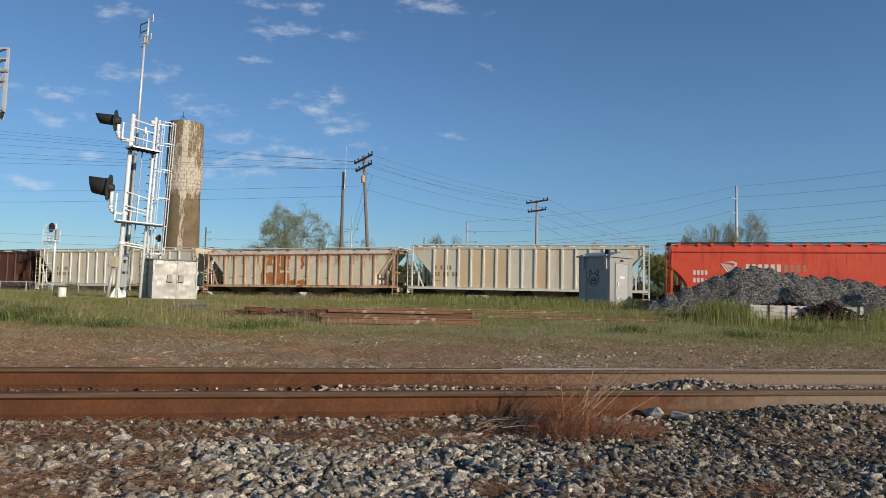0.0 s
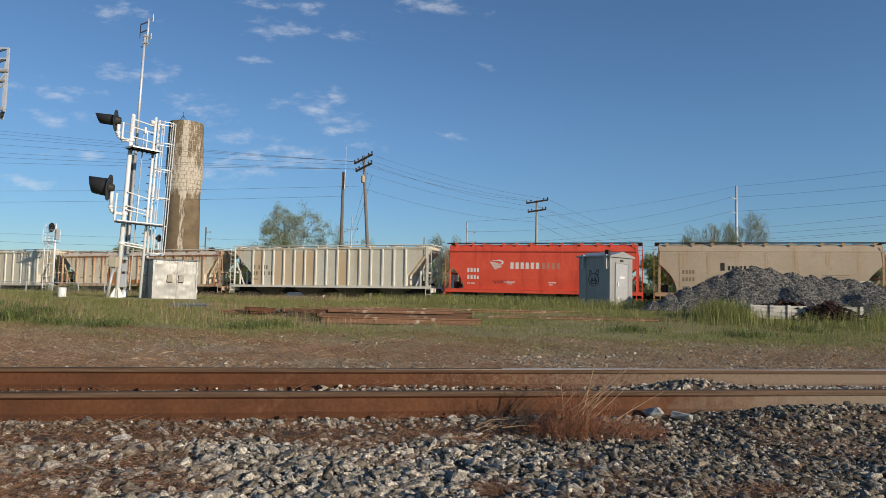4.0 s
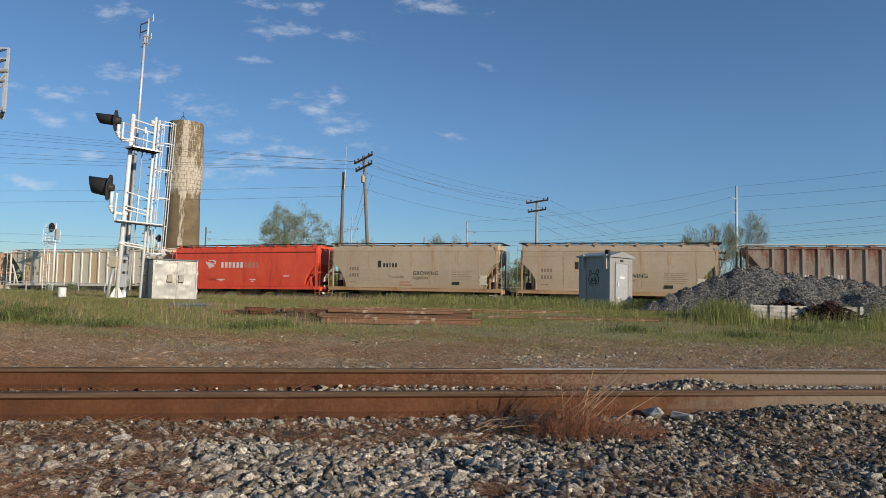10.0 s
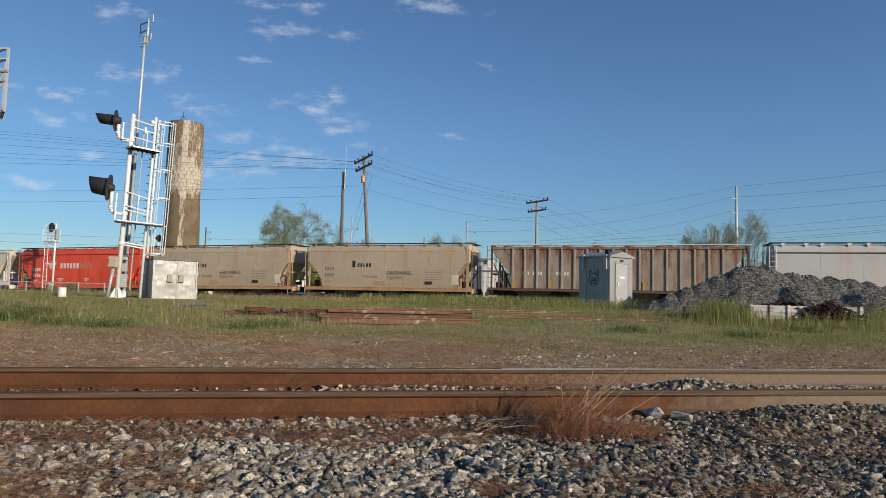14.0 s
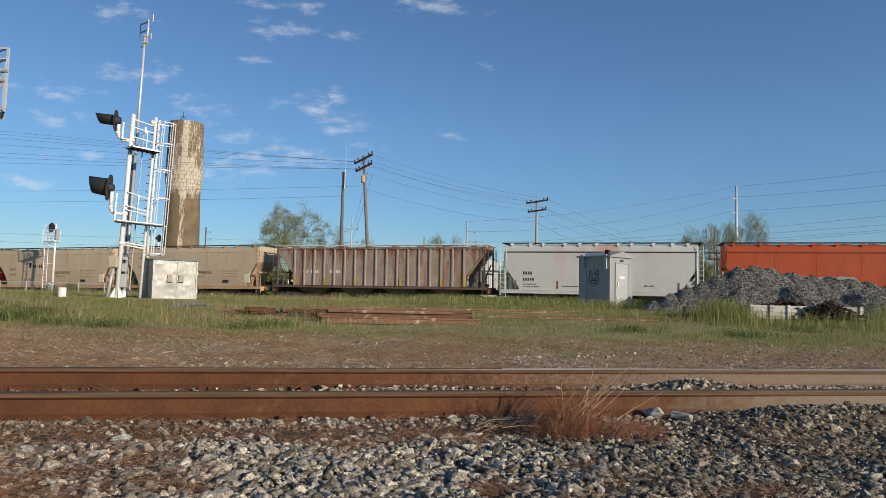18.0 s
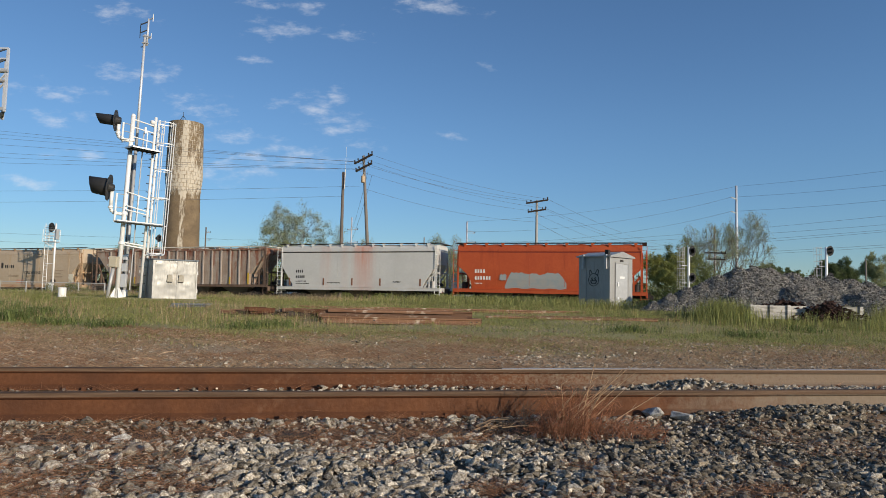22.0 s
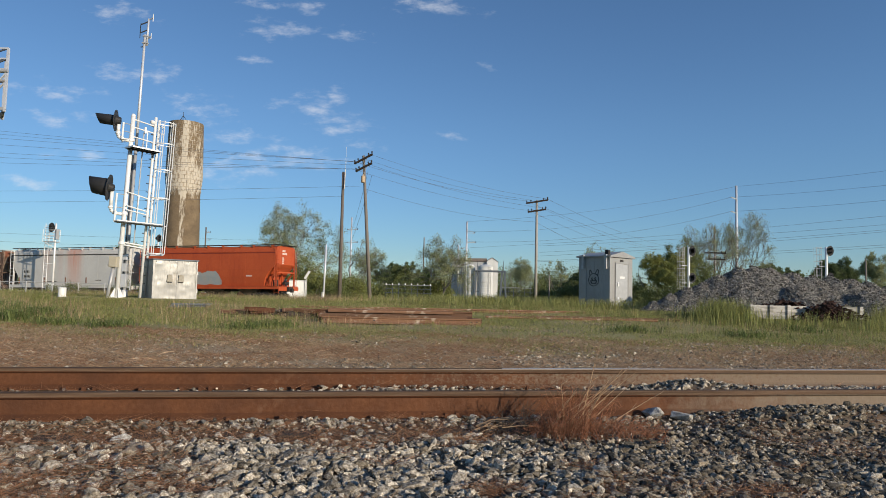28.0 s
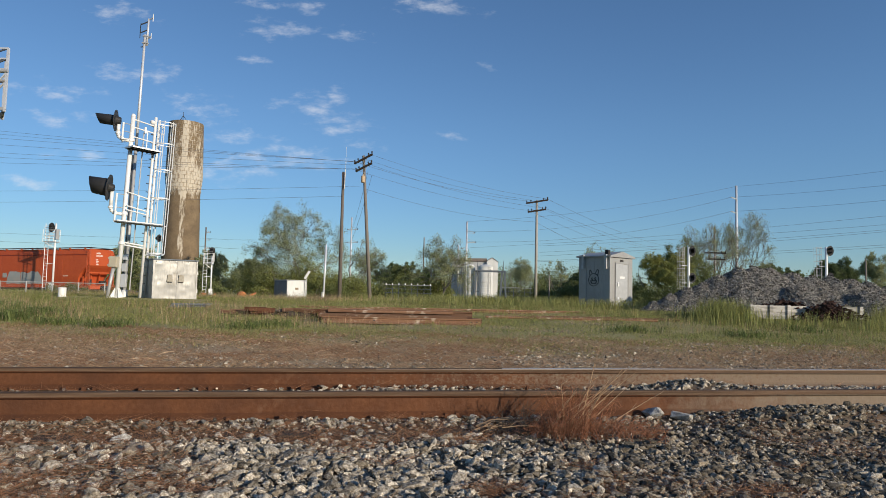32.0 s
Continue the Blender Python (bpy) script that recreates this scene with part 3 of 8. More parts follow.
# ---------- ground ----------
def ground_mat():
    ma = mat("soil_and_turf", (0.455, 0.37, 0.248), (0.315, 0.242, 0.15), 0.95, scale=0.8, amount=0.7, fine=14, bump=0.5, spec=0.03)
    nt = ma.node_tree
    nd, lk = nt.nodes, nt.links
    bs = nd["Principled BSDF"]
    base = bs.inputs["Base Color"].links[0].from_socket
    tc, sep = nd.new("ShaderNodeTexCoord"), nd.new("ShaderNodeSeparateXYZ")
    lk.new(tc.outputs["Object"], sep.inputs[0])
    n = nd.new("ShaderNodeTexNoise")
    n.inputs["Scale"].default_value, n.inputs["Detail"].default_value = 0.5, 6
    lk.new(tc.outputs["Object"], n.inputs["Vector"])
    ad = nd.new("ShaderNodeMath")
    ad.operation = "MULTIPLY_ADD"
    lk.new(n.outputs["Fac"], ad.inputs[0])
    ad.inputs[1].default_value = 7.0
    lk.new(sep.outputs[1], ad.inputs[2])
    mr = nd.new("ShaderNodeMapRange")
    lk.new(ad.outputs[0], mr.inputs[0])
    for k, v in ((1, 13.0), (2, 17.0), (3, 0.0), (4, 0.85)):
        mr.inputs[k].default_value = v
    mx = nd.new("ShaderNodeMixRGB")
    lk.new(mr.outputs[0], mx.inputs[0]), lk.new(base, mx.inputs[1])
    mx.inputs[2].default_value = (0.33, 0.305, 0.14, 1)
    # dark packed fines under and before the near track
    sl, dk, md = nd.new("ShaderNodeMath"), nd.new("ShaderNodeMapRange"), nd.new("ShaderNodeMixRGB")
    sl.operation = "MULTIPLY_ADD"
    sl.inputs[1].default_value = -NEAR_A
    lk.new(sep.outputs[0], sl.inputs[0]), lk.new(sep.outputs[1], sl.inputs[2]), lk.new(sl.outputs[0], dk.inputs[0])
    for k, v in ((1, NEAR_D + GAUGE - 0.1), (2, NEAR_D + GAUGE + 0.5), (3, 1.0), (4, 0.0)):
        dk.inputs[k].default_value = v
    lk.new(dk.outputs[0], md.inputs[0]), lk.new(mx.outputs[0], md.inputs[1])
    md.inputs[2].default_value = (0.17, 0.13, 0.095, 1)
    lk.new(md.outputs[0], bs.inputs["Base Color"])
    return ma


def build_ground():
    # one sheet: fine near the camera, coarser outwards to the horizon
    u = np.linspace(-1, 1, 221)
    xs = np.sign(u) * (np.abs(u) * 16 + np.abs(u) ** 7 * 2600)
    w = np.linspace(0, 1, 240)
    ys = -1.0 + w * 32 + w ** 9 * 3400
    ys = np.concatenate([[-2500, -600, -120, -30, -8, -3], ys])
    X, Y = np.meshgrid(xs, ys)
    Z = ground_z(X, Y)
    v = np.stack([X, Y, Z], -1).reshape(-1, 3)
    nx, ny = len(xs), len(ys)
    i = np.arange(ny - 1)[:, None] * nx + np.arange(nx - 1)[None]
    f = np.stack([i, i + 1, i + nx + 1, i + nx], -1).reshape(-1, 4)
    ob = new("ground", fast_mesh("ground", v, f, ground_mat(), True))
    return tagged(ob, "brown soil turning to rough green turf, open and level", "ground", kind="structure")


ground = build_ground()


# ---------- near track ----------
def rail_section(h, grow=0.0):
    """Half outline of a rail, (width, height), from the base up."""
    return [(0.07, 0), (0.07, 0.012), (0.045, 0.028), (0.012, 0.045), (0.010, h - 0.055), (0.030, h - 0.042), (0.036, h - 0.036), (0.037, h - 0.012), (0.030, h - 0.002), (0.0, h)]


def rail_geo(length, h, segs=1, top_only=False):
    sec = rail_section(h)
    if top_only:
        sec = [(0.0385, h - 0.034), (0.0385, h - 0.012), (0.031, h - 0.001), (0.0, h + 0.0015)] if top_only == 1 else [(0.027, h + 0.0012), (0.0, h + 0.003)]
    ring = [(-w, z) for w, z in sec] + [(w, z) for w, z in reversed(sec[:-1])]
    g = Geo()
    n = len(ring)
    for s in range(segs + 1):
        x = -length / 2 + length * s / segs
        g.v += [Vector((x, y, z)) for y, z in ring]
    for s in range(segs):
        for a in range(n - 1 if top_only else n):
            b = (a + 1) % n
            g.f.append((s * n + a, s * n + b, (s + 1) * n + b, (s + 1) * n + a))
    if not top_only:
        g.f += [tuple(range(n)), tuple(range(segs * n + n - 1, segs * n - 1, -1))]
    return g


NEAR_ROT = math.degrees(math.atan(NEAR_A))


def near_pose(s, off, z=0.0):
    """A pose on the near track: s metres along it, off metres behind the nearer rail."""
    c = math.hypot(1, NEAR_A)
    return pose(s / c - off * NEAR_A / c, NEAR_D + s * NEAR_A / c + off / c, z, 0, 0, NEAR_ROT)


def build_near_track():
    track = thing("railway_track", "rusty railway track on dark timber sleepers in ballast", "track", kind="structure")
    for off in (0.0, GAUGE):
        r = part("rail", rail_geo(64, RAIL_H, 8), M["far_rail" if off else "track_rail"], track, "rusty brown rail", at=near_pose(6, off, NEAR_Z - RAIL_H))
        part("rail_head", rail_geo(64, RAIL_H, 8, 1), M["rail_head"], r, "worn grey-brown rail head")
        if off:
            part("running_band", rail_geo(26, RAIL_H, 8, 2), M["rail_shine"], r, "polished running band with its shine painted pale", at=pose(7.9, 0, 0))
            part("worn_edge", Geo().bar((-15, -0.0362, RAIL_H - 0.0045), (13, -0.0362, RAIL_H - 0.0045), 0.0048, 0.0048), M["glint_edge"], r, "worn rail edge with a painted glint", at=pose(8.6, 0, 0))
    rnd = random.Random(4)
    tie_mesh = mesh_of("tie", Geo().box(-0.115, 0.115, -0.5, GAUGE + 0.5, -0.17, 0.0), M["tie"])
    plate = mesh_of("tie_plate", Geo().box(-0.1, 0.1, -0.17, 0.17, 0, 0.014), M["rust"])
    anchor = Geo().box(-0.01, 0.01, -0.08, 0.08, -0.01, 0.016)
    anchor = mesh_of("rail_anchor", anchor.box(-0.014, 0.014, -0.092, -0.072, -0.02, 0.05), M["rust"])
    spike = mesh_of("spike", Geo().box(-0.013, 0.013, -0.02, 0.02, 0.0, 0.04), M["rust"])
    for k in range(-16, 28):
        s = k * 0.52 + rnd.uniform(-0.03, 0.03)
        t = part("tie", tie_mesh, None, track, at=near_pose(s, 0, NEAR_Z - RAIL_H - 0.015) @ pose(0, rnd.uniform(-0.04, 0.04), rnd.uniform(-0.012, 0)))
        for off in (0, GAUGE):
            part("tie_plate", plate, None, t, at=pose(0, off, 0))
            for q in (-0.085, 0.085):
                part("spike", spike, None, t, at=pose(0.04 * rnd.choice((-1, 1)), off + q, 0.014))
        if k % 2 == 0:
            for off in (0, GAUGE):
                for q in (-0.13, 0.13):
                    part("rail_anchor", anchor, None, t, at=pose(q, off, 0.008))


build_near_track()


# ---------- the train's track ----------
def far_point(s, off=0.0):
    """On the far track: s metres along it from before the camera, off metres behind the plane of the cars' near sides."""
    x = s / FAR_N
    return Vector((x + off * FAR_M / FAR_N, FAR_Y - FAR_M * x + off / FAR_N, float(far_track_z(x))))


FAR_ROT = -math.degrees(math.atan(FAR_M))


def build_far_track():
    track = thing("railway_track", "railway track in dark ballast, half hidden by grass", "track", kind="structure")
    n = 60
    for off in (0.83, 0.83 + GAUGE):
        g = Geo()
        for k in range(n):
            a, b = far_point(-130 + 230 * k / n, off), far_point(-130 + 230 * (k + 1) / n, off)
            g.bar(a - Vector((0, 0, 0.085)), b - Vector((0, 0, 0.085)), 0.07, 0.17)
        part("rail", g, M["rust"], track)
    g = Geo()
    for k in range(430):
        p = far_point(-125 + k * 0.52, 0.83 + GAUGE / 2)
        g.box(-0.11, 0.11, -1.25, 1.25, -0.36, -0.175, pose(*p, 0, 0, FAR_ROT))
    tagged(part("ties", g, M["tie"], track), kind="stuff")


build_far_track()


# ---------- the train ----------
def lattice_ladder(g, x, y, z0, z1, w=0.42, r=0.016, step=0.33, axis="x"):
    """Two stiles and their rungs."""
    dx, dy = (w / 2, 0) if axis == "x" else (0, w / 2)
    for q in (-1, 1):
        g.tube((x + q * dx, y + q * dy, z0), (x + q * dx, y + q * dy, z1), r * 1.25, n=6)
    k = 0
    while z0 + 0.12 + k * step < z1:
        z = z0 + 0.12 + k * step
        g.tube((x - dx, y - dy, z), (x + dx, y + dy, z), r, n=6)
        k += 1


def wheelset():
    m = pose(0, 0, 0, 90, 0, 0)
    g = Geo().tube((0, -1.0, 0), (0, 1.0, 0), 0.085, n=10)
    for y in (-0.79, 0.66):
        g.lathe([(0.0, 0.02), (0.09, 0.02), (0.13, 0.05), (0.36, 0.045), (0.37, 0.0), (0.42, 0.0), (0.42, 0.1), (0.45, 0.11), (0.45, 0.135), (0.37, 0.14), (0.36, 0.09), (0.13, 0.1), (0.0, 0.12)], 24, m=pose(0, y + 0.14, 0) @ m)
    return mesh_of("wheelset", g, M["wheel"], False)


def side_frame():
    g = Geo()
    g.prism([(-1.12, 0.36), (-1.12, 0.62), (-0.72, 0.62), (-0.48, 0.74), (0.48, 0.74), (0.72, 0.62), (1.12, 0.62), (1.12, 0.36), (0.98, 0.36), (0.74, 0.46), (0.5, 0.2), (-0.5, 0.2), (-0.74, 0.46), (-0.98, 0.36)], -0.07, 0.07)
    for x in (-0.88, 0.88):
        g.tube((x, -0.14, 0.45), (x, 0.05, 0.45), 0.13, n=12)
    for x in (-0.18, 0.0, 0.18):
        g.tube((x, -0.09, 0.28), (x, -0.09, 0.6), 0.07, n=8)
    return mesh_of("side_frame", g, M["under"])


WHEELSET, SIDE_FRAME = wheelset(), side_frame()
WHEELS = []


def car_profile(kind):
    """Half section of the car body, (half width, height), from the side sill up to the roof's middle."""
    if kind == "smooth":
        return [(1.40, 1.18), (1.46, 1.5), (1.525, 2.0), (1.555, 2.6), (1.55, 3.2), (1.53, 3.98), (1.55, 4.0), (1.55, 4.06), (1.50, 4.07), (1.46, 4.25), (1.36, 4.42), (1.05, 4.5), (0.5, 4.54), (0.0, 4.55)]
    if kind == "flat":
        return [(1.48, 1.22), (1.50, 1.6), (1.50, 2.4), (1.50, 3.0), (1.50, 3.98), (1.525, 3.99), (1.525, 4.06), (1.49, 4.07), (1.46, 4.25), (1.36, 4.42), (1.0, 4.5), (0.5, 4.54), (0.0, 4.55)]
    if kind == "ribbed_low":
        return [(1.42, 1.32), (1.42, 1.7), (1.42, 2.2), (1.42, 2.8), (1.42, 3.3), (1.42, 3.7), (1.49, 3.71), (1.49, 3.82), (1.44, 3.83), (1.30, 4.12), (1.1, 4.18), (0.6, 4.22), (0.0, 4.24)]
    return [(1.42, 1.32), (1.42, 1.7), (1.42, 2.2), (1.42, 2.8), (1.42, 3.4), (1.42, 4.16), (1.50, 4.17), (1.50, 4.27), (1.42, 4.28), (1.2, 4.34), (0.6, 4.38), (0.0, 4.39)]


def body_geo(kind, half, cut_z, inset, base_z):
    """The tank of a covered hopper: full length above cut_z, its ends sloping inwards below to an inset at base_z."""
    prof = car_profile(kind)
    dense = []
    for (w0, z0), (w1, z1) in zip(prof[:-1], prof[1:]):
        n = 3 if z1 - z0 > 0.35 else 1
        dense += [(w0 + (w1 - w0) * k / n, z0 + (z1 - z0) * k / n) for k in range(n)]
    dense.append(prof[-1])

    def ext(z):
        if z >= cut_z:
            return half
        t = min((cut_z - z) / (cut_z - base_z), 1.0)
        if kind == "smooth":
            t = t + 0.22 * math.sin(math.pi * t)
        return half - inset * min(t, 1.0)
    ring = [(-w, z) for w, z in dense] + [(w, z) for w, z in reversed(dense[:-1])]
    g, n, cols = Geo(), len(ring), 12
    for c in range(cols + 1):
        for w, z in ring:
            g.v.append(Vector((ext(z) * (2 * c / cols - 1), w, z)))
    for c in range(cols):
        for a in range(n - 1):
            g.f.append((c * n + a, (c + 1) * n + a, (c + 1) * n + a + 1, c * n + a + 1))
    h = n // 2
    for c, flip in ((0, False), (cols, True)):
        for a in range(h - 1):
            q = (c * n + a, c * n + a + 1, c * n + n - 2 - a, c * n + n - 1 - a)
            g.f.append(q if not flip else q[::-1])
        tri = (c * n + h - 1, c * n + h, c * n + h + 1)
        g.f.append(tri if not flip else tri[::-1])
    return g, ext


def glyph_bars(words, x, z, h, side):
    """Plain blocks in place of letters: words is a list of counts of characters."""
    g = Geo()
    for c in words:
        for _ in range(c):
            g.box(x, x + h * 0.5, side - 0.006, side + 0.02, z, z + h)
            x += h * 0.8
        x += h * 0.7
    return g


def covered_hopper(name, label, half, kind, paint, rib_paint=None, ribs=0, cut_z=3.05, inset=1.5, trim=None, chutes=3, brackets=10, hatch="black", roof=None):
    low = kind == "ribbed_low"
    car = thing(name, label, "railway car", group="cars of the train")
    base_z = 1.4 if kind in ("smooth", "flat") else 2.15
    trim = trim or paint
    sh = half - 0.35
    g, ext = body_geo(kind, sh, cut_z, inset, base_z)
    part("body", g, M[paint], car, smooth=False)
    kind = "ribbed" if low else kind
    side = -car_profile(kind)[0][0]
    # side sills with a turned-out lip, end platforms, centre sill
    for q in (-1, 1):
        s = Geo().box(-half + 0.1, half - 0.1, q * 1.5 - 0.06, q * 1.5 + 0.06, 0.98 if kind != "ribbed" else 1.16, 1.24 if kind != "ribbed" else 1.34)
        s.box(-half + 0.1, half - 0.1, q * 1.5 - 0.09, q * 1.5 + 0.09, 1.2 if kind != "ribbed" else 1.325, 1.235 if kind != "ribbed" else 1.35)
        part("side_sill", s, M[trim], car)
    part("centre_sill", Geo().box(-half - 0.2, half + 0.2, -0.33, 0.33, 0.78, 1.16), M["under"], car)
    for q in (-1, 1):
        e = q * half
        p = Geo().box(min(e, e - q * 1.5), max(e, e - q * 1.5), -1.46, 1.46, 1.17, 1.215)
        part("end_platform", p, M[trim], car)
        s = Geo().box(min(e, e - q * 0.12), max(e, e - q * 0.12), -1.5, 1.5, 0.85, 1.2)
        part("end_sill", s, M[trim], car)
        # end frame: corner posts, crossbars and struts that carry the overhanging tank
        f = Geo()
        top = cut_z - 0.02 if kind != "ribbed" else 3.9
        for y in (-1.42, 1.42):
            f.box(min(e - q * 0.3, e - q * 0.42), max(e - q * 0.3, e - q * 0.42), y - 0.05, y + 0.05, 1.2, 4.1 if low else max(top, 3.0) + 0.9 if kind != "ribbed" else 4.4)
            if kind == "ribbed" or q > 0:
                f.bar((e - q * 1.3, y * 0.96, 1.25), (e - q * 0.5, y * 0.96, 2.3 if kind != "ribbed" else 3.1), 0.08, 0.1)
                f.box(min(e - q * 0.85, e - q * 0.95), max(e - q * 0.85, e - q * 0.95), y - 0.04, y + 0.04, 1.2, 2.0 if kind != "ribbed" else 2.5)
        f.box(min(e - q * 0.3, e - q * 0.38), max(e - q * 0.3, e - q * 0.38), -1.42, 1.42, 2.3, 2.42)
        for y in (-0.5, 0.5):
            f.box(min(e - q * 0.9, e - q * 1.0), max(e - q * 0.9, e - q * 1.0), y - 0.05, y + 0.05, 1.2, 2.6)
        part("end_frame", f, M[trim], car)
        ld = Geo()
        lattice_ladder(ld, e - q * 0.24, -1.54, 0.62, 4.05 if low else 4.35, 0.4)
        part("ladder", ld, M[trim if trim != paint else rib_paint or trim], car)
        ld = Geo()
        lattice_ladder(ld, e - q * 0.08, 1.1, 1.2, 4.2, 0.4, axis="y")
        part("end_ladder", ld, M[trim], car)
        part("brake_cylinder", Geo().tube((e - q * 0.75, -0.85, 1.22), (e - q * 0.75, -0.85, 1.75), 0.2, n=14), M["under" if kind != "flat" else "grey"], car)
        part("air_reservoir", Geo().tube((e - q * 0.62, 0.2, 1.5), (e - q * 0.62, 0.9, 1.5), 0.13, n=12), M["under"], car)
        c = Geo().box(min(e, e + q * 0.36), max(e, e + q * 0.36), -0.1, 0.1, 0.78, 0.96)
        c.box(min(e + q * 0.22, e + q * 0.4), max(e + q * 0.22, e + q * 0.4), -0.17, 0.17, 0.72, 1.02)
        part("coupler", c, M["under"], car)
        hose = Geo().pipe([(e, 0.4, 0.85), (e + q * 0.12, 0.42, 0.55), (e + q * 0.3, 0.25, 0.5)], 0.025, 6)
        part("brake_hose", hose, M["black"], car)
        truck = new("truck")
        truck.parent, truck.matrix_local = car, pose(e - q * 1.75, 0, 0)
        for y in (-1.02, 1.02):
            part("side_frame", SIDE_FRAME, None, truck, at=pose(0, y, 0))
        part("bolster", Geo().box(-0.2, 0.2, -1.0, 1.0, 0.42, 0.8), M["under"], truck)
        for x in (-0.88, 0.88):
            WHEELS.append(part("wheelset", WHEELSET, None, truck, at=pose(x, 0, 0.42)))
    # hopper outlets under the tank
    for k in range(chutes):
        x = (k - (chutes - 1) / 2) * (2 * (half - 3.3) / max(chutes - 1, 1)) if chutes > 1 else 0
        c, w = Geo(), (half - 2.6) / chutes
        c.v += [Vector(p) for p in ((x - w, -1.3, 1.35), (x + w, -1.3, 1.35), (x + w, 1.3, 1.35), (x - w, 1.3, 1.35), (x - 0.4, -0.5, 0.42), (x + 0.4, -0.5, 0.42), (x + 0.4, 0.5, 0.42), (x - 0.4, 0.5, 0.42))]
        c.f += [(4, 5, 6, 7), (0, 1, 5, 4), (1, 2, 6, 5), (2, 3, 7, 6), (3, 0, 4, 7)]
        c.box(x - 0.45, x + 0.45, -0.7, 0.7, 0.32, 0.42)
        part("outlet_chute", c, M["chute"], car)
    # ribs and the panels that they part
    top_z = 3.71 if low else 4.17
    if ribs:
        rib = mesh_of("rib", Geo().box(-0.055, 0.055, -0.075, 0.0, 1.34, top_z).box(-0.08, 0.08, -0.02, 0.0, 1.34, top_z), M[rib_paint])
        span = sh - inset - 0.05
        for k in range(ribs):
            x = -span + 2 * span * k / (ribs - 1)
            part("rib", rib, None, car, at=pose(x, -1.42, 0))
            part("rib", rib, None, car, at=pose(x, 1.42, 0, 0, 0, 180))
    # roof walk on brackets, hatches, handrail
    z = 4.62 if kind != "ribbed" else 4.3 if low else 4.5
    w = Geo()
    for q in (-1, 1):
        w.box(-half + 0.1, half - 0.05, q * 1.2 - 0.25, q * 1.2 + 0.25, z - 0.05, z)
    for e in (-half + 0.1, half - 0.35):
        w.box(e, e + 0.3, -0.74, 0.74, z - 0.045, z - 0.005)
    part("roof_walk", w, M[roof or "under"], car, "steel grating roof walk")
    tri = mesh_of("bracket", Geo().prism([(-0.02, 4.34), (0.17, z - 0.05), (-0.10, z - 0.05), (-0.06, 4.36)], -1.46, -1.40) if kind != "ribbed" else Geo().box(-0.03, 0.03, -1.42, -1.3, z - 0.25, z - 0.05), M[rib_paint or trim])
    for k in range(brackets):
        part("bracket", tri, None, car, at=pose(-sh + 0.5 + (2 * sh - 1.0) * k / (brackets - 1) + 0.18 * math.sin(k * 2.4), 0, 0))
    hatch_m = mesh_of("hatch", Geo().lathe([(0.0, 0.16), (0.3, 0.15), (0.42, 0.1), (0.44, 0.0)], 14), M[paint])
    for k in range(8):
        part("hatch", hatch_m, None, car, at=pose(-sh + 1 + (2 * sh - 2) * k / 7, 0, 4.12 if low else 4.34 if kind == "ribbed" else 4.44))
    return car


def side_strip(car, name, kind, x0, x1, z0, z1, paint, label, off=0.006, seed=0, rag=0.0):
    """A thin layer of paint or plate that follows the curved near side of a car."""
    prof, rnd = car_profile(kind), random.Random(seed)
    zs = sorted({z0, z1, *[z for _, z in prof if z0 < z < z1], *[z0 + (z1 - z0) * k / 6 for k in range(7)]})

    def width(z):
        for (w0, a), (w1, b) in zip(prof[:-1], prof[1:]):
            if a <= z <= b:
                return w0 + (w1 - w0) * (z - a) / max(b - a, 1e-6)
        return prof[0][0]
    g, n = Geo(), len(zs)
    for d in (off, -0.02):
        for z in zs:
            j = rnd.uniform(-rag, rag)
            g.v += [Vector((x0 + j, -width(z) - d, z)), Vector((x1 + j + rnd.uniform(-rag, rag), -width(z) - d, z))]
    for k in range(n - 1):
        a = 2 * k
        g.f += [(a, a + 1, a + 3, a + 2), (a, a + 2, 2 * n + a + 2, 2 * n + a), (a + 1, 2 * n + a + 1, 2 * n + a + 3, a + 3)]
    g.f += [(0, 2 * n, 2 * n + 1, 1), (2 * n - 2, 2 * n - 1, 4 * n - 1, 4 * n - 2)]
    return part(name, g, M[paint], car, label)


def body_side(kind, z):
    """Half width of the car body at a height."""
    prof = car_profile(kind)
    for (w0, a), (w1, b) in zip(prof[:-1], prof[1:]):
        if a <= z <= b:
            return w0 + (w1 - w0) * (z - a) / max(b - a, 1e-6)
    return prof[0][0]


def car_marks(car, side, items):
    """Painted blocks on the near side: (counts of characters, x, z, height, paint)."""
    kind = "ribbed" if side > -1.5 else "flat" if side > -1.53 else "smooth"
    for counts, x, z, h, paint in items:
        side_y = -body_side(kind, z + h * 0.6)
        if h < 0.2:
            part("lettering", glyph_bars(counts, x, z, h, side_y), M[paint], car, "plain painted lettering blocks")
            continue
        block = mesh_of("letter", Geo().box(0, h * 0.5, -0.006, 0.02, 0, h), M[paint])
        for n in counts:
            for _ in range(n):
                part("letter", block, None, car, at=pose(x, side_y, z))
                x += h * 0.8
            x += h * 0.7


def word(car, text, x, z, size, side, paint):
    cu = bpy.data.curves.new("lettering", "FONT")
    cu.body, cu.size, cu.extrude = text, size, 0.004
    cu.materials.append(M[paint])
    ob = new("lettering", cu)
    ob.parent, ob.matrix_local = car, pose(x, side, z, 90, 0, 0)
    return tagged(ob, "painted words on the car side")


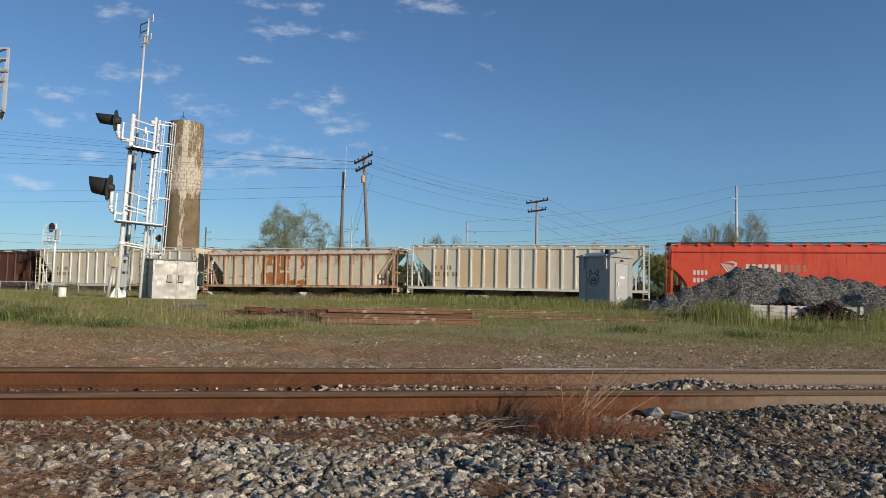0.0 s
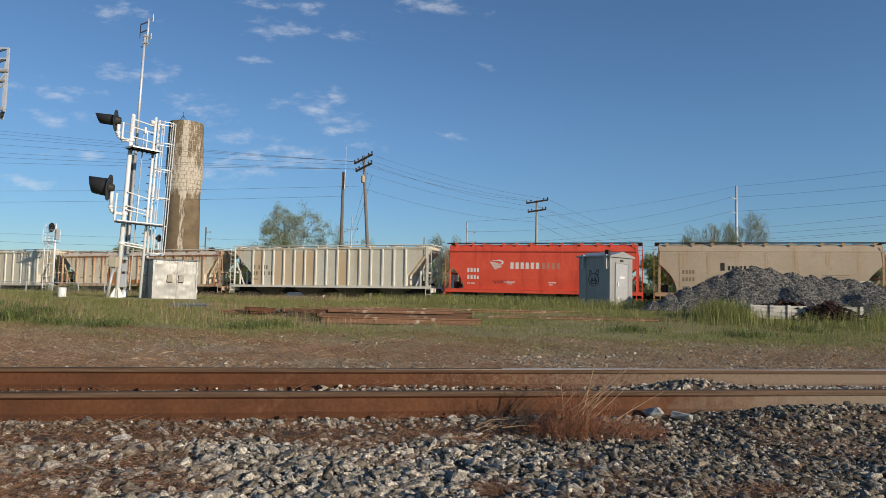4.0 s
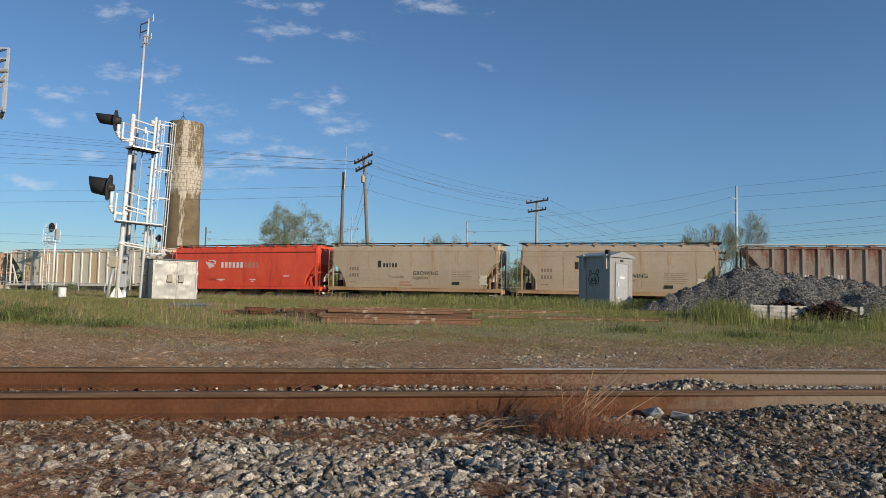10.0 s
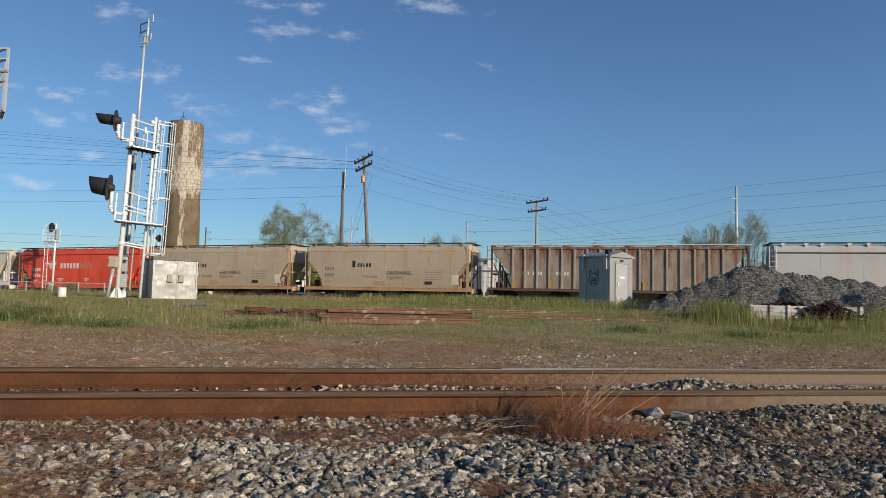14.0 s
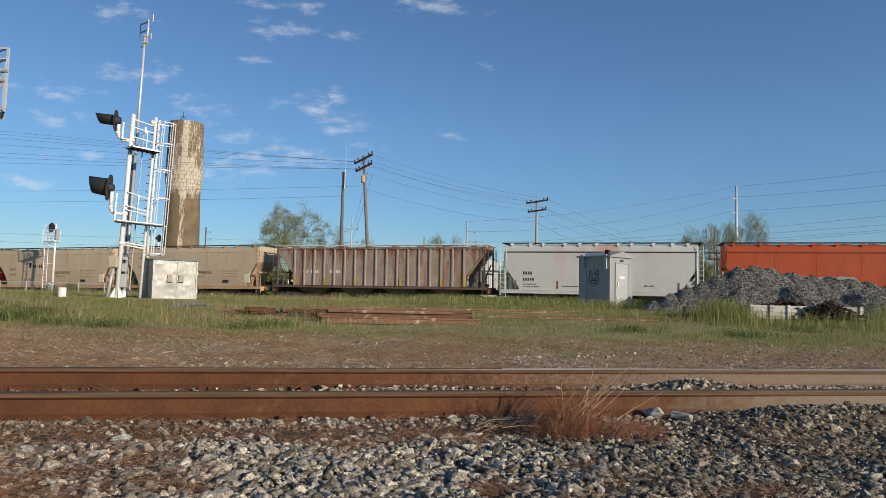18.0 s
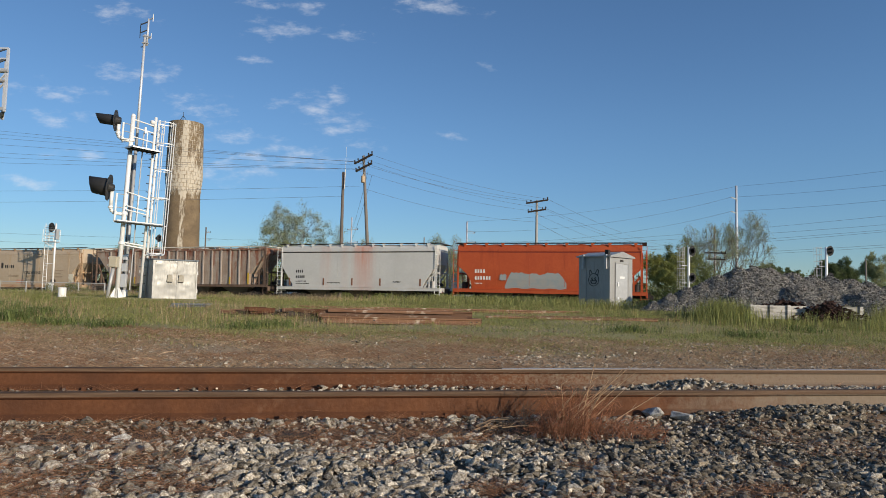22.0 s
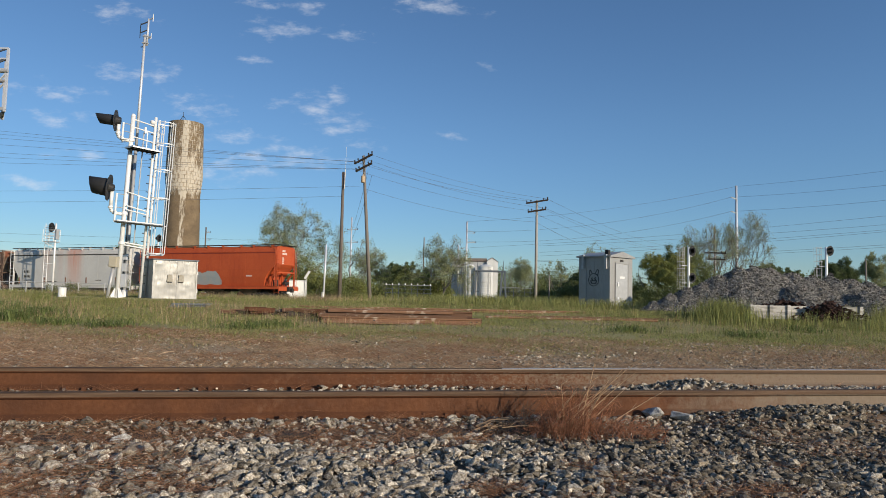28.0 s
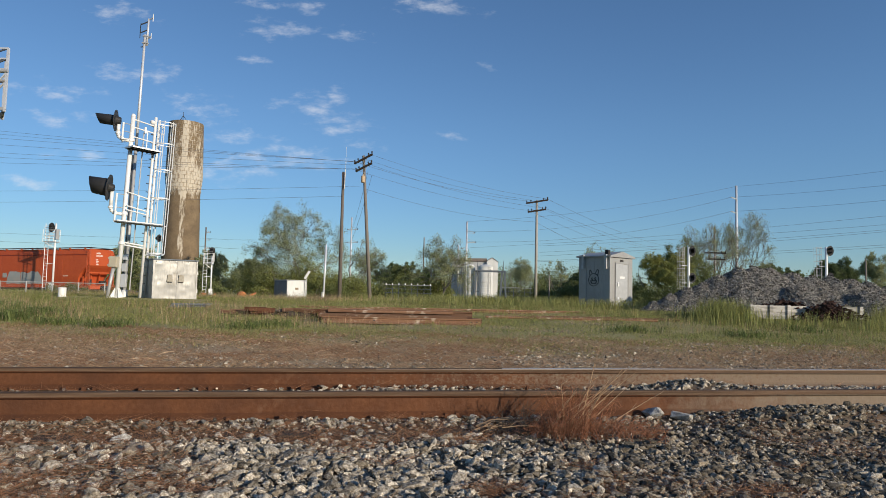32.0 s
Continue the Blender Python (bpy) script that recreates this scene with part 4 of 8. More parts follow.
def panel(car, name, x0, x1, z0, z1, side, paint, label, seed=0, rag=0.06):
    """A patch of paint with a ragged outline, lying on the side."""
    rnd = random.Random(seed)
    n = 14
    out = [(x0 + (x1 - x0) * k / n, z0 + rnd.uniform(-rag, rag)) for k in range(n + 1)] + [(x1 - (x1 - x0) * k / n + rnd.uniform(-rag, rag), z1 + rnd.uniform(-rag, rag) * 1.4) for k in range(n + 1)]
    part(name, Geo().prism(out, side - 0.008, side + 0.004), M[paint], car, label)


# where each car stands on the train: the middle of its length, metres along the track
CARS = []


def add_car(car, left, right):
    CARS.append((car, (left + right) / 2, (right - left) / 2))
    return car


def build_train():
    def hopper(left, right, *a, **k):
        return add_car(covered_hopper(a[0], a[1], (right - left) / 2, *a[2:], **k), left, right)
    hopper(-123.2, -105.3, "hopper_car", "dark rusty brown ribbed covered hopper car", "ribbed", "darkbrown", "brown_dark", 15, 4.0, 1.6, chutes=4, brackets=12)
    c = hopper(-104.7, -87.1, "hopper_car", "off-white ribbed covered hopper car with grimy seams", "ribbed", "cream", "rib_cream", 15, 4.0, 1.6, chutes=4, brackets=12, roof="rib_cream")
    car_marks(c, -1.44, [((1, 1, 2), -6.4, 2.6, 0.28, "mark_tan"), ((2, 2, 2), -6.4, 2.1, 0.28, "mark_tan")])
    c = hopper(-86.5, -69.1, "hopper_car", "cream ribbed covered hopper car eaten by orange rust", "ribbed_low", "rusty_cream", "rib_rusty", 15, 4.0, 1.6, trim="rib_rusty", chutes=4, brackets=12, roof="rib_cream")
    panel(c, "rust_patch", -3.25, -0.6, 1.36, 2.3, -1.425, "rust_patch", "broad orange rust patch", 3, 0.1)
    panel(c, "rust_patch", -0.6, 1.0, 1.36, 1.7, -1.425, "rust_patch", "orange rust patch", 4, 0.1)
    for k, (a, b, z0) in enumerate(((-3.2, -2.75, 2.2), (-2.2, -1.55, 2.2), (-1.5, -0.75, 2.5), (-2.7, -2.25, 2.9), (0.35, 0.6, 2.6), (1.7, 2.0, 3.2), (4.6, 5.0, 3.0), (-5.1, -4.8, 3.0))):
        side_strip(c, "rust_streak", "ribbed_low", a, b, z0, 3.68, "rust_patch" if k < 5 else "streak", "rust run down from the roof edge", 0.004, k, 0.07)
    side_strip(c, "roof_seam", "ribbed_low", -8.3, 8.3, 3.72, 3.79, "rust_dark", "rusted roof seam", 0.006, 9, 0.0)
    side_strip(c, "roof_slope", "ribbed_low", -8.3, 8.3, 3.85, 4.11, "roof_pale", "faded pinkish roof slope", 0.006)
    for k, (x, w) in enumerate(((-6.3, 0.5), (-5.3, 0.7), (-4.2, 0.6), (0.6, 0.7), (2.5, 0.5))):
        part("lettering", glyph_bars((int(w * 10),), x, 1.85 + 0.12 * (k % 2), 0.09, -1.42), M["mark_tan"], c, "faint painted lettering blocks")
    c = hopper(-68.4, -50.9, "hopper_car", "off-white ribbed covered hopper car with rust-stained panels", "ribbed", "cream", "rib_cream", 15, 4.0, 1.7, trim="rib_cream", chutes=4, brackets=12, roof="rib_cream")
    car_marks(c, -1.44, [((1, 1, 2), -6.6, 2.62, 0.3, "mark_tan"), ((2, 2, 2), -6.6, 2.12, 0.3, "mark_tan"), ((6,), -6.6, 1.75, 0.1, "mark_tan")])
    for a, b in ((2, 3), (3, 4), (4, 5), (5, 6), (8, 9), (0, 1)):
        span = 8.75 - 0.35 - 1.7 - 0.05
        side_strip(c, "stained_panel", "ribbed", -span + 2 * span * a / 14 + 0.09, -span + 2 * span * b / 14 - 0.09, 1.36, 4.0, "stain", "panel stained orange by rust", 0.004, a, 0.02)
    c = hopper(-49.9, -35.8, "hopper_car", "bright red smooth-sided covered hopper car with white lettering", "smooth", "red", None, 0, 2.95, 1.1, brackets=12)
    S = -1.535
    car_marks(c, S, [((4,), -5.3, 2.45, 0.3, "mark_white"), ((4,), -5.3, 1.95, 0.3, "mark_white"), ((3, 4), -5.3, 1.6, 0.09, "mark_white"), ((12,), -2.6, 1.72, 0.09, "mark_white"), ((8,), 0.6, 1.72, 0.09, "mark_white"), ((8,), 3.7, 2.0, 0.09, "mark_white"), ((6,), -2.3, 1.6, 0.07, "mark_white"), ((5,), 0.7, 1.58, 0.07, "mark_white")])
    for k, (a, b) in enumerate(((-4.6, -3.9), (0.3, 0.9), (-1.0, -0.4), (4.1, 4.5))):
        side_strip(c, "grime_streak", "smooth", a, b, 1.6 + 0.3 * k, 3.9, "red", "", 0.003, k, 0.05)
    side_strip(c, "roof_seam", "smooth", -6.6, 6.6, 3.9, 3.965, "red_dark", "dark roof seam", 0.01)
    for x in (-3.6, -1.2, 1.3, 3.7):
        side_strip(c, "plate_joint", "smooth", x - 0.012, x + 0.012, 1.5, 3.93, "red", "", 0.006)
    part("graffiti", Geo().pipe([(-3.4 + 0.09 * k, -1.515, 1.83 + 0.06 * math.sin(k * 2.1)) for k in range(12)], 0.012, 4).pipe([(-3.3 + 0.1 * k, -1.515, 1.72 + 0.05 * math.cos(k * 1.7)) for k in range(9)], 0.012, 4), M["mark_plum"], c, "faint plum scribble")
    g = Geo()
    for k in range(4):
        g.prism([(-3.62 + 0.16 * k, 3.22 - 0.03 * k), (-3.54 + 0.16 * k, 3.24 - 0.03 * k), (-3.14 + 0.14 * k, 2.68 + 0.05 * k), (-3.23 + 0.14 * k, 2.66 + 0.05 * k)], -1.572, -1.53)
    g.prism([(-3.5, 3.3), (-2.9, 3.38), (-2.6, 3.25), (-2.65, 3.05), (-2.85, 3.0), (-2.85, 3.08), (-2.75, 3.12), (-2.72, 3.2), (-2.95, 3.28)], -1.572, -1.53)
    part("emblem", g, M["mark_white"], c, "white striped emblem")
    car_marks(c, S, [((6,), -2.1, 2.72, 0.46, "mark_white")])
    car_marks(c, S, [((4,), 0.15, 2.72, 0.44, "mark_pink")])
    for left, right in ((-35.15, -21.25), (-20.2, -6.45)):
        c = hopper(left, right, "hopper_car", "tan smooth-sided covered hopper car with rust-streaked seams", "smooth", "tan", None, 0, 3.2, 1.15, trim="tan_rusty", brackets=9)
        car_marks(c, S, [((4,), -5.1, 2.5, 0.26, "mark_tan"), ((4,), -5.1, 2.02, 0.26, "mark_tan"), ((3, 4), -5.1, 1.6, 0.08, "mark_tan"), ((9,), -0.95, 1.4, 0.14, "mark_pink"), ((9,), -0.95, 1.58, 0.12, "mark_pink")])
        car_marks(c, S, [((1,), -2.75, 2.74, 0.52, "mark_black"), ((5,), -2.3, 2.76, 0.3, "mark_black")])
        word(c, "Wholesale", -1.9, 1.97, 0.3, -1.53, "mark_tan")
        word(c, "GROWING", 0.1, 2.2, 0.41, -1.548, "mark_black")
        word(c, "together", 0.12, 1.92, 0.36, -1.53, "mark_tan")
        g = Geo()
        for k in range(6):
            g.box(3.2, 4.7 - 0.12 * (k % 3), -body_side("smooth", 2.5 - 0.13 * k) - 0.004, -1.4, 2.5 - 0.13 * k, 2.53 - 0.13 * k)
        part("notice", g, M["mark_tan"], c, "small printed notice of faint lines")
        part("placard", Geo().box(3.2, 3.75, -1.505, -1.4, 1.5, 1.72), M["mark_black"], c, "black placard")
        for k in range(1, 8):
            x = -7.0 + 14.0 * k / 8
            side_strip(c, "seam", "smooth", x - 0.025, x + 0.025, 1.5, 3.97, "tan", "", 0.008)
            side_strip(c, "rust_streak", "smooth", x - 0.1, x + 0.12, 3.1 - 0.3 * (k % 3), 3.97, "streak", "rust streak below a seam", 0.005, k, 0.04)
        for z in (3.62, 3.8):
            side_strip(c, "ridge", "smooth", -6.4, 6.4, z, z + 0.04, "tan", "", 0.012)
        # sunlight on the hopper's end slope, painted as a cream patch
        side_strip(c, "end_plate", "smooth", 5.28, 5.78, 1.5, 2.2, "cream", "pale painted patch for the sunlit end slope", 0.012, 3, 0.03)
    c = hopper(-5.4, 12.45, "hopper_car", "grimy brown ribbed covered hopper car with rust streaks", "ribbed", "brown", "rib_brown", 17, 4.0, 1.5, trim="brown_dark", chutes=4, brackets=13, roof="rib_cream")
    car_marks(c, -1.44, [((1, 1, 1, 2), -6.3, 2.3, 0.24, "mark_white"), ((2, 2), -3.9, 2.3, 0.24, "mark_white")])
    for x in (-6.95, -4.3, -1.7, 2.05, 5.3, 7.05):
        part("stripe", Geo().box(x - 0.07, x + 0.07, -1.51, -1.5, 1.36, 2.3 if x > 7 else 1.95), M["yellow"], c, "yellow reflective stripe")
    c = hopper(13.25, 27.05, "hopper_car", "pale grey flat-sided covered hopper car with a salmon stain", "flat", "grey", "white", 0, 2.95, 1.05, trim="grey", brackets=11)
    S = -1.505
    car_marks(c, S, [((4,), -5.2, 2.32, 0.22, "mark_black"), ((5,), -5.2, 1.88, 0.21, "mark_black"), ((3, 6, 4), -5.2, 1.6, 0.08, "mark_black"), ((3, 6, 8), -5.2, 1.42, 0.08, "mark_black"), ((10, 9), -2.4, 1.5, 0.07, "mark_black"), ((9,), 3.1, 1.6, 0.09, "mark_black")])
    side_strip(c, "roof_seam", "flat", -6.45, 6.45, 3.89, 3.965, "under", "dark roof seam", 0.008)
    for x in (-3.9, -1.55, 0.9, 3.3):
        side_strip(c, "plate_joint", "flat", x - 0.012, x + 0.012, 1.4, 3.9, "grey", "", 0.006)
    for x in (-5.75, -2.75, -0.3, 2.05, 5.3):
        part("stripe", Geo().box(x - 0.06, x + 0.06, -1.51, -1.45, 1.35, 1.9), M["rust_dark"], c, "dull red reflective stripe")
    c = hopper(28.0, 41.75, "hopper_car", "orange-red smooth-sided covered hopper car with grey overpaint", "smooth", "orange", None, 0, 2.95, 1.1, brackets=9)
    car_marks(c, -1.55, [((4,), -5.2, 2.4, 0.26, "mark_white"), ((6,), -5.2, 1.9, 0.26, "mark_white"), ((1, 3, 3), -5.2, 1.6, 0.08, "mark_white"), ((8,), 3.8, 2.0, 0.09, "mark_white")])
    side_strip(c, "roof_seam", "smooth", -6.4, 6.4, 3.9, 3.965, "red_dark", "dark roof seam", 0.01)
    for x in (-3.6, -1.2, 1.3, 3.7):
        side_strip(c, "plate_joint", "smooth", x - 0.012, x + 0.012, 1.5, 3.93, "orange", "", 0.006)
    sheet = Geo()
    cols, rows = 60, 7
    for i in range(cols + 1):
        x = -2.97 + 4.4 * i / cols
        top = 2.4 + 0.05 * math.sin(x * 2.3) + 0.035 * math.sin(x * 7.1 + 1) + 0.02 * math.sin(x * 17) - 0.5 * max(0.0, (x - 0.83) / 0.5) ** 1.5 - 0.35 * max(0.0, (-2.4 - x) / 0.35) ** 2
        for j in range(rows + 1):
            z = 1.32 + 0.03 * math.sin(x * 5) + (max(top, 1.5) - 1.32) * j / rows
            sheet.v.append(Vector((x, -body_side("smooth", z) - 0.005, z)))
    for i in range(cols):
        for j in range(rows):
            a = i * (rows + 1) + j
            sheet.f.append((a, a + rows + 1, a + rows + 2, a + 1))
    part("overpaint", sheet, M["overspray"], c, "grey overpaint with ragged edges")
    marks = Geo()
    for k, (n, z) in enumerate(((4, 4.05), (6, 3.82), (3, 3.5), (4, 3.35), (3, 3.2), (4, 3.05))):
        h = 0.15 if k < 2 else 0.09
        for i in range(n):
            marks.box(6.52, 6.534, -0.55 + i * h * 0.8, -0.55 + i * h * 0.8 + h * 0.55, z, z + h)
    part("lettering", marks, M["mark_white"], c, "plain painted lettering blocks on the car end")
    panel(c, "overpaint", -3.35, -2.85, 1.9, 2.3, -1.555, "overspray", "small grey overpaint patch", 13, 0.04)


build_train()


def along(t):
    """How far the train has come, metres along the track, at t seconds."""
    q = (t - 16) / 16
    return -70.6998 * q - 5.1956 * q ** 2 + 0.6163 * q ** 3 + 0.7087 * q ** 4


def motions():
    for car, mid, half in CARS:
        rows = []
        for k in range(65):
            t = k * 0.5
            s = mid + along(t)
            a, b = far_point(s - half + 1.75, 1.55), far_point(s + half - 1.75, 1.55)
            p = (a + b) / 2
            pitch = -math.degrees(math.atan2(b.z - a.z, (b - a).length))
            rows.append((t, pose(*p, 0, 0, FAR_ROT) @ pose(0, 0, 0, 0, pitch, 0)))
        walk(car, rows)
    # wheels roll without slipping; each turns in its truck's space
    rows, t = [], 0.0
    while t <= 32.0001:
        rows.append((t, pose(0, 0, 0, 0, math.degrees((along(t) - along(0)) / 0.42), 0)))
        t += 0.1
    for w in WHEELS:
        here = Matrix.Translation(w.matrix_local.translation)
        walk(w, [(t, here @ m) for t, m in rows])


# ---------- signals ----------
def signal_head(parent, m, r=0.33, hood=0.66, hr=0.2):
    """One round signal head that looks along its own -x: case, backing disc, lens and long hood."""
    head = part("signal_head", Geo().tube((0.0, 0, 0), (0.16, 0, 0), 0.17, 0.13, 14), M["black"], parent, "black signal head", at=m)
    d = Geo().lathe([(0.0, 0.012), (r, 0.012), (r, -0.012), (0.0, -0.012)], 32, m=pose(0, 0, 0, 0, 90, 0))
    part("backing_disc", d, M["black"], head, "round black backing disc")
    part("lens", Geo().lathe([(0.0, 0.05), (0.07, 0.04), (0.11, 0.0)], 18, m=pose(-0.012, 0, 0, 0, -90, 0)), M["lens"], head)
    h = Geo()
    n = 18
    for k, (x, rr) in enumerate(((0.0, hr * 1.05), (-hood, hr * 0.95))):
        for t in (0.0, 0.012):
            for a in range(n + 1):
                w = radians(-80 + 340 * a / n)
                lead = -hood * (0.87 + 0.13 * math.sin(w)) if k else 0
                h.v.append(Vector((lead, math.cos(w) * (rr - t), math.sin(w) * (rr - t))))
    c = n + 1
    for a in range(n):
        h.f += [(a, a + 1, 2 * c + a + 1, 2 * c + a), (c + a + 1, c + a, 3 * c + a, 3 * c + a + 1), (2 * c + a, 2 * c + a + 1, 3 * c + a + 1, 3 * c + a)]
    part("hood", h, M["black"], head, "long black hood", smooth=True)
    return head


def main_signal():
    # the whole mast leans a little, like the pad under it
    sig = thing("railway_signal", "tall white signal mast with two black heads, platforms and caged ladder", "signal", pose(-11.362, 23.0, 0.5, 0, 2.25, 0))
    top, lx, ly = 6.53, 0.585, 0.5
    mast = part("mast", Geo().tube((0, 0, 0), (0, 0, top), 0.078, 0.074, 16), M["alu"], sig, "white painted tubular mast", smooth=True)
    part("mast_cap", Geo().lathe([(0, 0.07), (0.05, 0.06), (0.08, 0.0), (0.08, -0.03)], 14, o=(0, 0, top)), M["alu"], mast, smooth=True)
    for z in (0.05, 1.98, 3.02, 5.65):
        part("collar", Geo().tube((0, 0, z - 0.045), (0, 0, z + 0.045), 0.112, n=14), M["alu"], mast)
    for k in range(4):
        w = math.pi / 4 + k * math.pi / 2
        d, q = Vector((math.cos(w), math.sin(w), 0)), Vector((-math.sin(w), math.cos(w), 0)) * 0.014
        g = Geo()
        for e in (-1, 1):
            g.v += [d * 0.08 + q * e, d * 0.27 + q * e, d * 0.075 + q * e + Vector((0, 0, 0.42))]
        g.f += [(0, 1, 2), (5, 4, 3), (0, 3, 4, 1), (1, 4, 5, 2), (2, 5, 3, 0)]
        part("base_gusset", g, M["white"], mast, "white triangular base gusset")
    part("base_plate", Geo().tube((0, 0, 0), (0, 0, 0.03), 0.3, n=4), M["white"], mast)
    # ladder: a near and a far stile, rungs that stick out past the near one
    lad = part("ladder", Geo().tube((lx, ly, 0), (lx, ly, top + 0.1), 0.05, n=12).tube((lx - 0.035, ly + 0.38, 0), (lx - 0.035, ly + 0.38, top + 0.1), 0.048, n=12), M["alu"], sig, "white ladder with dark rungs", smooth=True)
    rung = mesh_of("rung", Geo().tube((-0.12, -0.02, 0), (-0.02, 0.37, 0), 0.016, n=6).tube((-0.12, -0.02, 0), (0.02, -0.02, 0), 0.014, n=6), M["blue_galv"])
    for k in range(21):
        part("rung", rung, None, lad, at=pose(lx, ly, 0.3 + k * 0.3))
    part("post_light", Geo().lathe([(0, 0.09), (0.07, 0.06), (0.09, 0), (0.06, -0.06), (0, -0.08)], 12, o=(lx - 0.09, ly - 0.05, top - 0.1)), M["white"], sig, smooth=True)
    part("cable_pipe", Geo().tube((0.29, 0.3, 0.35), (0.29, 0.3, top - 0.5), 0.022, n=8), M["galv"], sig, "thin grey cable pipe")
    # safety cage: hoops and vertical straps
    cage = part("cage", Geo().bar((lx + 0.05, ly + 0.1, 1.7), (lx + 0.2, ly + 0.1, 1.7), 0.03, 0.03), M["alu"], sig, "white strap cage round the ladder")

    def ring(z):
        return [Vector((lx + 0.37 + 0.29 * math.cos(w), ly + 0.12 + 0.29 * math.sin(w), z)) for w in [radians(-165 + 330 * a / 16) for a in range(17)]]
    for z in (1.7, 2.7, 3.7, 4.72, 5.68, 6.45):
        g = Geo()
        r = ring(z)
        for a, b in zip(r[:-1], r[1:]):
            g.bar(a, b, 0.012, 0.03)
        part("hoop", g, M["alu"], cage)
    lo, hi = ring(1.7), ring(6.5)
    for a in (1, 4, 7, 9, 12, 15):
        part("strap", Geo().bar(lo[a], hi[a], 0.042, 0.014), M["alu"], cage)
    # upper platform, set cornerwise, and its rails
    m = pose(0.46, 0.0, 5.33, 0, 0, 50)
    plat = part("platform", Geo().box(-0.5, 0.5, -0.31, 0.31, -0.02, 0.02), M["blue_galv"], sig, "dark steel grating platform", at=m)
    for y in (-0.31, 0.31):
        part("kick_plate", Geo().box(-0.5, 0.5, y - 0.008, y + 0.008, -0.03, 0.025), M["alu"], plat)
    for x in (-0.5, 0.5):
        part("kick_plate", Geo().box(x - 0.008, x + 0.008, -0.31, 0.31, -0.03, 0.025), M["alu"], plat)
    for k in range(6):
        part("bearer", Geo().box(-0.42 + 0.168 * k, -0.405 + 0.168 * k, -0.3, 0.3, -0.06, -0.021), M["under"], plat)
    for z0, z1 in ((6.4, 6.3), (6.12, 6.04), (5.78, 5.7)):
        part("guard_rail", Geo().tube((0.02, 0, z0), (lx, ly, z1), 0.024, n=8), M["alu"], sig, "white pipe guard rail")
        part("guard_rail", Geo().tube((lx, ly, z1 + 0.04), (lx + 0.3, ly + 0.1, z1), 0.02, n=8), M["alu"], sig, "white pipe guard rail")
    for x, z0, z1 in ((0.40, 5.35, 6.1), (0.34, 5.98, 6.2)):
        part("rail_post", Geo().tube((x, x * 0.85, z0), (x, x * 0.85, z1), 0.02 if x > 0.36 else 0.045, n=8), M["alu"], sig)
    # lower platform: a long thin deck from before the mast to the cage
    low = part("platform", Geo().bar((-0.17, -0.3, 2.71), (1.24, 0.4, 2.68), 0.55, 0.03), M["blue_galv"], sig, "steel grating platform")
    part("edge_angle", Geo().bar((-0.03, -0.42, 2.735), (1.3, 0.2, 2.70), 0.02, 0.07), M["alu"], low)
    part("edge_angle", Geo().bar((-0.31, -0.08, 2.71), (1.1, 0.62, 2.68), 0.02, 0.05), M["alu"], low)
    for z0, z1 in ((3.78, 3.64), (3.3, 3.18), (3.16, 3.06)):
        part("guard_rail", Geo().tube((0.1, -0.12, z0), (lx, ly, z1), 0.024, n=8), M["alu"], sig, "white pipe guard rail")
    part("guard_rail", Geo().tube((lx, ly, 3.72), (1.2, 0.55, 3.66), 0.02, n=8), M["alu"], sig, "white pipe guard rail")
    part("rail_post", Geo().tube((0.36, 0.2, 3.38), (0.36, 0.2, 3.72), 0.03, n=8), M["alu"], sig)
    part("rail_post", Geo().tube((0.36, 0.2, 2.7), (0.36, 0.2, 3.38), 0.018, n=8), M["alu"], sig)
    # short rail posts on the heads' side of the mast
    for z0, z1 in ((5.6, 6.2), (2.72, 3.7)):
        p = part("side_post", Geo().tube((-0.175, -0.3, z0), (-0.175, -0.3, z1), 0.034, n=8), M["alu"], sig, "white stub rail post")
        for z in (z1 - 0.02, z0 + 0.02, (z0 + z1) / 2):
            part("stub_rail", Geo().tube((-0.175, -0.3, z), (0.0, 0.0, z + 0.01), 0.016, n=6), M["galv"], p)
    for z in (1.93, 2.02):
        part("brace", Geo().tube((0, 0, z), (lx, ly, z - 0.08), 0.028, n=8), M["alu"], sig)
    part("brace", Geo().tube((lx, ly, 1.62), (lx + 0.62, ly + 0.2, 1.66), 0.024, n=8), M["alu"], sig)
    for x, z, hr, nod, dr, j in ((-0.454, 6.25, 0.18, 1, 0.37, 5.62), (-0.464, 3.87, 0.30, 5, 0.46, 3.0)):
        h = signal_head(sig, Matrix.Translation((x, -0.3, z)) @ pose(0, 0, 0, 0, nod, 16), dr, 0.66, hr)
        c = Vector((x + 0.1, -0.27, 0))
        pts = [Vector((c.x, c.y, z - 0.12)), Vector((c.x, c.y, j + 0.2)), Vector((c.x + 0.015, c.y, j + 0.11)), Vector((c.x + 0.06, c.y + 0.04, j + 0.04)), Vector((c.x + 0.14, c.y + 0.1, j)), Vector((0, 0, j))]
        part("support_elbow", Geo().pipe(pts, 0.062, 10), M["alu"], sig, "curved pipe bracket", smooth=True)
        for f in (1, 4):
            q = (pts[f + 1] - pts[f]).normalized() * 0.03
            part("flange", Geo().tube(pts[f] - q, pts[f] + q, 0.085, n=12), M["alu"], sig)
    j = part("junction_box", Geo().box(-0.14, 0.14, -0.1, 0.1, -0.19, 0.19), M["cream_box"], sig, "cream junction box", at=pose(-0.05, -0.3, 1.3), bevel=0.015)
    for z in (-0.15, 0.09):
        part("hinge", Geo().box(-0.165, -0.14, -0.11, -0.02, z, z + 0.06), M["galv"], j)
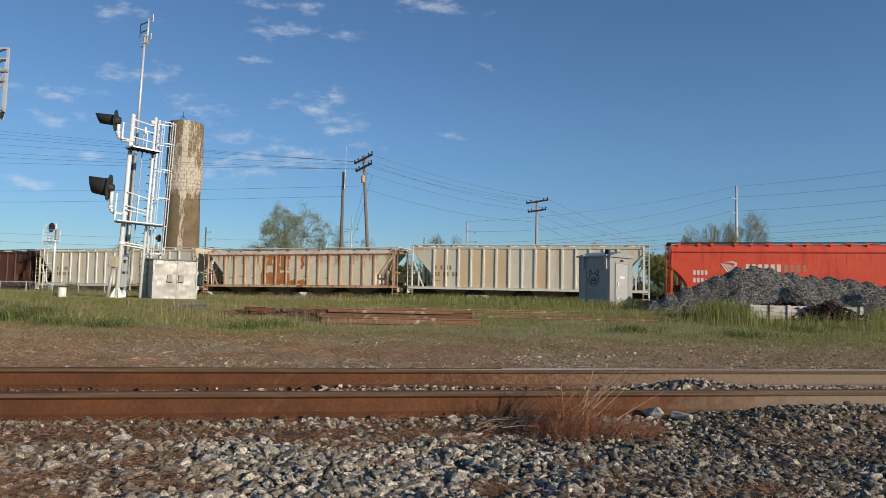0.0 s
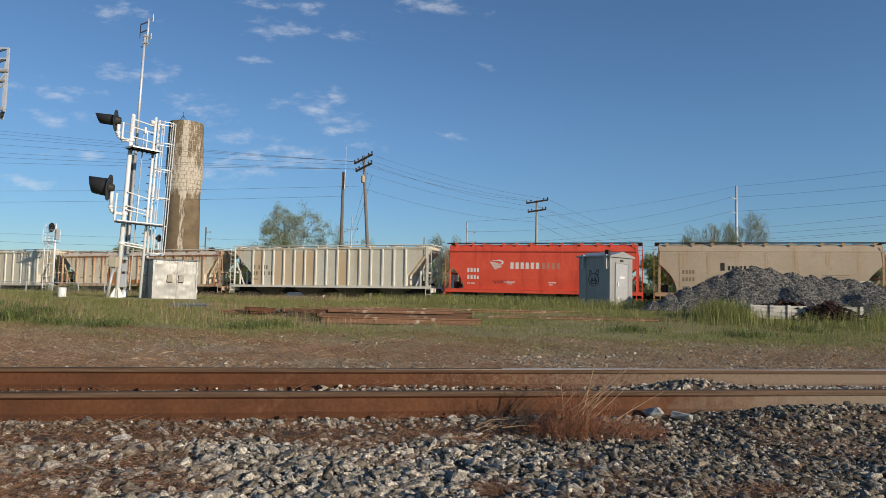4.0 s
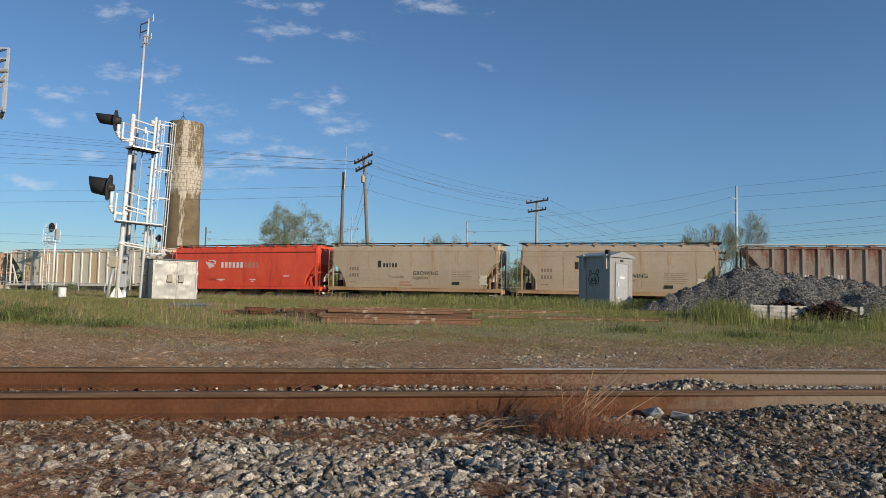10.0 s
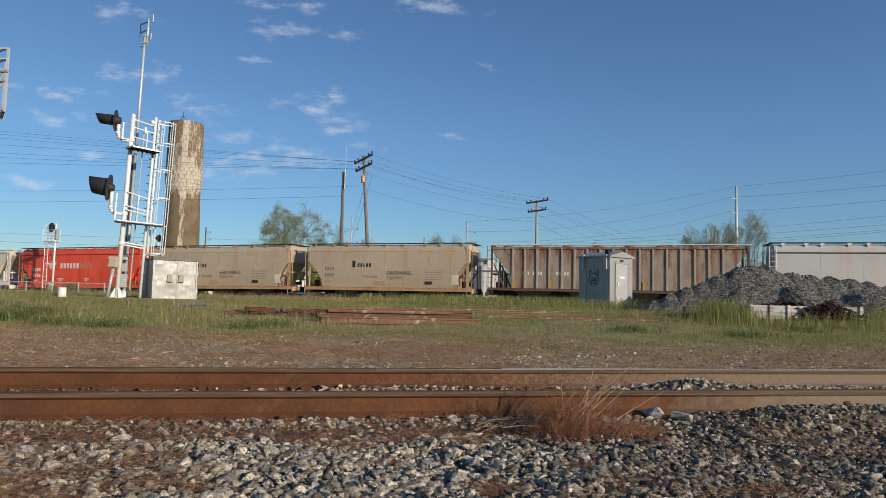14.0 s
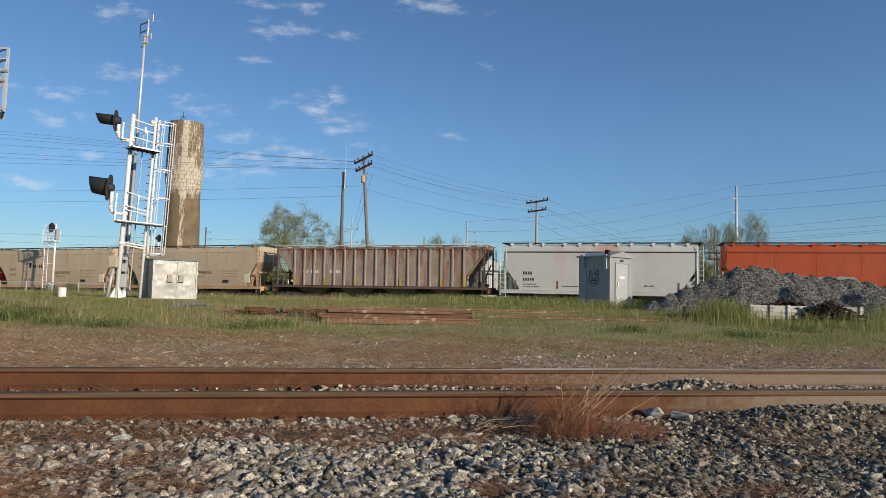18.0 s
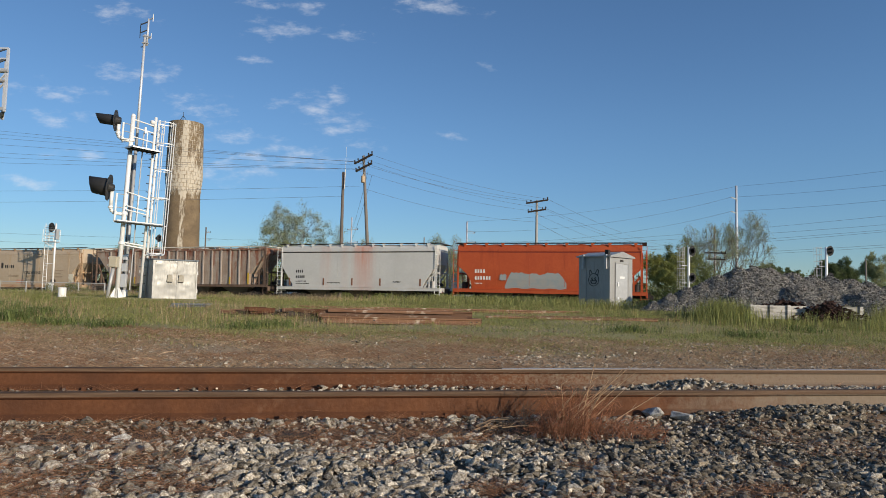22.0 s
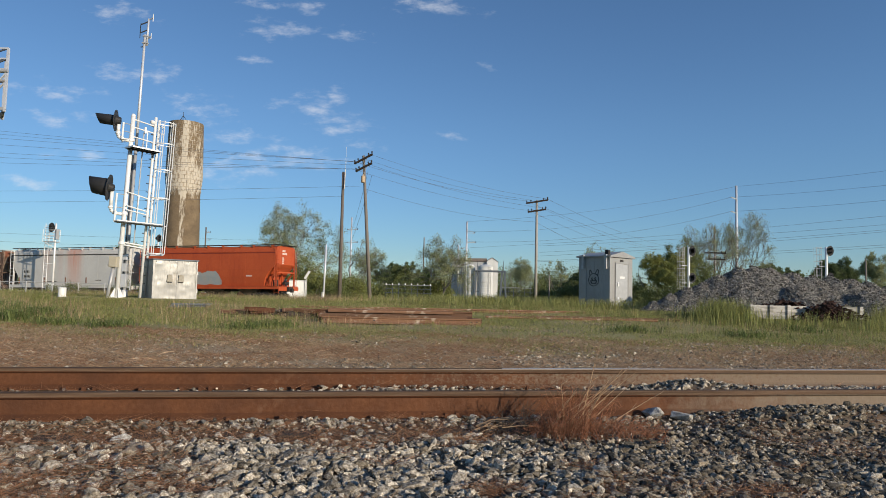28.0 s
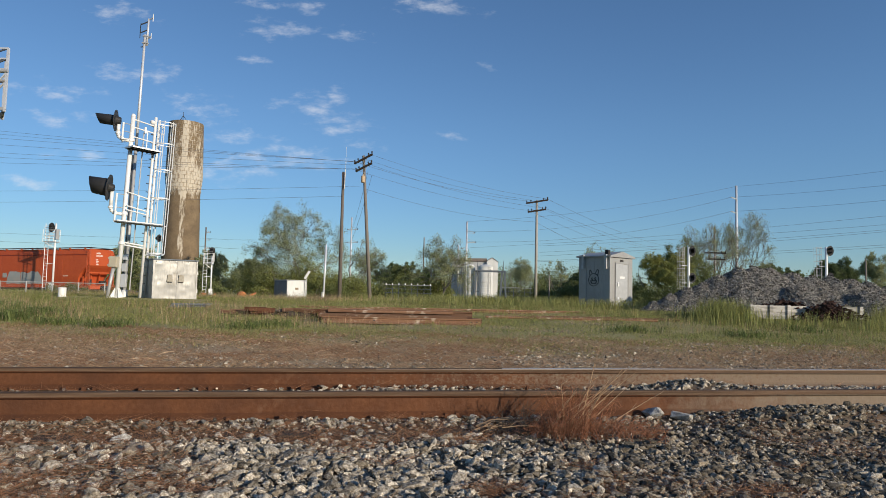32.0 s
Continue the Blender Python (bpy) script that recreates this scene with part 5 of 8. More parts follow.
    part("box_door", Geo().box(-0.115, 0.115, -0.112, -0.101, -0.165, 0.165), M["cream_box"], j)
    part("conduit", Geo().tube((-0.19, -0.3, -0.05), (-0.06, -0.28, 1.12), 0.055, n=10), M["galv"], sig, "grey strut conduit", smooth=True)


main_signal()
pad = solo("concrete_pad", Geo().box(-12.6, -8.3, 22.45, 25.0, 0.1, 0.5), M["concrete"], "low weathered concrete pad under the signal", "pad", bevel=0.02)


def antenna_mast():
    a = thing("antenna_mast", "slim galvanised radio mast with small dipole antennas", "antenna", pose(-11.68, 24.2, 0.255, 0, 1.5, 0))
    a.scale = (0.931, 0.931, 0.931)
    part("lower_tube", Geo().tube((0, 0, 0), (0, 0, 6.2), 0.068, 0.062, 14), M["galv"], a, "dull galvanised tube", smooth=True)
    part("upper_tube", Geo().tube((0, 0, 6.1), (0, 0, 10.95), 0.056, 0.046, 12), M["steel_pole"], a, smooth=True)
    part("top_tube", Geo().tube((0.1, 0, 10.5), (0.1, 0, 11.62), 0.042, 0.036, 10), M["steel_pole"], a, smooth=True)
    for z in (10.6, 10.88):
        part("clamp", Geo().box(-0.07, 0.16, -0.06, 0.06, z - 0.025, z + 0.025), M["galv"], a)
    part("clamp", Geo().tube((-0.13, -0.03, 10.42), (0.0, 0, 10.46), 0.02, n=6), M["black"], a)
    for z, side, length, up, dn in ((11.5, -1, 0.28, 0.05, 0.14), (11.16, -1, 0.28, 0.40, 0.22), (11.55, 1, 0.2, 0.16, 0.16), (10.78, 1, 0.17, 0.13, 0.13)):
        b = Vector((0.1, 0, z))
        e = b + Vector((side * length, -0.05, -0.16 if side < 0 else 0.1))
        d = part("antenna", Geo().bar(b, e, 0.035, 0.035), M["galv"] if side > 0 else M["black"], a)
        part("dipole", Geo().tube(e - Vector((0, 0, dn)), e + Vector((0, 0, up)), 0.016, n=6), M["black"] if side < 0 else M["white"], d)
    part("pedestal", Geo().tube((0, 0, 0), (0, 0, 0.62), 0.13, 0.11, 12), M["alu"], a, smooth=True)
    for z, w, hh in ((0.98, 0.11, 0.26), (1.5, 0.09, 0.16), (1.9, 0.08, 0.1)):
        part("disconnect_box", Geo().box(-w, w, -0.2, -0.06, z - hh, z + hh), M["steel_pole"], a, "grey metal box", bevel=0.01)
    part("cable_tray", Geo().box(-0.115, -0.08, -0.05, 0.05, 0.3, 6.0), M["blue_galv"], a, "dark cable run")


antenna_mast()


def equipment_cabinet():
    m = pose(-10.18, 23.1, 0.5, 0, 0, 35)
    c = thing("equipment_cabinet", "dented whitish metal equipment cabinet with two small vents", "cabinet", m)
    W, D, H = 1.52, 1.86, 1.42
    # walls of dented sheet: a grid of points pushed in and out by a few millimetres
    rnd = random.Random(12)
    dents = [(rnd.uniform(0, W), rnd.uniform(0.1, H), rnd.uniform(0.06, 0.22), rnd.uniform(-0.009, 0.006)) for _ in range(34)]
    g, nx, nz = Geo(), 40, 32
    for j in range(nz + 1):
        for i in range(nx + 1):
            x, z = W * i / nx, 0.04 + (H - 0.04) * j / nz
            y = sum(d * math.exp(-((x - a) / r) ** 2 - ((z - b) / (r * 0.8)) ** 2) for a, b, r, d in dents) * min(1, 6 * min(x, W - x, z - 0.04, H - z) / W * 2)
            g.v.append(Vector((x, y - 0.004, z)))
    g.f += [(j * (nx + 1) + i, j * (nx + 1) + i + 1, (j + 1) * (nx + 1) + i + 1, (j + 1) * (nx + 1) + i) for j in range(nz) for i in range(nx)]
    part("front_sheet", g, M["cab_white"], c, "dented whitish sheet front", smooth=True)
    part("body", Geo().box(0, W, 0.022, D, 0.04, H), M["cab_white"], c, bevel=0.012)
    part("lid", Geo().box(-0.04, W + 0.04, -0.05, D + 0.05, H, H + 0.05), M["blue_galv"], c, "overhanging dark metal lid", bevel=0.01)
    for x in (0.0, W - 0.05):
        part("corner_strip", Geo().box(x, x + 0.05, -0.026, -0.006, 0.04, H), M["cab_white"], c)
    part("seam", Geo().box(0.81, 0.822, -0.02, 0.0, 0.06, H - 0.02), M["cab_white"], c)
    for k in range(7):
        part("clip", Geo().box(0.1 + k * 0.22, 0.13 + k * 0.22, -0.03, -0.006, H - 0.06, H - 0.01), M["galv"], c)
    for x in (0.57, 0.95):
        v = part("vent", Geo().box(x - 0.1, x + 0.1, -0.07, -0.002, 0.66, 0.92, taper=0.02), M["vent"], c, "small hooded vent", bevel=0.02)
        part("grille", Geo().box(x - 0.085, x + 0.085, -0.062, -0.045, 0.64, 0.66), M["under"], v)
    part("plinth", Geo().box(0.05, W - 0.05, 0.05, D - 0.05, 0, 0.04), M["under"], c)
    for z in (0.35, 1.0):
        part("hinge", Geo().box(W - 0.01, W + 0.02, -0.03, 0.02, z - 0.06, z + 0.06), M["galv"], c)


equipment_cabinet()


def signal_house():
    m = pose(7.14, 28.0, 0.45, 0, 0, 42)
    h = thing("signal_house", "dull aluminium signal house with gabled lid and scrawled side", "signal house", m)
    W, D, H = 1.75, 1.61, 2.23
    part("body", Geo().box(0, W, 0, D, 0.06, H), M["sheet"], h, bevel=0.012)
    part("plinth", Geo().box(0.05, W - 0.05, 0.05, D - 0.05, -0.2, 0.06), M["concrete"], h)
    roof = Geo()
    e = 0.09
    for y in (-e, D + e):
        roof.v += [Vector((-e, y, H)), Vector((W + e, y, H)), Vector((W + e, y, H + 0.06)), Vector((W / 2, y, H + 0.27)), Vector((-e, y, H + 0.06))]
    roof.f += [(0, 1, 2, 3, 4), (9, 8, 7, 6, 5), (0, 5, 6, 1), (1, 6, 7, 2), (2, 7, 8, 3), (3, 8, 9, 4), (4, 9, 5, 0)]
    part("roof", roof, M["sheet"], h, "gabled aluminium roof", bevel=0.008)
    d = part("door", Geo().box(0.42, 1.33, -0.03, -0.004, 0.18, 1.95), M["galv"], h, "flush metal door", bevel=0.008)
    fr = Geo().box(0.36, 0.41, -0.045, -0.004, 0.14, 2.0).box(1.34, 1.39, -0.045, -0.004, 0.14, 2.0).box(0.41, 1.34, -0.045, -0.004, 1.955, 2.0)
    part("door_frame", fr, M["sheet"], h)
    part("door_handle", Geo().box(0.5, 0.58, -0.07, -0.032, 0.98, 1.16).tube((0.54, -0.07, 1.05), (0.54, -0.1, 1.05), 0.02), M["alu"], d, "bright handle")
    part("padlock", Geo().box(0.5, 0.57, -0.06, -0.032, 0.42, 0.52), M["alu"], d)
    part("notice", Geo().box(0.72, 1.08, -0.036, -0.031, 1.32, 1.42), M["white"], d, "small white notice plate")
    part("wall_vent", Geo().box(0.76, 0.98, -0.03, -0.004, 2.06, 2.14), M["under"], h, "small louvred vent")
    for y in (0.18, 1.35):
        b = Geo().box(-0.1, -0.003, y - 0.05, y + 0.05, H - 0.5, H + 0.12)
        part("lifting_bracket", b, M["galv"], h, "steel lifting bracket")
    part("roof_vent", Geo().box(0.06, 0.2, 0.12, 0.3, H + 0.1, H + 0.32), M["under"], h, "dark roof vent")
    # scrawled ring and strokes in dark paint on the shaded side (faces local -x)
    g = Geo()
    cy, cz = 0.82, 1.25

    def stroke(pts, r=0.014):
        g.pipe([(-0.008, y, z) for y, z in pts], r, 5)
    stroke([(cy + 0.26 * math.cos(w) * (1.0 if abs(w) < 9 else 1), cz + 0.27 * math.sin(w)) for w in [2 * math.pi * k / 22 for k in range(23)]])
    stroke([(cy + 0.19, cz + 0.2), (cy + 0.25, cz + 0.37), (cy + 0.17, cz + 0.43), (cy + 0.08, cz + 0.27)])
    stroke([(cy - 0.19, cz + 0.2), (cy - 0.27, cz + 0.38), (cy - 0.19, cz + 0.45), (cy - 0.08, cz + 0.27)])
    stroke([(cy + 0.16, cz - 0.04), (cy + 0.1, cz - 0.15), (cy - 0.1, cz - 0.15), (cy - 0.16, cz - 0.04), (cy + 0.16, cz - 0.04)], 0.02)
    for q in (-0.08, 0.08):
        stroke([(cy + q - 0.05, cz + 0.05), (cy + q, cz + 0.1), (cy + q + 0.04, cz + 0.05), (cy + q, cz + 0.0), (cy + q - 0.05, cz + 0.05)], 0.013)
    part("scrawl", g, M["mark_black"], h, "scrawled dark paint ring with two loops")
    for k in range(1, 4):
        part("seam", Geo().box(-0.012, -0.001, D * k / 4 - 0.008, D * k / 4 + 0.008, 0.08, H), M["sheet"], h)


signal_house()


def small_signal(x, y, top, label, heads=1, turn=0.0, base=None, spread=0.62, deck=True, shift=0.0):
    z0 = float(ground_z(x, y)) if base is None else base
    s = thing("railway_signal", label, "signal", pose(x, y, z0, 0, 0, turn), group="line-side signals")
    h = top - z0
    part("mast", Geo().tube((0, 0, 0), (0, 0, h), 0.085 if heads == 1 else 0.12, 0.075 if heads == 1 else 0.11, 10), M["alu"], s, "white mast", smooth=True)
    part("foundation", Geo().box(-0.3, 0.3, -0.3, 0.3, -0.1, 0.18), M["concrete"], s, bevel=0.02)
    ld = Geo()
    lattice_ladder(ld, -spread, 0, 0.0, h, 0.36, 0.02 if heads == 1 else 0.014, 0.32)
    part("ladder", ld, M["alu" if heads == 1 else "galv"], s, "slim ladder")
    if heads > 1:
        for k in range(7):
            z = h - 0.1 - k * 0.62
            ring = [(-spread - 0.1 + 0.34 * math.cos(w), 0.34 * math.sin(w), z) for w in [2 * math.pi * a / 12 for a in range(13)]]
            part("cage_hoop", Geo().pipe(ring, 0.011, 5), M["galv"], s)
        for a in range(4):
            w = 1.57 * a + 0.8
            x0, y0 = -spread - 0.1 + 0.34 * math.cos(w), 0.34 * math.sin(w)
            part("cage_strap", Geo().tube((x0, y0, h - 3.9), (x0, y0, h), 0.010, n=5), M["galv"], s)
    elif deck:
        part("platform", Geo().box(-spread - 0.1, 0.15, -0.35, 0.35, h - 1.65, h - 1.58), M["galv"], s, "steel grating platform")
    deck = deck and heads == 1
    for z in (h - 1.1, h - 0.6) if deck else ():
        for yy in (-0.35, 0.35):
            part("guard_rail", Geo().tube((-spread - 0.1, yy, z), (0.15, yy, z), 0.022, n=6), M["alu"], s, "pipe guard rail")
    for xx in (-spread - 0.1, 0.15) if deck else ():
        for yy in (-0.35, 0.35):
            part("rail_post", Geo().tube((xx, yy, h - 1.6), (xx, yy, h - 0.55), 0.022, n=6), M["alu"], s)
    if deck:
        part("case", Geo().box(0.12, 0.24, -0.16, 0.16, h - 1.4, h - 0.5), M["galv"], s, "slim grey signal case beside the head", bevel=0.015)
        for z in (h - 1.35, h - 0.85, h - 0.35):
            part("guard_rail", Geo().tube((-spread - 0.1, -0.35, z), (-spread - 0.1, 0.35, z), 0.022, n=6), M["alu"], s, "pipe guard rail")
            part("guard_rail", Geo().tube((-spread + 0.25, -0.35, z), (0.1, -0.35, z), 0.018, n=6), M["galv"], s, "pipe guard rail")
        part("knee_brace", Geo().bar((-spread, -0.3, h - 1.62), (0, -0.1, h - 2.1), 0.05, 0.05), M["alu"], s)
    for z in (h * 0.42, h * 0.7):
        part("brace", Geo().tube((-spread, 0, z), (0, 0, z), 0.03, n=6), M["alu"], s)
    part("relay_box", Geo().box(-0.18, 0.18, -0.32, -0.09, 0.28, 0.85), M["alu"], s, "small white relay box", bevel=0.01)
    for k in range(heads):
        z, ox = h - 0.35 - 2.45 * k, 0.3 if heads > 1 else shift
        hd = part("signal_head", Geo().tube((ox, -0.12, z), (ox, 0.25, z), 0.2, n=12), M["black"], s, "black signal head")
        disc = Geo()
        n = 20
        for yy in (-0.12, -0.1):
            disc.v += [Vector((ox + 0.3 * math.cos(2 * math.pi * a / n), yy, z + (0.46 if heads > 1 else 0.42) * math.sin(2 * math.pi * a / n))) for a in range(n)]
        disc.f += [tuple(range(n)), tuple(range(2 * n - 1, n - 1, -1))] + [(a, a + n, (a + 1) % n + n, (a + 1) % n) for a in range(n)]
        part("backing_disc", disc, M["black"], hd, "dark oval backing disc")
        for q in (-0.17, 0.17):
            part("hood", Geo().lathe([(0.1, 0.0), (0.09, 0.22)], 12, m=pose(ox, -0.12, z + q, 90)), M["black"], hd)
        part("head_bracket", Geo().box(min(-0.03, ox), max(0.03, ox + 0.03), 0, 0.14, z - 0.5, z - 0.4), M["alu"], hd)
    return s


small_signal(-33.85, 57.2, 6.26, "white mast signal with a black head and ladder beside a fence", 1, -12, 0.2, 0.86, shift=-0.35)
small_signal(-23.2, 66.0, 4.95, "white mast signal with a dark head beyond the tracks", 1, 15, 0.0)
small_signal(-31.3, 72.0, 6.6, "white mast signal with a dark head seen past the silo", 1, 60, 0.0, deck=False)
small_signal(22.5, 60.0, 5.65, "white mast signal with two dark heads behind the gravel heap", 2, 0, 0.0)
small_signal(35.1, 60.0, 5.95, "white mast signal with two dark heads beyond the gravel heap", 2, -8, 0.0)


def signal_bridge():
    """The end of a lattice signal bridge whose legs stand further off."""
    b = thing("signal_bridge", "white lattice steel signal bridge", "signal bridge", pose(-15.02, 22.0, 0))
    x0 = -14.0
    zs = (6.9, 8.18, 8.64, 9.0)
    for y in (0.0, 1.1):
        e = -0.8 * y / 1.1   # the rear face ends a little short
        for z, w, paint in zip(zs, (0.10, 0.07, 0.05, 0.05), ("galv", "galv", "steel_pole", "steel_pole")):
            part("chord", Geo().bar((x0, y, z), (e, y, z), w, w), M[paint], b, "white angle chord")
        n = 14
        for k in range(n):
            xa, xb = e + x0 * k / n, e + x0 * (k + 1) / n
            part("post", Geo().bar((xa, y, zs[0] - 0.1), (xa, y, zs[3]), 0.07 if k == 0 else 0.05, 0.07), M["steel_pole"], b, "white post")
            for z0, z1 in ((0, 1), (1, 2), (2, 3)):
                part("diagonal", Geo().bar((xa, y, zs[z1]), (xb, y, zs[z0] + 0.02), 0.045, 0.045), M["blue_galv"] if z0 else M["steel_pole"], b)
        part("clamp", Geo().tube((e - 0.35, y - 0.05, zs[1] + 0.02), (e + 0.06, y - 0.05, zs[1] + 0.02), 0.05, n=10), M["galv"], b, "pipe clamp")
    for k in range(15):
        xa = x0 * k / 14
        for z in (zs[0], zs[3]):
            part("tie_bar", Geo().bar((xa, 0, z), (xa - 0.8, 1.1, z), 0.05, 0.05), M["galv"], b)
    part("bracket", Geo().bar((0.02, 0, zs[0]), (-0.5, 0.3, zs[0] - 0.42), 0.07, 0.07), M["blue_galv"], b, "dark knee bracket")
    part("walkway", Geo().box(x0, -0.7, 0.15, 0.95, zs[0] - 0.06, zs[0] - 0.01), M["under"], b, "dark walkway grating")
    for y in (0.0, 1.1):
        part("leg", Geo().bar((x0, y, 0), (x0, y, zs[3]), 0.25, 0.25), M["steel_pole"], b)


signal_bridge()


def fence():
    f = thing("chain_link_fence", "low galvanised pipe fence before the far track", "fence")
    n = 12
    xs = [-38 + 17.5 * k / (n - 1) for k in range(n)]
    zs = [float(ground_z(x, 40.0)) for x in xs]
    for x, z in zip(xs, zs):
        part("post", Geo().tube((x, 40, z - 0.1), (x, 40, 1.12), 0.035, n=8), M["galv"], f)
    for a, b in zip(xs[:-1], xs[1:]):
        part("top_rail", Geo().tube((a, 40, 1.08), (b, 40, 1.08), 0.026, n=6), M["galv"], f)
    g = Geo()
    x = xs[0]
    while x < xs[-1]:
        g.tube((x, 40, 0.35), (x + 0.72, 40, 1.07), 0.0025, n=3, caps=False).tube((x + 0.72, 40, 0.35), (x, 40, 1.07), 0.0025, n=3, caps=False)
        x += 0.14
    tagged(part("wire_mesh", g, M["galv"], f), kind="stuff")


fence()
wp = thing("marker_post", "short white pipe marker post in grass", "post", pose(-13.26, 23.0, 0.44))
part("tube", Geo().tube((0, 0, -0.2), (0, 0, 0.42), 0.13, 0.13, 18), M["white"], wp, smooth=False)
part("cap", Geo().lathe([(0.0, 0.445), (0.115, 0.44), (0.138, 0.425), (0.138, 0.4)], 18), M["white"], wp)


# ---------- silo ----------
def silo():
    s = thing("silo", "tall stained concrete stave silo with lime-white patches", "silo", pose(-34.0, 85.0, 0))
    top, rows, cols = 22.35, 44, 26
    rad = lambda z: 2.36 - 0.028 * z + 0.3 * float(sm(z, 12.4, 15.8))   # waisted below the stave drum
    core = [(rad(z) + 0.045, z) for z in (12.6, 13.2, 13.8, 14.4, 15.0, 15.8, 18, top - 0.02)] + [(rad(top) - 0.5, top), (rad(top) - 0.5, top - 1.5)]
    part("core", Geo().lathe(core, 80), M["lime"], s, "pale lime mortar between the staves", smooth=False)
    part("lower_shell", Geo().lathe([(rad(z) + 0.07, z) for z in (-0.3, 4, 8, 12.4, 12.9)], 64), M["stave"], s, "plain stained lower shell", smooth=True)
    h = top / rows
    rnd = random.Random(7)
    rest = {"stave": Geo()}
    for i in range(25, rows):
        z = i * h
        r = rad(z + h / 2)
        w = 2 * math.pi * r / cols / 2 * 0.985
        gap = 0.026 if 13 < z < 20.4 else 0.02 if z > 20 else 0.0
        m = Geo().box(-w + gap, w - gap, -0.07, 0.02, gap, h - gap)
        meshes = {}
        for j in range(cols):
            a = -math.pi / 2 + 0.38 + (j + 0.5 * (i % 2) - 6) * 2 * math.pi / cols
            kind = "stave"
            pz = pose(r * math.cos(a), r * math.sin(a), z, 0, 0, math.degrees(a) + 90)
            if 1 <= j <= 11:
                if kind not in meshes:
                    meshes[kind] = mesh_of("stave", m, M[kind])
                part("stave", meshes[kind], None, s, at=pz @ pose(0, rnd.uniform(-0.012, 0.012) if z > 13 else 0, 0))
            else:
                g = rest[kind]
                k = len(g.v)
                g.v += [pz @ v for v in m.v]
                g.f += [tuple(k + q for q in f) for f in m.f]
    for kind, g in rest.items():
        tagged(part("staves", g, M[kind], s), kind="stuff")
    for i in range(0, rows, 4):
        z = i * h + h * 0.5
        part("hoop", Geo().lathe([(rad(z) + 0.045, z - 0.02), (rad(z) + 0.07, z), (rad(z) + 0.045, z + 0.02)], 40), M["galv"], s)
    g = Geo()
    for a in range(3):
        w = 2 * math.pi * a / 3
        g.tube((0.5 * math.cos(w), -1.2 + 0.5 * math.sin(w), top), (0, -1.2, top + 0.75), 0.03, n=6)
    part("roof_bracket", g.tube((0, -1.2, top + 0.6), (0, -1.2, top + 1.2), 0.03, n=6), M["black"], s, "small dark tripod on the rim")


silo()


# ---------- poles and wires ----------
def utility_pole(x, y, top, label, lean=0.0, r=0.16, arms=(), paint="pole", stubs=()):
    z0 = float(ground_z(x, y))
    p = thing("utility_pole", label, "pole", pose(x, y, z0, 0, lean, 0), group="utility poles")
    h = top - z0
    part("shaft", Geo().tube((0, 0, -0.3), (0, 0, h), r, r * 0.66, 12), M[paint], p, smooth=True)
    for z, half, turn in arms:
        t = radians(turn)
        d = Vector((math.cos(t), -abs(math.sin(t)), 1.35 * math.sin(t))) * half
        c = Vector((0, -r, h - z))
        a = part("crossarm", Geo().bar(c - d, c + d, 0.14, 0.18), M["arm"], p, "dark timber crossarm")
        for k in (-1, -0.6, 0.6, 1):
            part("insulator", Geo().lathe([(0, 0.0), (0.035, 0.0), (0.05, 0.12), (0.09, 0.14), (0.05, 0.24), (0, 0.26)], 8, o=tuple(c + d * k * 0.95 + Vector((0, 0, 0.07)))), M["under"], a)
        for k in (-1, 1):
            part("brace", Geo().bar(c + d * 0.5 * k, Vector((0, -r * 0.9, h - z - 0.55)), 0.04, 0.02), M["galv"], p)
    for z, reach in stubs:
        part("side_arm", Geo().bar((0, -r, h - z), (reach, -r, h - z - 0.05), 0.07, 0.07).bar((0, -r, h - z + 0.45 * abs(reach)), (reach, -r, h - z - 0.02), 0.05, 0.05), M["galv"], p, "thin steel side arm")
        part("insulator", Geo().tube((reach, -r, h - z - 0.05), (reach, -r, h - z + 0.16), 0.06, n=8), M["under"], p)
    return p


utility_pole(-9.65, 62.0, 12.25, "plain timber pole with a whip on top", 0.0, 0.19, (), "pole_weathered")
solo("whip_antenna", Geo().tube((-9.48, 61.75, 10.6), (-9.42, 61.75, 12.4), 0.05, 0.035, 8).tube((-9.42, 61.75, 12.3), (-9.4, 61.75, 14.6), 0.014, 0.01, 6), M["galv"], "thin metal whip fixed to a timber pole", "antenna")
utility_pole(-6.75, 62.0, 13.9, "leaning timber pole with two dark crossarms", -4.2, 0.19, ((0.35, 0.95, 16), (1.15, 0.85, 16)), "pole")
solo("pole_transformer", Geo().lathe([(0, -0.34), (0.17, -0.34), (0.19, -0.28), (0.19, 0.26), (0.13, 0.32), (0.05, 0.34), (0.04, 0.46), (0, 0.47)], 14, o=(-7.72, 61.6, 11.55)), M["streak"], "small rust-tanned transformer can on a timber pole", "transformer", smooth=True)
utility_pole(10.67, 75.0, 11.85, "timber pole with two dark crossarms on braces", 0.0, 0.19, ((0.2, 1.25, 7), (1.25, 1.05, 7)), "pole_grey")
utility_pole(49.3, 110.0, 20.1, "tall pale steel pole with short insulator arms", 0.0, 0.28, (), "steel_pole")
utility_pole(3.95, 110.0, 13.0, "pale slim pole with side insulators", 0.0, 0.2, (), "steel_pole", ((1.9, 1.3), (3.5, 1.5), (4.6, -0.8)))
utility_pole(2.6, 109.0, 9.0, "thin grey pole beside a substation", 0.0, 0.14, (), "steel_pole")
utility_pole(-3.5, 120.0, 11.0, "thin grey distant pole", 0.0, 0.14)
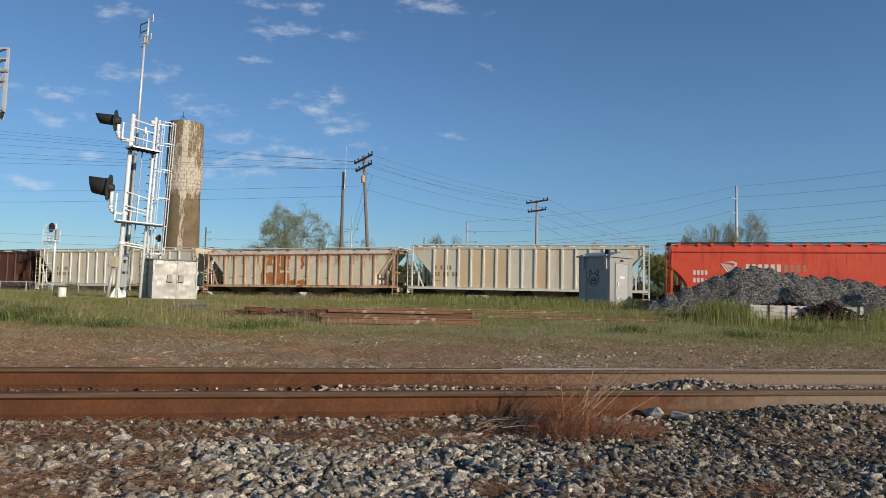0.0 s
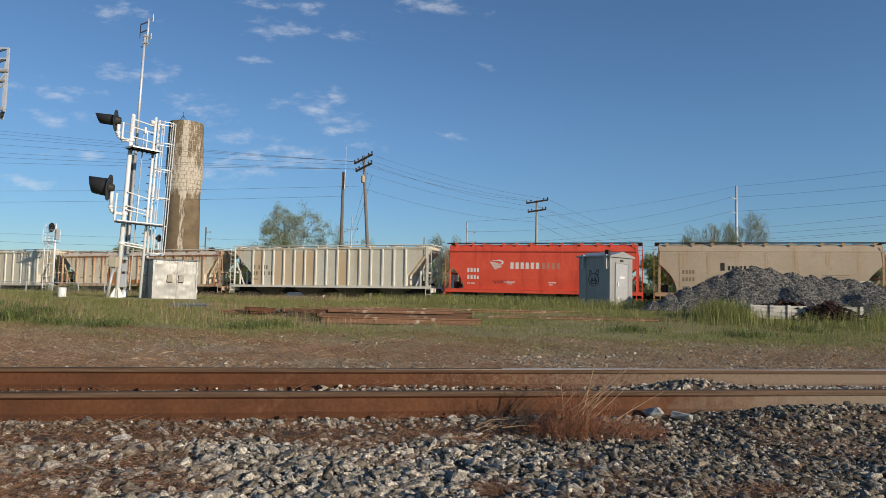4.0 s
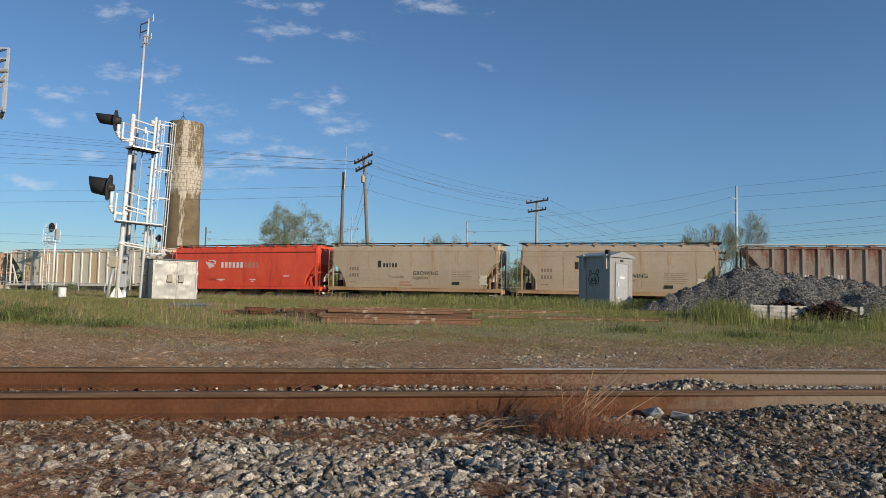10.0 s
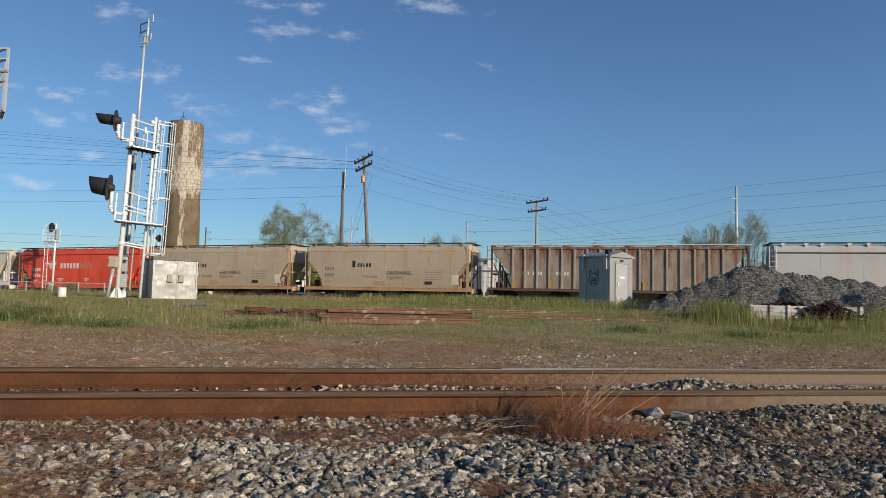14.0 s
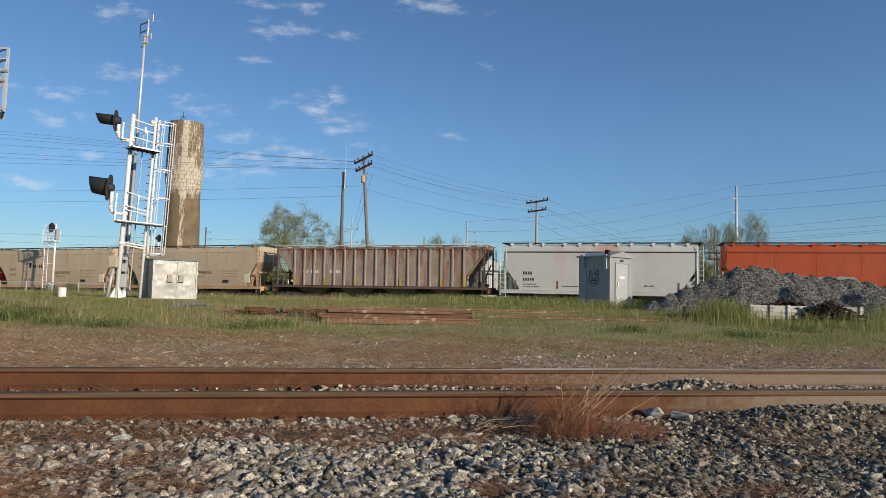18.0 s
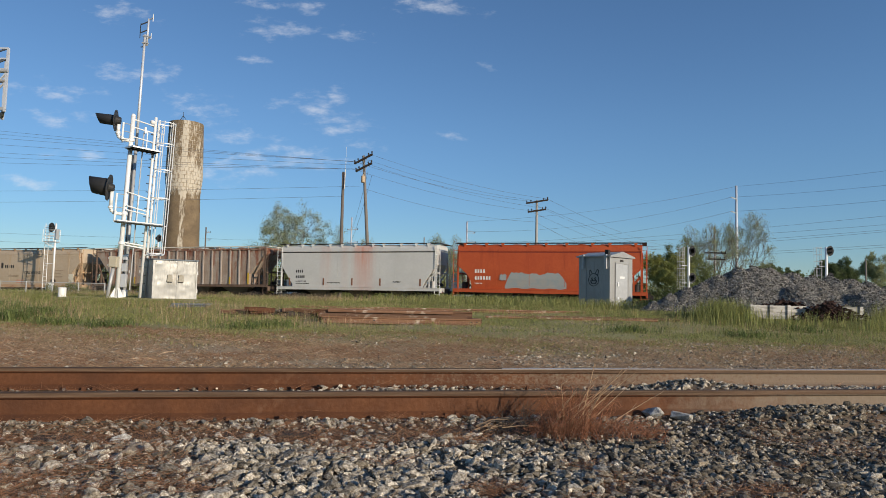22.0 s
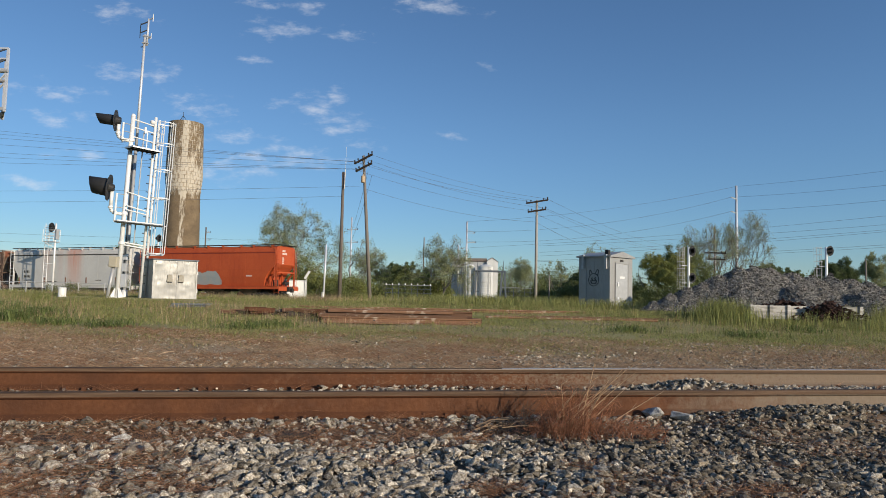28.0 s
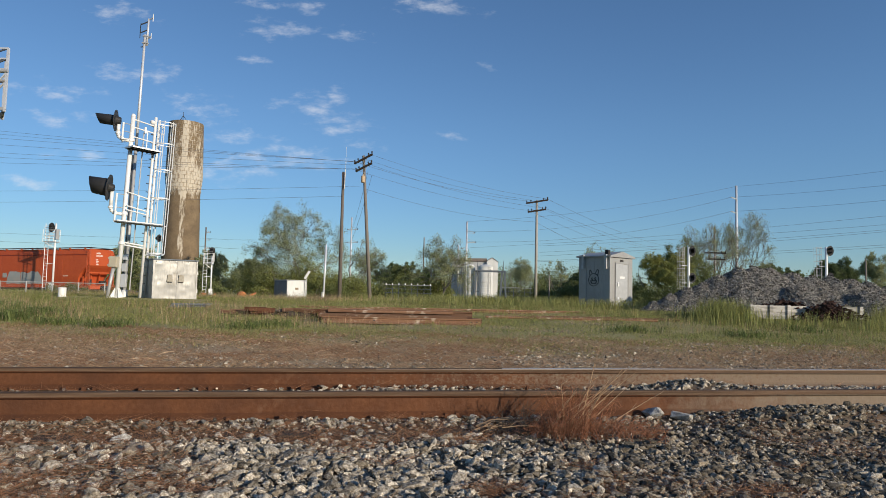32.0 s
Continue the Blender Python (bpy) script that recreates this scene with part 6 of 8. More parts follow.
utility_pole(-14.75, 105.0, 12.7, "distant grey pole with short arms", 0.0, 0.16, (), "steel_pole", ((1.9, 1.0), (2.0, -0.6), (4.0, 1.0), (4.1, -0.6)))
utility_pole(-12.17, 67.5, 5.7, "short pale grey pole with a white foot", 1.5, 0.12, (), "steel_pole")
solo("pole_guard", Geo().tube((-12.2, 67.35, 0.0), (-12.19, 67.35, 0.75), 0.17, 0.15, 10), M["white"], "white cable guard at the foot of a pole", "cable guard")
utility_pole(-39.9, 110.0, 11.1, "distant timber pole with stub arms", 0.0, 0.16, (), "pole_weathered", ((0.9, 0.8), (2.2, 0.8), (3.6, 0.8)))
utility_pole(39.4, 95.0, 11.5, "timber pole with low crossarms", 0.0, 0.16, ((3.9, 1.6, 0), (4.8, 1.4, 0)))
utility_pole(38.7, 60.0, 4.95, "short dark timber pole", 0.0, 0.1)
utility_pole(11.4, 70.0, 3.1, "grey weathered timber stub pole", 0.0, 0.10)
for z in (18.1, 15.7):
    solo("line_insulator", Geo().bar((49.3, 109.7, z - 0.35), (48.3, 109.7, z), 0.12, 0.14), M["galv"], "pale post insulator arm on a steel pole", "insulator", "line insulators")


def wire(a, b, sag, r=0.018):
    a, b = Vector(a), Vector(b)
    n = 18
    pts = [a.lerp(b, k / n) - Vector((0, 0, sag * 4 * (k / n) * (1 - k / n))) for k in range(n + 1)]
    solo("overhead_wire", Geo().pipe(pts, r, 4), M["wire"], "thin overhead line wire between poles", "wire", "overhead wires")


for a, b, s in (
        ((-78, 62, 18.6), (-8.54, 61.8, 13.2), 0.4), ((-78, 62, 17.3), (-8.2, 61.8, 13.25), 0.5), ((-78, 62, 15.0), (-8.3, 61.8, 12.5), 0.4),
        ((-78, 62, 13.0), (-8.0, 61.8, 12.55), 0.4), ((-78, 62, 18.0), (-8.4, 61.8, 13.22), 0.45), ((-78, 62, 16.4), (-8.3, 61.8, 12.9), 0.5), ((-78, 62, 14.2), (-8.1, 61.8, 12.5), 0.45), ((-78, 62, 9.4), (-8.0, 61.8, 10.9), 0.5), ((-78, 62, 8.0), (-9.6, 61.8, 9.9), 0.4),
        ((-8.5, 61.8, 13.2), (9.5, 74.8, 11.7), 0.5), ((-7.6, 61.8, 13.5), (10.2, 74.8, 11.8), 0.5), ((-6.9, 61.8, 13.9), (11.8, 74.8, 12.0), 0.5),
        ((-8.3, 61.8, 12.4), (9.8, 74.8, 10.6), 0.5), ((-6.9, 61.8, 12.9), (11.6, 74.8, 10.9), 0.5), ((-7.4, 61.8, 10.6), (10.6, 74.8, 9.3), 0.6),
        ((9.5, 74.8, 11.7), (52, 160, 12.6), 0.9), ((11.8, 74.8, 12.0), (56, 160, 13.4), 0.9), ((9.8, 74.8, 10.6), (51, 160, 11.4), 0.9), ((11.6, 74.8, 10.9), (58, 160, 12.0), 0.9),
        ((10.7, 74.8, 9.2), (38, 140, 10.0), 0.8), ((4, 109.8, 11.3), (48.3, 109.7, 18.1), 1.6), ((4, 109.8, 9.6), (48.3, 109.7, 15.7), 1.6), ((4.5, 109.8, 8.6), (65.05, 90, 13.43), 0.5), ((4, 109.8, 13.0), (49.3, 109.9, 20.0), 1.0), ((49.3, 109.9, 20.0), (65.2, 90, 19.83), 0.2),
        ((48.3, 109.7, 18.1), (65.16, 90, 17.69), 0.2), ((48.3, 109.7, 15.7), (65.1, 90, 15.57), 0.2), ((15.7, 110, 9.14), (65.02, 90, 12.12), 0.3), ((15.75, 110, 8.07), (65, 90, 11.43), 0.3), ((15.76, 110, 7.44), (65, 90, 11.18), 0.3), ((15.77, 110, 6.71), (64.95, 90, 9.27), 0.3), ((15.77, 110, 6.5), (64.94, 90, 8.91), 0.3),
        ((-39.9, 110, 9.2), (-14.75, 105, 10.6), 0.8), ((-39.9, 110, 7.8), (-14.75, 105, 8.8), 0.8), ((-110, 110, 11.0), (-39.9, 110, 9.2), 0.8), ((-110, 110, 9.6), (-39.9, 110, 7.8), 0.8),
        ((-7.3, 61.8, 12.3), (-14.7, 105, 10.8), 0.5), ((-6.9, 61.8, 12.0), (-14.7, 105, 9.0), 0.5)):
    wire(a, b, s, 0.0145 if max(a[1], b[1]) > 90 else 0.0105)


# ---------- buildings and fittings beyond the far track ----------
def far_cabinet():
    c = thing("equipment_cabinet", "white metal cabinet in long grass, its body coloured as in shade", "cabinet", pose(-14.35, 60.8, float(ground_z(-14.4, 61.3)), 0, 0, 42))
    # body darker than the door: its shade is put into the colour
    part("body", Geo().box(0, 2.0, 0, 2.4, 0, 2.15), M["grey_sheet"], c, "steel body, its shade put into dull grey", bevel=0.02)
    part("lid", Geo().box(-0.06, 2.06, -0.06, 2.46, 2.15, 2.22), M["galv"], c)
    part("door", Geo().box(0.03, 1.97, -0.03, -0.004, 0.05, 2.12), M["far_white"], c, "pale dented door")
    part("door_handle", Geo().box(0.62, 0.68, -0.07, -0.032, 1.0, 1.2), M["galv"], c)
    part("notice", Geo().box(0.85, 1.2, -0.04, -0.032, 1.3, 1.5), M["mark_tan"], c)
    s = thing("solar_panel", "small tilted panel on a post above a cabinet", "solar panel", pose(-12.75, 61.8, float(ground_z(-12.75, 61.8))))
    part("post", Geo().tube((0, 0, 0), (0, 0, 2.6), 0.04, n=8), M["galv"], s)
    part("panel", Geo().box(-0.42, 0.42, -0.03, 0.03, -0.11, 0.11, pose(0.05, -0.05, 2.7, 0, -58, 0)), M["white"], s)


far_cabinet()


def grain_building():
    b = thing("storage_building", "brown-roofed storage building with a white gable end", "building", pose(4.4, 131.0, 0.1))
    # the wall's shade is put into its colour as grey
    part("wall", Geo().box(-2.6, 4.4, 0.3, 6, 0, 7.2), M["galv"], b, "sheet wall greyed to stand for its shade")
    g = Geo().prism([(4.4, 0), (6.6, 0), (6.6, 7.2), (5.4, 7.95), (4.4, 7.3)], -0.3, 6)
    part("gable", g, M["far_white"], b, "white gable end")
    r = Geo().prism([(-3.0, 7.2), (4.4, 7.25), (4.4, 7.9), (-3.0, 7.8)], 0.1, 6.2)
    part("roof", r, M["roof_sheet"], b, "brown sheet roof")
    r = Geo().prism([(4.3, 7.36), (5.4, 8.0), (6.72, 7.14), (6.78, 7.2), (5.4, 8.12), (4.26, 7.42)], -0.4, 6.1)
    part("gable_roof", r, M["roof_sheet"], b)
    for x, w in ((0.9, 0.7), (2.3, 0.7)):
        part("window", Geo().box(x, x + w, 0.2, 0.29, 4.6, 5.4), M["under"], b)
    for k, (x, r0, h) in enumerate(((8.3, 1.52, 6.05), (5.5, 0.85, 6.1))):
        t = thing("storage_tank", "white ribbed cylindrical storage tank", "tank", pose(x, 127.5 + k * 1.2, 0.1), group="storage tanks")
        part("shell", Geo().lathe([(r0, 0), (r0, h)], 28), M["far_white"], t, smooth=True)
        part("dome", Geo().lathe([(r0 + 0.04, h), (r0 * 0.6, h + 0.35), (0, h + 0.5)], 28), M["far_white"], t, smooth=True)
        for q in range(1, 6):
            part("band", Geo().lathe([(r0 + 0.005, h * q / 6 - 0.04), (r0 + 0.04, h * q / 6), (r0 + 0.005, h * q / 6 + 0.04)], 28), M["far_white"], t)
        lad = Geo()
        lattice_ladder(lad, r0 * 0.5, -r0 - 0.05, 0.2, h, 0.4, 0.03, 0.4)
        part("ladder", lad, M["galv"], t)


grain_building()


def substation_frame(x0, x1, y, top, label):
    f = thing("substation_frame", label, "steel frame", group="substation frames")
    for x in (x0, x1):
        for q in (-0.35, 0.35):
            part("leg", Geo().bar((x + q, y, 0), (x + q * 0.4, y, top), 0.2, 0.2), M["blue_galv"], f)
        part("spike", Geo().tube((x, y, top), (x, y, top + 1.2), 0.05, 0.02, 6), M["blue_galv"], f)
        for z in (1.2, 2.6):
            part("brace", Geo().bar((x - 0.3, y, z), (x + 0.3, y, z), 0.08, 0.08), M["blue_galv"], f)
    part("beam", Geo().bar((x0 - 0.3, y, top), (x1 + 0.3, y, top), 0.2, 0.22), M["blue_galv"], f)


substation_frame(3.95, 6.85, 74.0, 3.5, "grey steel substation portal frame with lightning spikes")
substation_frame(-1.6, 3.2, 104.0, 5.0, "grey steel substation portal frame behind young trees")


def pipe_rack():
    f = thing("pipe_rack", "row of pale pipes and insulators on posts in a switchyard", "pipe rack")
    for k in range(8):
        x = -6.3 + k * 0.71
        part("post", Geo().tube((x, 74, 0), (x, 74, 1.75), 0.03, n=6), M["blue_galv"], f)
        part("insulator", Geo().lathe([(0.05, 1.75), (0.08, 1.8), (0.04, 1.85), (0.07, 1.9), (0.0, 1.95)], 8, o=(x, 74, 0)), M["white"], f)
    for z in (0.85, 1.3, 1.74):
        part("pipe", Geo().tube((-6.45, 74, z), (-1.2, 74, z), 0.03, n=6), M["galv" if z > 1.5 else "blue_galv"], f)
    g = thing("breaker_rack", "low pale switchgear frame in a switchyard", "switchgear")
    for k in range(6):
        x = 6.8 + k * 0.62
        part("post", Geo().tube((x, 74, 0), (x, 74, 2.25 if k % 2 else 1.7), 0.03, n=6), M["blue_galv"], g)
    for z in (0.8, 1.25, 1.7):
        part("pipe", Geo().tube((6.65, 74, z), (10.1, 74, z), 0.028, n=6), M["galv" if z > 1.5 else "blue_galv"], g)


pipe_rack()


def rusty_valve(x, y, s, label):
    v = thing("scrap_iron", label, "scrap iron", pose(x, y, float(ground_z(x, y)), 0, 0, 20), group="scrap iron beyond the track")
    part("cone", Geo().lathe([(0.55 * s, 0), (0.5 * s, 0.15 * s), (0.2 * s, 0.7 * s), (0.0, 0.75 * s)], 10), M["rust_patch"], v)
    part("plate", Geo().box(-0.75 * s, 0.75 * s, -0.5 * s, 0.5 * s, 0, 0.12 * s), M["rust"], v, bevel=0.01)
    part("lug", Geo().bar((0.3 * s, 0, 0.4 * s), (0.85 * s, 0.1, 0.65 * s), 0.12 * s, 0.12 * s), M["rust_patch"], v)


rusty_valve(-18.4, 60.5, 1.5, "orange rusted cast iron scrap in long grass")
rusty_valve(-22.3, 61.5, 1.3, "dark rusted iron scrap beside a signal")


# ---------- heaps and stacks before the far track ----------
def rail_stack(name, label, x, y, z, rot, lengths, rows):
    st = thing(name, label, "rails", pose(x, y, z, 0, 0, rot), group="stacks of old rail")
    for k, (row, col, l, dx, tilt) in enumerate(rows):
        r = part("old_rail", rail_geo(l, 0.17), M["old_rail"], st, at=pose(dx, col * 0.15, row * 0.175 + 0.02, tilt, 0, 0))
        if col == 0:
            for q in (-l / 2 + 0.08, -l / 2 + 0.22, l / 2 - 0.1, l / 2 - 0.25, -l / 2 + 1.3):
                part("bolt_hole", Geo().tube((q, -0.0135, 0.08), (q, -0.009, 0.08), 0.018, n=8), M["black"], r)
    return st


rail_stack("rail_stack", "stack of rusty old rails lying in grass", -1.1, 16.7, 0.16, 1.5, 4,
           [(0, 0, 4.0, 0.1, 0), (0, 1, 4.1, 0.0, 0), (0, 2, 3.9, 0.2, 0), (0, 3, 4.0, 0.1, 0), (0.95, 0.9, 3.75, -0.12, 86), (1, 2.0, 3.9, -0.05, 0), (1, 3.1, 3.6, 0.1, 84), (1.7, 2.6, 3.2, -0.2, 92)])
rail_stack("rail_stack", "rusty rails with joint bars lying in grass", -4.0, 18.6, 0.215, 0.5, 3,
           [(0, 0, 3.9, 0.0, 8), (0, 1.3, 4.1, 0.25, 80), (0, 2.4, 3.6, 0.1, 0), (0, 3.6, 3.4, 0.6, 84)])
rail_stack("rail_stack", "long rusty rails lying behind in the grass", -0.3, 21.4, 0.29, 3, 3,
           [(0, 0, 9.0, 0.0, 84), (0, 1.2, 9.4, 0.4, 0), (0, 2.2, 9.0, 0.2, 82)])
rail_stack("rail_stack", "rusty rails half sunk in grass", 4.0, 19.3, 0.15, -1.5, 2,
           [(0, 0, 5.0, -0.2, 0), (0, 1.6, 5.6, 0.5, 84), (0, 3, 5.8, 0.2, 0), (0, 4.6, 5.0, -0.5, 88), (0, 6.5, 6.2, 0.7, 0), (0.75, 3.6, 4.2, 0.8, 86)])


def joint_bar_heap():
    h = thing("joint_bars", "heap of rusty joint bars on old rails", "joint bars", pose(-5.9, 18.3, 0.26))
    rnd = random.Random(3)
    for k in range(20):
        part("joint_bar", Geo().box(-0.32, 0.32, -0.02, 0.02, -0.05, 0.05), M[("rust", "old_rail", "rust", "wheel")[k % 4]], h, at=pose(rnd.uniform(0, 3.2), rnd.uniform(-0.25, 0.25), rnd.uniform(0.0, 0.18), rnd.uniform(-30, 30), rnd.uniform(-6, 6), rnd.uniform(-12, 12)))


joint_bar_heap()
gr = thing("steel_grating", "flat stack of grey steel gratings on grass", "grating", pose(-8.0, 21.0, 0.31))
for k in range(3):
    g = Geo()
    for q in range(8):
        g.box(-0.5, 0.5, -0.5 + q * 0.14, -0.48 + q * 0.14, k * 0.06, k * 0.06 + 0.045)
    for q in (-0.5, 0.0, 0.48):
        g.box(q, q + 0.02, -0.5, 0.5, k * 0.06, k * 0.06 + 0.045)
    part("panel", g, M["grey_sheet"], gr, at=pose(0.03 * k, 0, 0, 0, 0, 2 * k))


def timber_crate():
    c = thing("timber_crate", "low whitened timber crate heaped with burnt rusty scrap", "crate", pose(11.5, 21.4, float(ground_z(11.5, 21.4)) + 0.06, 0, 0, 11))
    for x in (-2.03, 2.03):
        for k in range(2):
            part("plank", Geo().box(x - 0.03, x + 0.03, -0.45, 0.45, k * 0.215, k * 0.215 + 0.207), M["plank"], c)
    for y in (-0.45, 0.45):
        for k in range(2):
            for x0, x1 in ((-2.0, -0.68), (-0.66, 0.66), (0.68, 2.0)):
                part("plank", Geo().box(x0, x1, y - 0.03, y + 0.03, k * 0.215, k * 0.215 + 0.207), M["plank"], c)
    for x in (-1.98, -1.3, -0.67, 0.67, 1.98):
        part("post", Geo().box(x - 0.06, x + 0.06, -0.54, -0.485, 0, 0.44), M["plank"], c)
    rnd = random.Random(9)
    for px, py, pz, count, sx, sz, text in ((12.15, 20.65, 0.3, 460, 1.3, 1.1, "tangled heap of burnt rusty scrap against a crate"), (11.1, 21.35, 0.54, 320, 1.7, 0.75, "dark rusty scrap heaped in a crate")):
        s = thing("scrap_heap", text, "scrap", pose(px, py, pz))
        g = Geo()
        for k in range(count):
            a, r = rnd.uniform(0, 6.28), abs(rnd.gauss(0, 0.42))
            x, y = r * math.cos(a) * sx, r * math.sin(a) * 0.5
            z = max(0.0, 0.55 - r * 0.4) * rnd.uniform(0.3, 1.15) * sz
            p = Vector((x, y, z))
            d = Vector((rnd.uniform(-1, 1), rnd.uniform(-1, 1), rnd.uniform(-0.5, 0.6))) * rnd.uniform(0.05, 0.16)
            g.bar(p - d, p + d, rnd.uniform(0.015, 0.09), rnd.uniform(0.015, 0.05))
        tagged(part("scrap_piece", g, M["junk"], s), kind="stuff")


timber_crate()


# ---------- loose stones ----------
def stone_shapes(n, level, seed):
    """Angular stone shapes of unit size."""
    rnd = np.random.RandomState(seed)
    out = []
    for _ in range(n):
        bm = bmesh.new()
        for _ in range(10 + 8 * (level - 1)):
            d = rnd.normal(size=3)
            d /= np.linalg.norm(d)
            bm.verts.new(d * rnd.uniform(0.78, 1.0) * np.array((1.26, 0.96, 0.66)))
        bmesh.ops.convex_hull(bm, input=bm.verts[:])
        bm.verts.index_update()
        loose = [q for q in bm.verts if not q.link_faces]
        for q in loose:
            bm.verts.remove(q)
        bmesh.ops.triangulate(bm, faces=bm.faces[:])
        bm.verts.index_update()
        out.append((np.array([p.co[:] for p in bm.verts]), np.array([[q.index for q in p.verts] for p in bm.faces])))
        bm.free()
    return out


def scatter(name, pts, sizes, shapes, material, rnd, flat=0.7):
    """Joins many turned and scaled copies of the shapes into one mesh."""
    V, F, base = [], [], 0
    for i, (p, s) in enumerate(zip(pts, sizes)):
        v, f = shapes[i % len(shapes)]
        q = rnd.normal(size=4)
        q /= np.linalg.norm(q)
        w, x, y, z = q
        R = np.array([[1 - 2 * (y * y + z * z), 2 * (x * y - z * w), 2 * (x * z + y * w)], [2 * (x * y + z * w), 1 - 2 * (x * x + z * z), 2 * (y * z - x * w)], [2 * (x * z - y * w), 2 * (y * z + x * w), 1 - 2 * (x * x + y * y)]])
        u = (v @ R.T) * s
        u[:, 2] *= flat
        V.append(u + p)
        F.append(f + base)
        base += len(v)
    return fast_mesh(name, np.concatenate(V), np.concatenate(F), material)


HOLLOWS = ((-0.4, 3.12, 0.2), (0.76, 3.1, 0.24), (0.3, 3.5, 0.14), (1.75, 3.5, 0.2), (-1.3, 3.3, 0.2))   # soil showing among the stones


def hollow(x, y):
    return max(math.exp(-((x - cx) / r) ** 2 - ((y - cy) / r / 0.7) ** 2) for cx, cy, r in HOLLOWS)


def build_ballast():
    rnd = np.random.RandomState(11)
    fine, coarse = stone_shapes(14, 2, 1), stone_shapes(14, 1, 2)

    def field(n, y0, y1, half, keep):
        P = []
        while len(P) < n:
            y = rnd.uniform(y0, y1)
            x = rnd.uniform(-1, 1) * (0.72 * y + half)
            if keep(x, y, float(near_off(x, y))):
                P.append((x, y))
        P = np.array(P)
        return np.column_stack([P, ground_z(P[:, 0], P[:, 1])])
    bed = thing("ballast", "loose grey and buff ballast stones round the track", "ballast", kind="structure")
    front = field(13000, 2.5, 5.6, 0.3, lambda x, y, o: o < -0.10)
    size = np.clip(rnd.lognormal(math.log(0.0125), 0.4, len(front)), 0.006, 0.03)
    front[:, 2] += size * 0.25 + rnd.uniform(0, 0.012, len(front))
    tagged(part("small_stones", scatter("small_stones", front, size, coarse, M["stone"], rnd), None, bed), kind="stuff")
    # coarse stones; litter lies between them in the strip along the rail and in a few hollows
    big = field(11000, 2.5, 5.6, 0.25, lambda x, y, o: o < -0.13 and rnd.rand() < 1 - 0.35 * float(x < -1.5) - 0.62 * math.exp(-((o + 0.45) / 0.16) ** 2) * (x < 1.3) - 0.45 * float(x < 1.0 and wave(x * 1.6, y * 2.2, 15) > 0.3) - 0.8 * hollow(x, y))
    size = np.clip(rnd.lognormal(math.log(0.0255), 0.33, len(big)), 0.014, 0.064)
    size *= 1 - 0.2 * sm(big[:, 0], 0.6, 2.0)
    big[:, 2] += size * 0.25 + rnd.uniform(0, 0.012, len(big))
    lot = rnd.rand(len(big)) < 0.10 + 0.75 * sm(big[:, 0], 0.1, 1.5) + 0.4 * (1 - sm(big[:, 0], -2.6, -1.2))
    lot[:300] = True
    for dark, paint in ((False, "stone"), (True, "stone_dark")):
        pick = (lot == dark) & (np.arange(len(big)) >= 300)
        tagged(part("stones", scatter("stones", big[pick], size[pick], fine, M[paint], rnd, 0.62), None, bed), kind="stuff")
    meshes = [fast_mesh("stone", v, f, M["stone_piece"]) for v, f in fine]
    pale = [fast_mesh("stone", v, f, M["pale_stone"]) for v, f in fine[:6]]
    for k in range(300):
        s = float(size[k])
        ob = part("stone", meshes[k % 14], None, bed, at=Matrix.Translation(big[k]) @ Euler(rnd.uniform(0, 6.28, 3)).to_matrix().to_4x4())
        ob.scale = (s, s, s * 0.7)
    for x, y, s in ((1.72, 5.36, 0.085), (1.92, 5.3, 0.075), (-2.05, 4.3, 0.055)):
        ob = part("stone", pale[int(s * 200) % 6], None, bed, "pale large stone", at=pose(x, y, float(ground_z(x, y)) + s * 0.5, 12, 6, x * 70))
        ob.scale = (s * 1.2, s, s)
    # the rest of the bed on either side and behind
    P = []
    while len(P) < 8000:
        x, y = rnd.uniform(-11, 13), rnd.uniform(-1.0, 8.0)
        if float(near_off(x, y)) < -0.1 and abs(x) > 0.72 * y + 0.2 or y < 2.5:
            P.append((x, y))
    P = np.array(P)
    rest = np.column_stack([P, ground_z(P[:, 0], P[:, 1])])
    size = np.clip(rnd.lognormal(math.log(0.03), 0.35, len(P)), 0.015, 0.06)
    rest[:, 2] += size * 0.3
    tagged(part("small_stones", scatter("small_stones", rest, size, coarse, M["stone"], rnd), None, bed), kind="stuff")
    # between the rails: sparse, but heaped on the right
    mid = field(4000, 4.5, 9.5, 0.3, lambda x, y, o: 0.1 < o < GAUGE - 0.1 and rnd.rand() < 0.18 + 0.95 * (x > 1.6) + 0.9 * math.exp(-((x + 0.4) / 1.1) ** 2))
    size = np.clip(rnd.lognormal(math.log(0.026), 0.3, len(mid)), 0.014, 0.05)
    mid[:, 2] += size * 0.3 + rnd.uniform(0, 0.02, len(mid)) + 0.03 * np.exp(-((mid[:, 0] + 0.4) / 1.2) ** 2)
    tagged(part("small_stones", scatter("small_stones", mid, size, coarse, M["stone"], rnd), None, bed), kind="stuff")
    P = np.column_stack([rnd.normal(0.5, 2.6, 1500), rnd.normal(16.0, 0.8, 1500)])
    P = np.concatenate([P, np.column_stack([rnd.normal(4.2, 1.1, 700), rnd.normal(18.2, 0.6, 700)])])
    rest = np.column_stack([P, ground_z(P[:, 0], P[:, 1])])
    tagged(part("small_stones", scatter("small_stones", rest, np.clip(rnd.lognormal(math.log(0.022), 0.4, len(P)), 0.01, 0.05), coarse, M["stone_dark"], rnd), None, bed), kind="stuff")
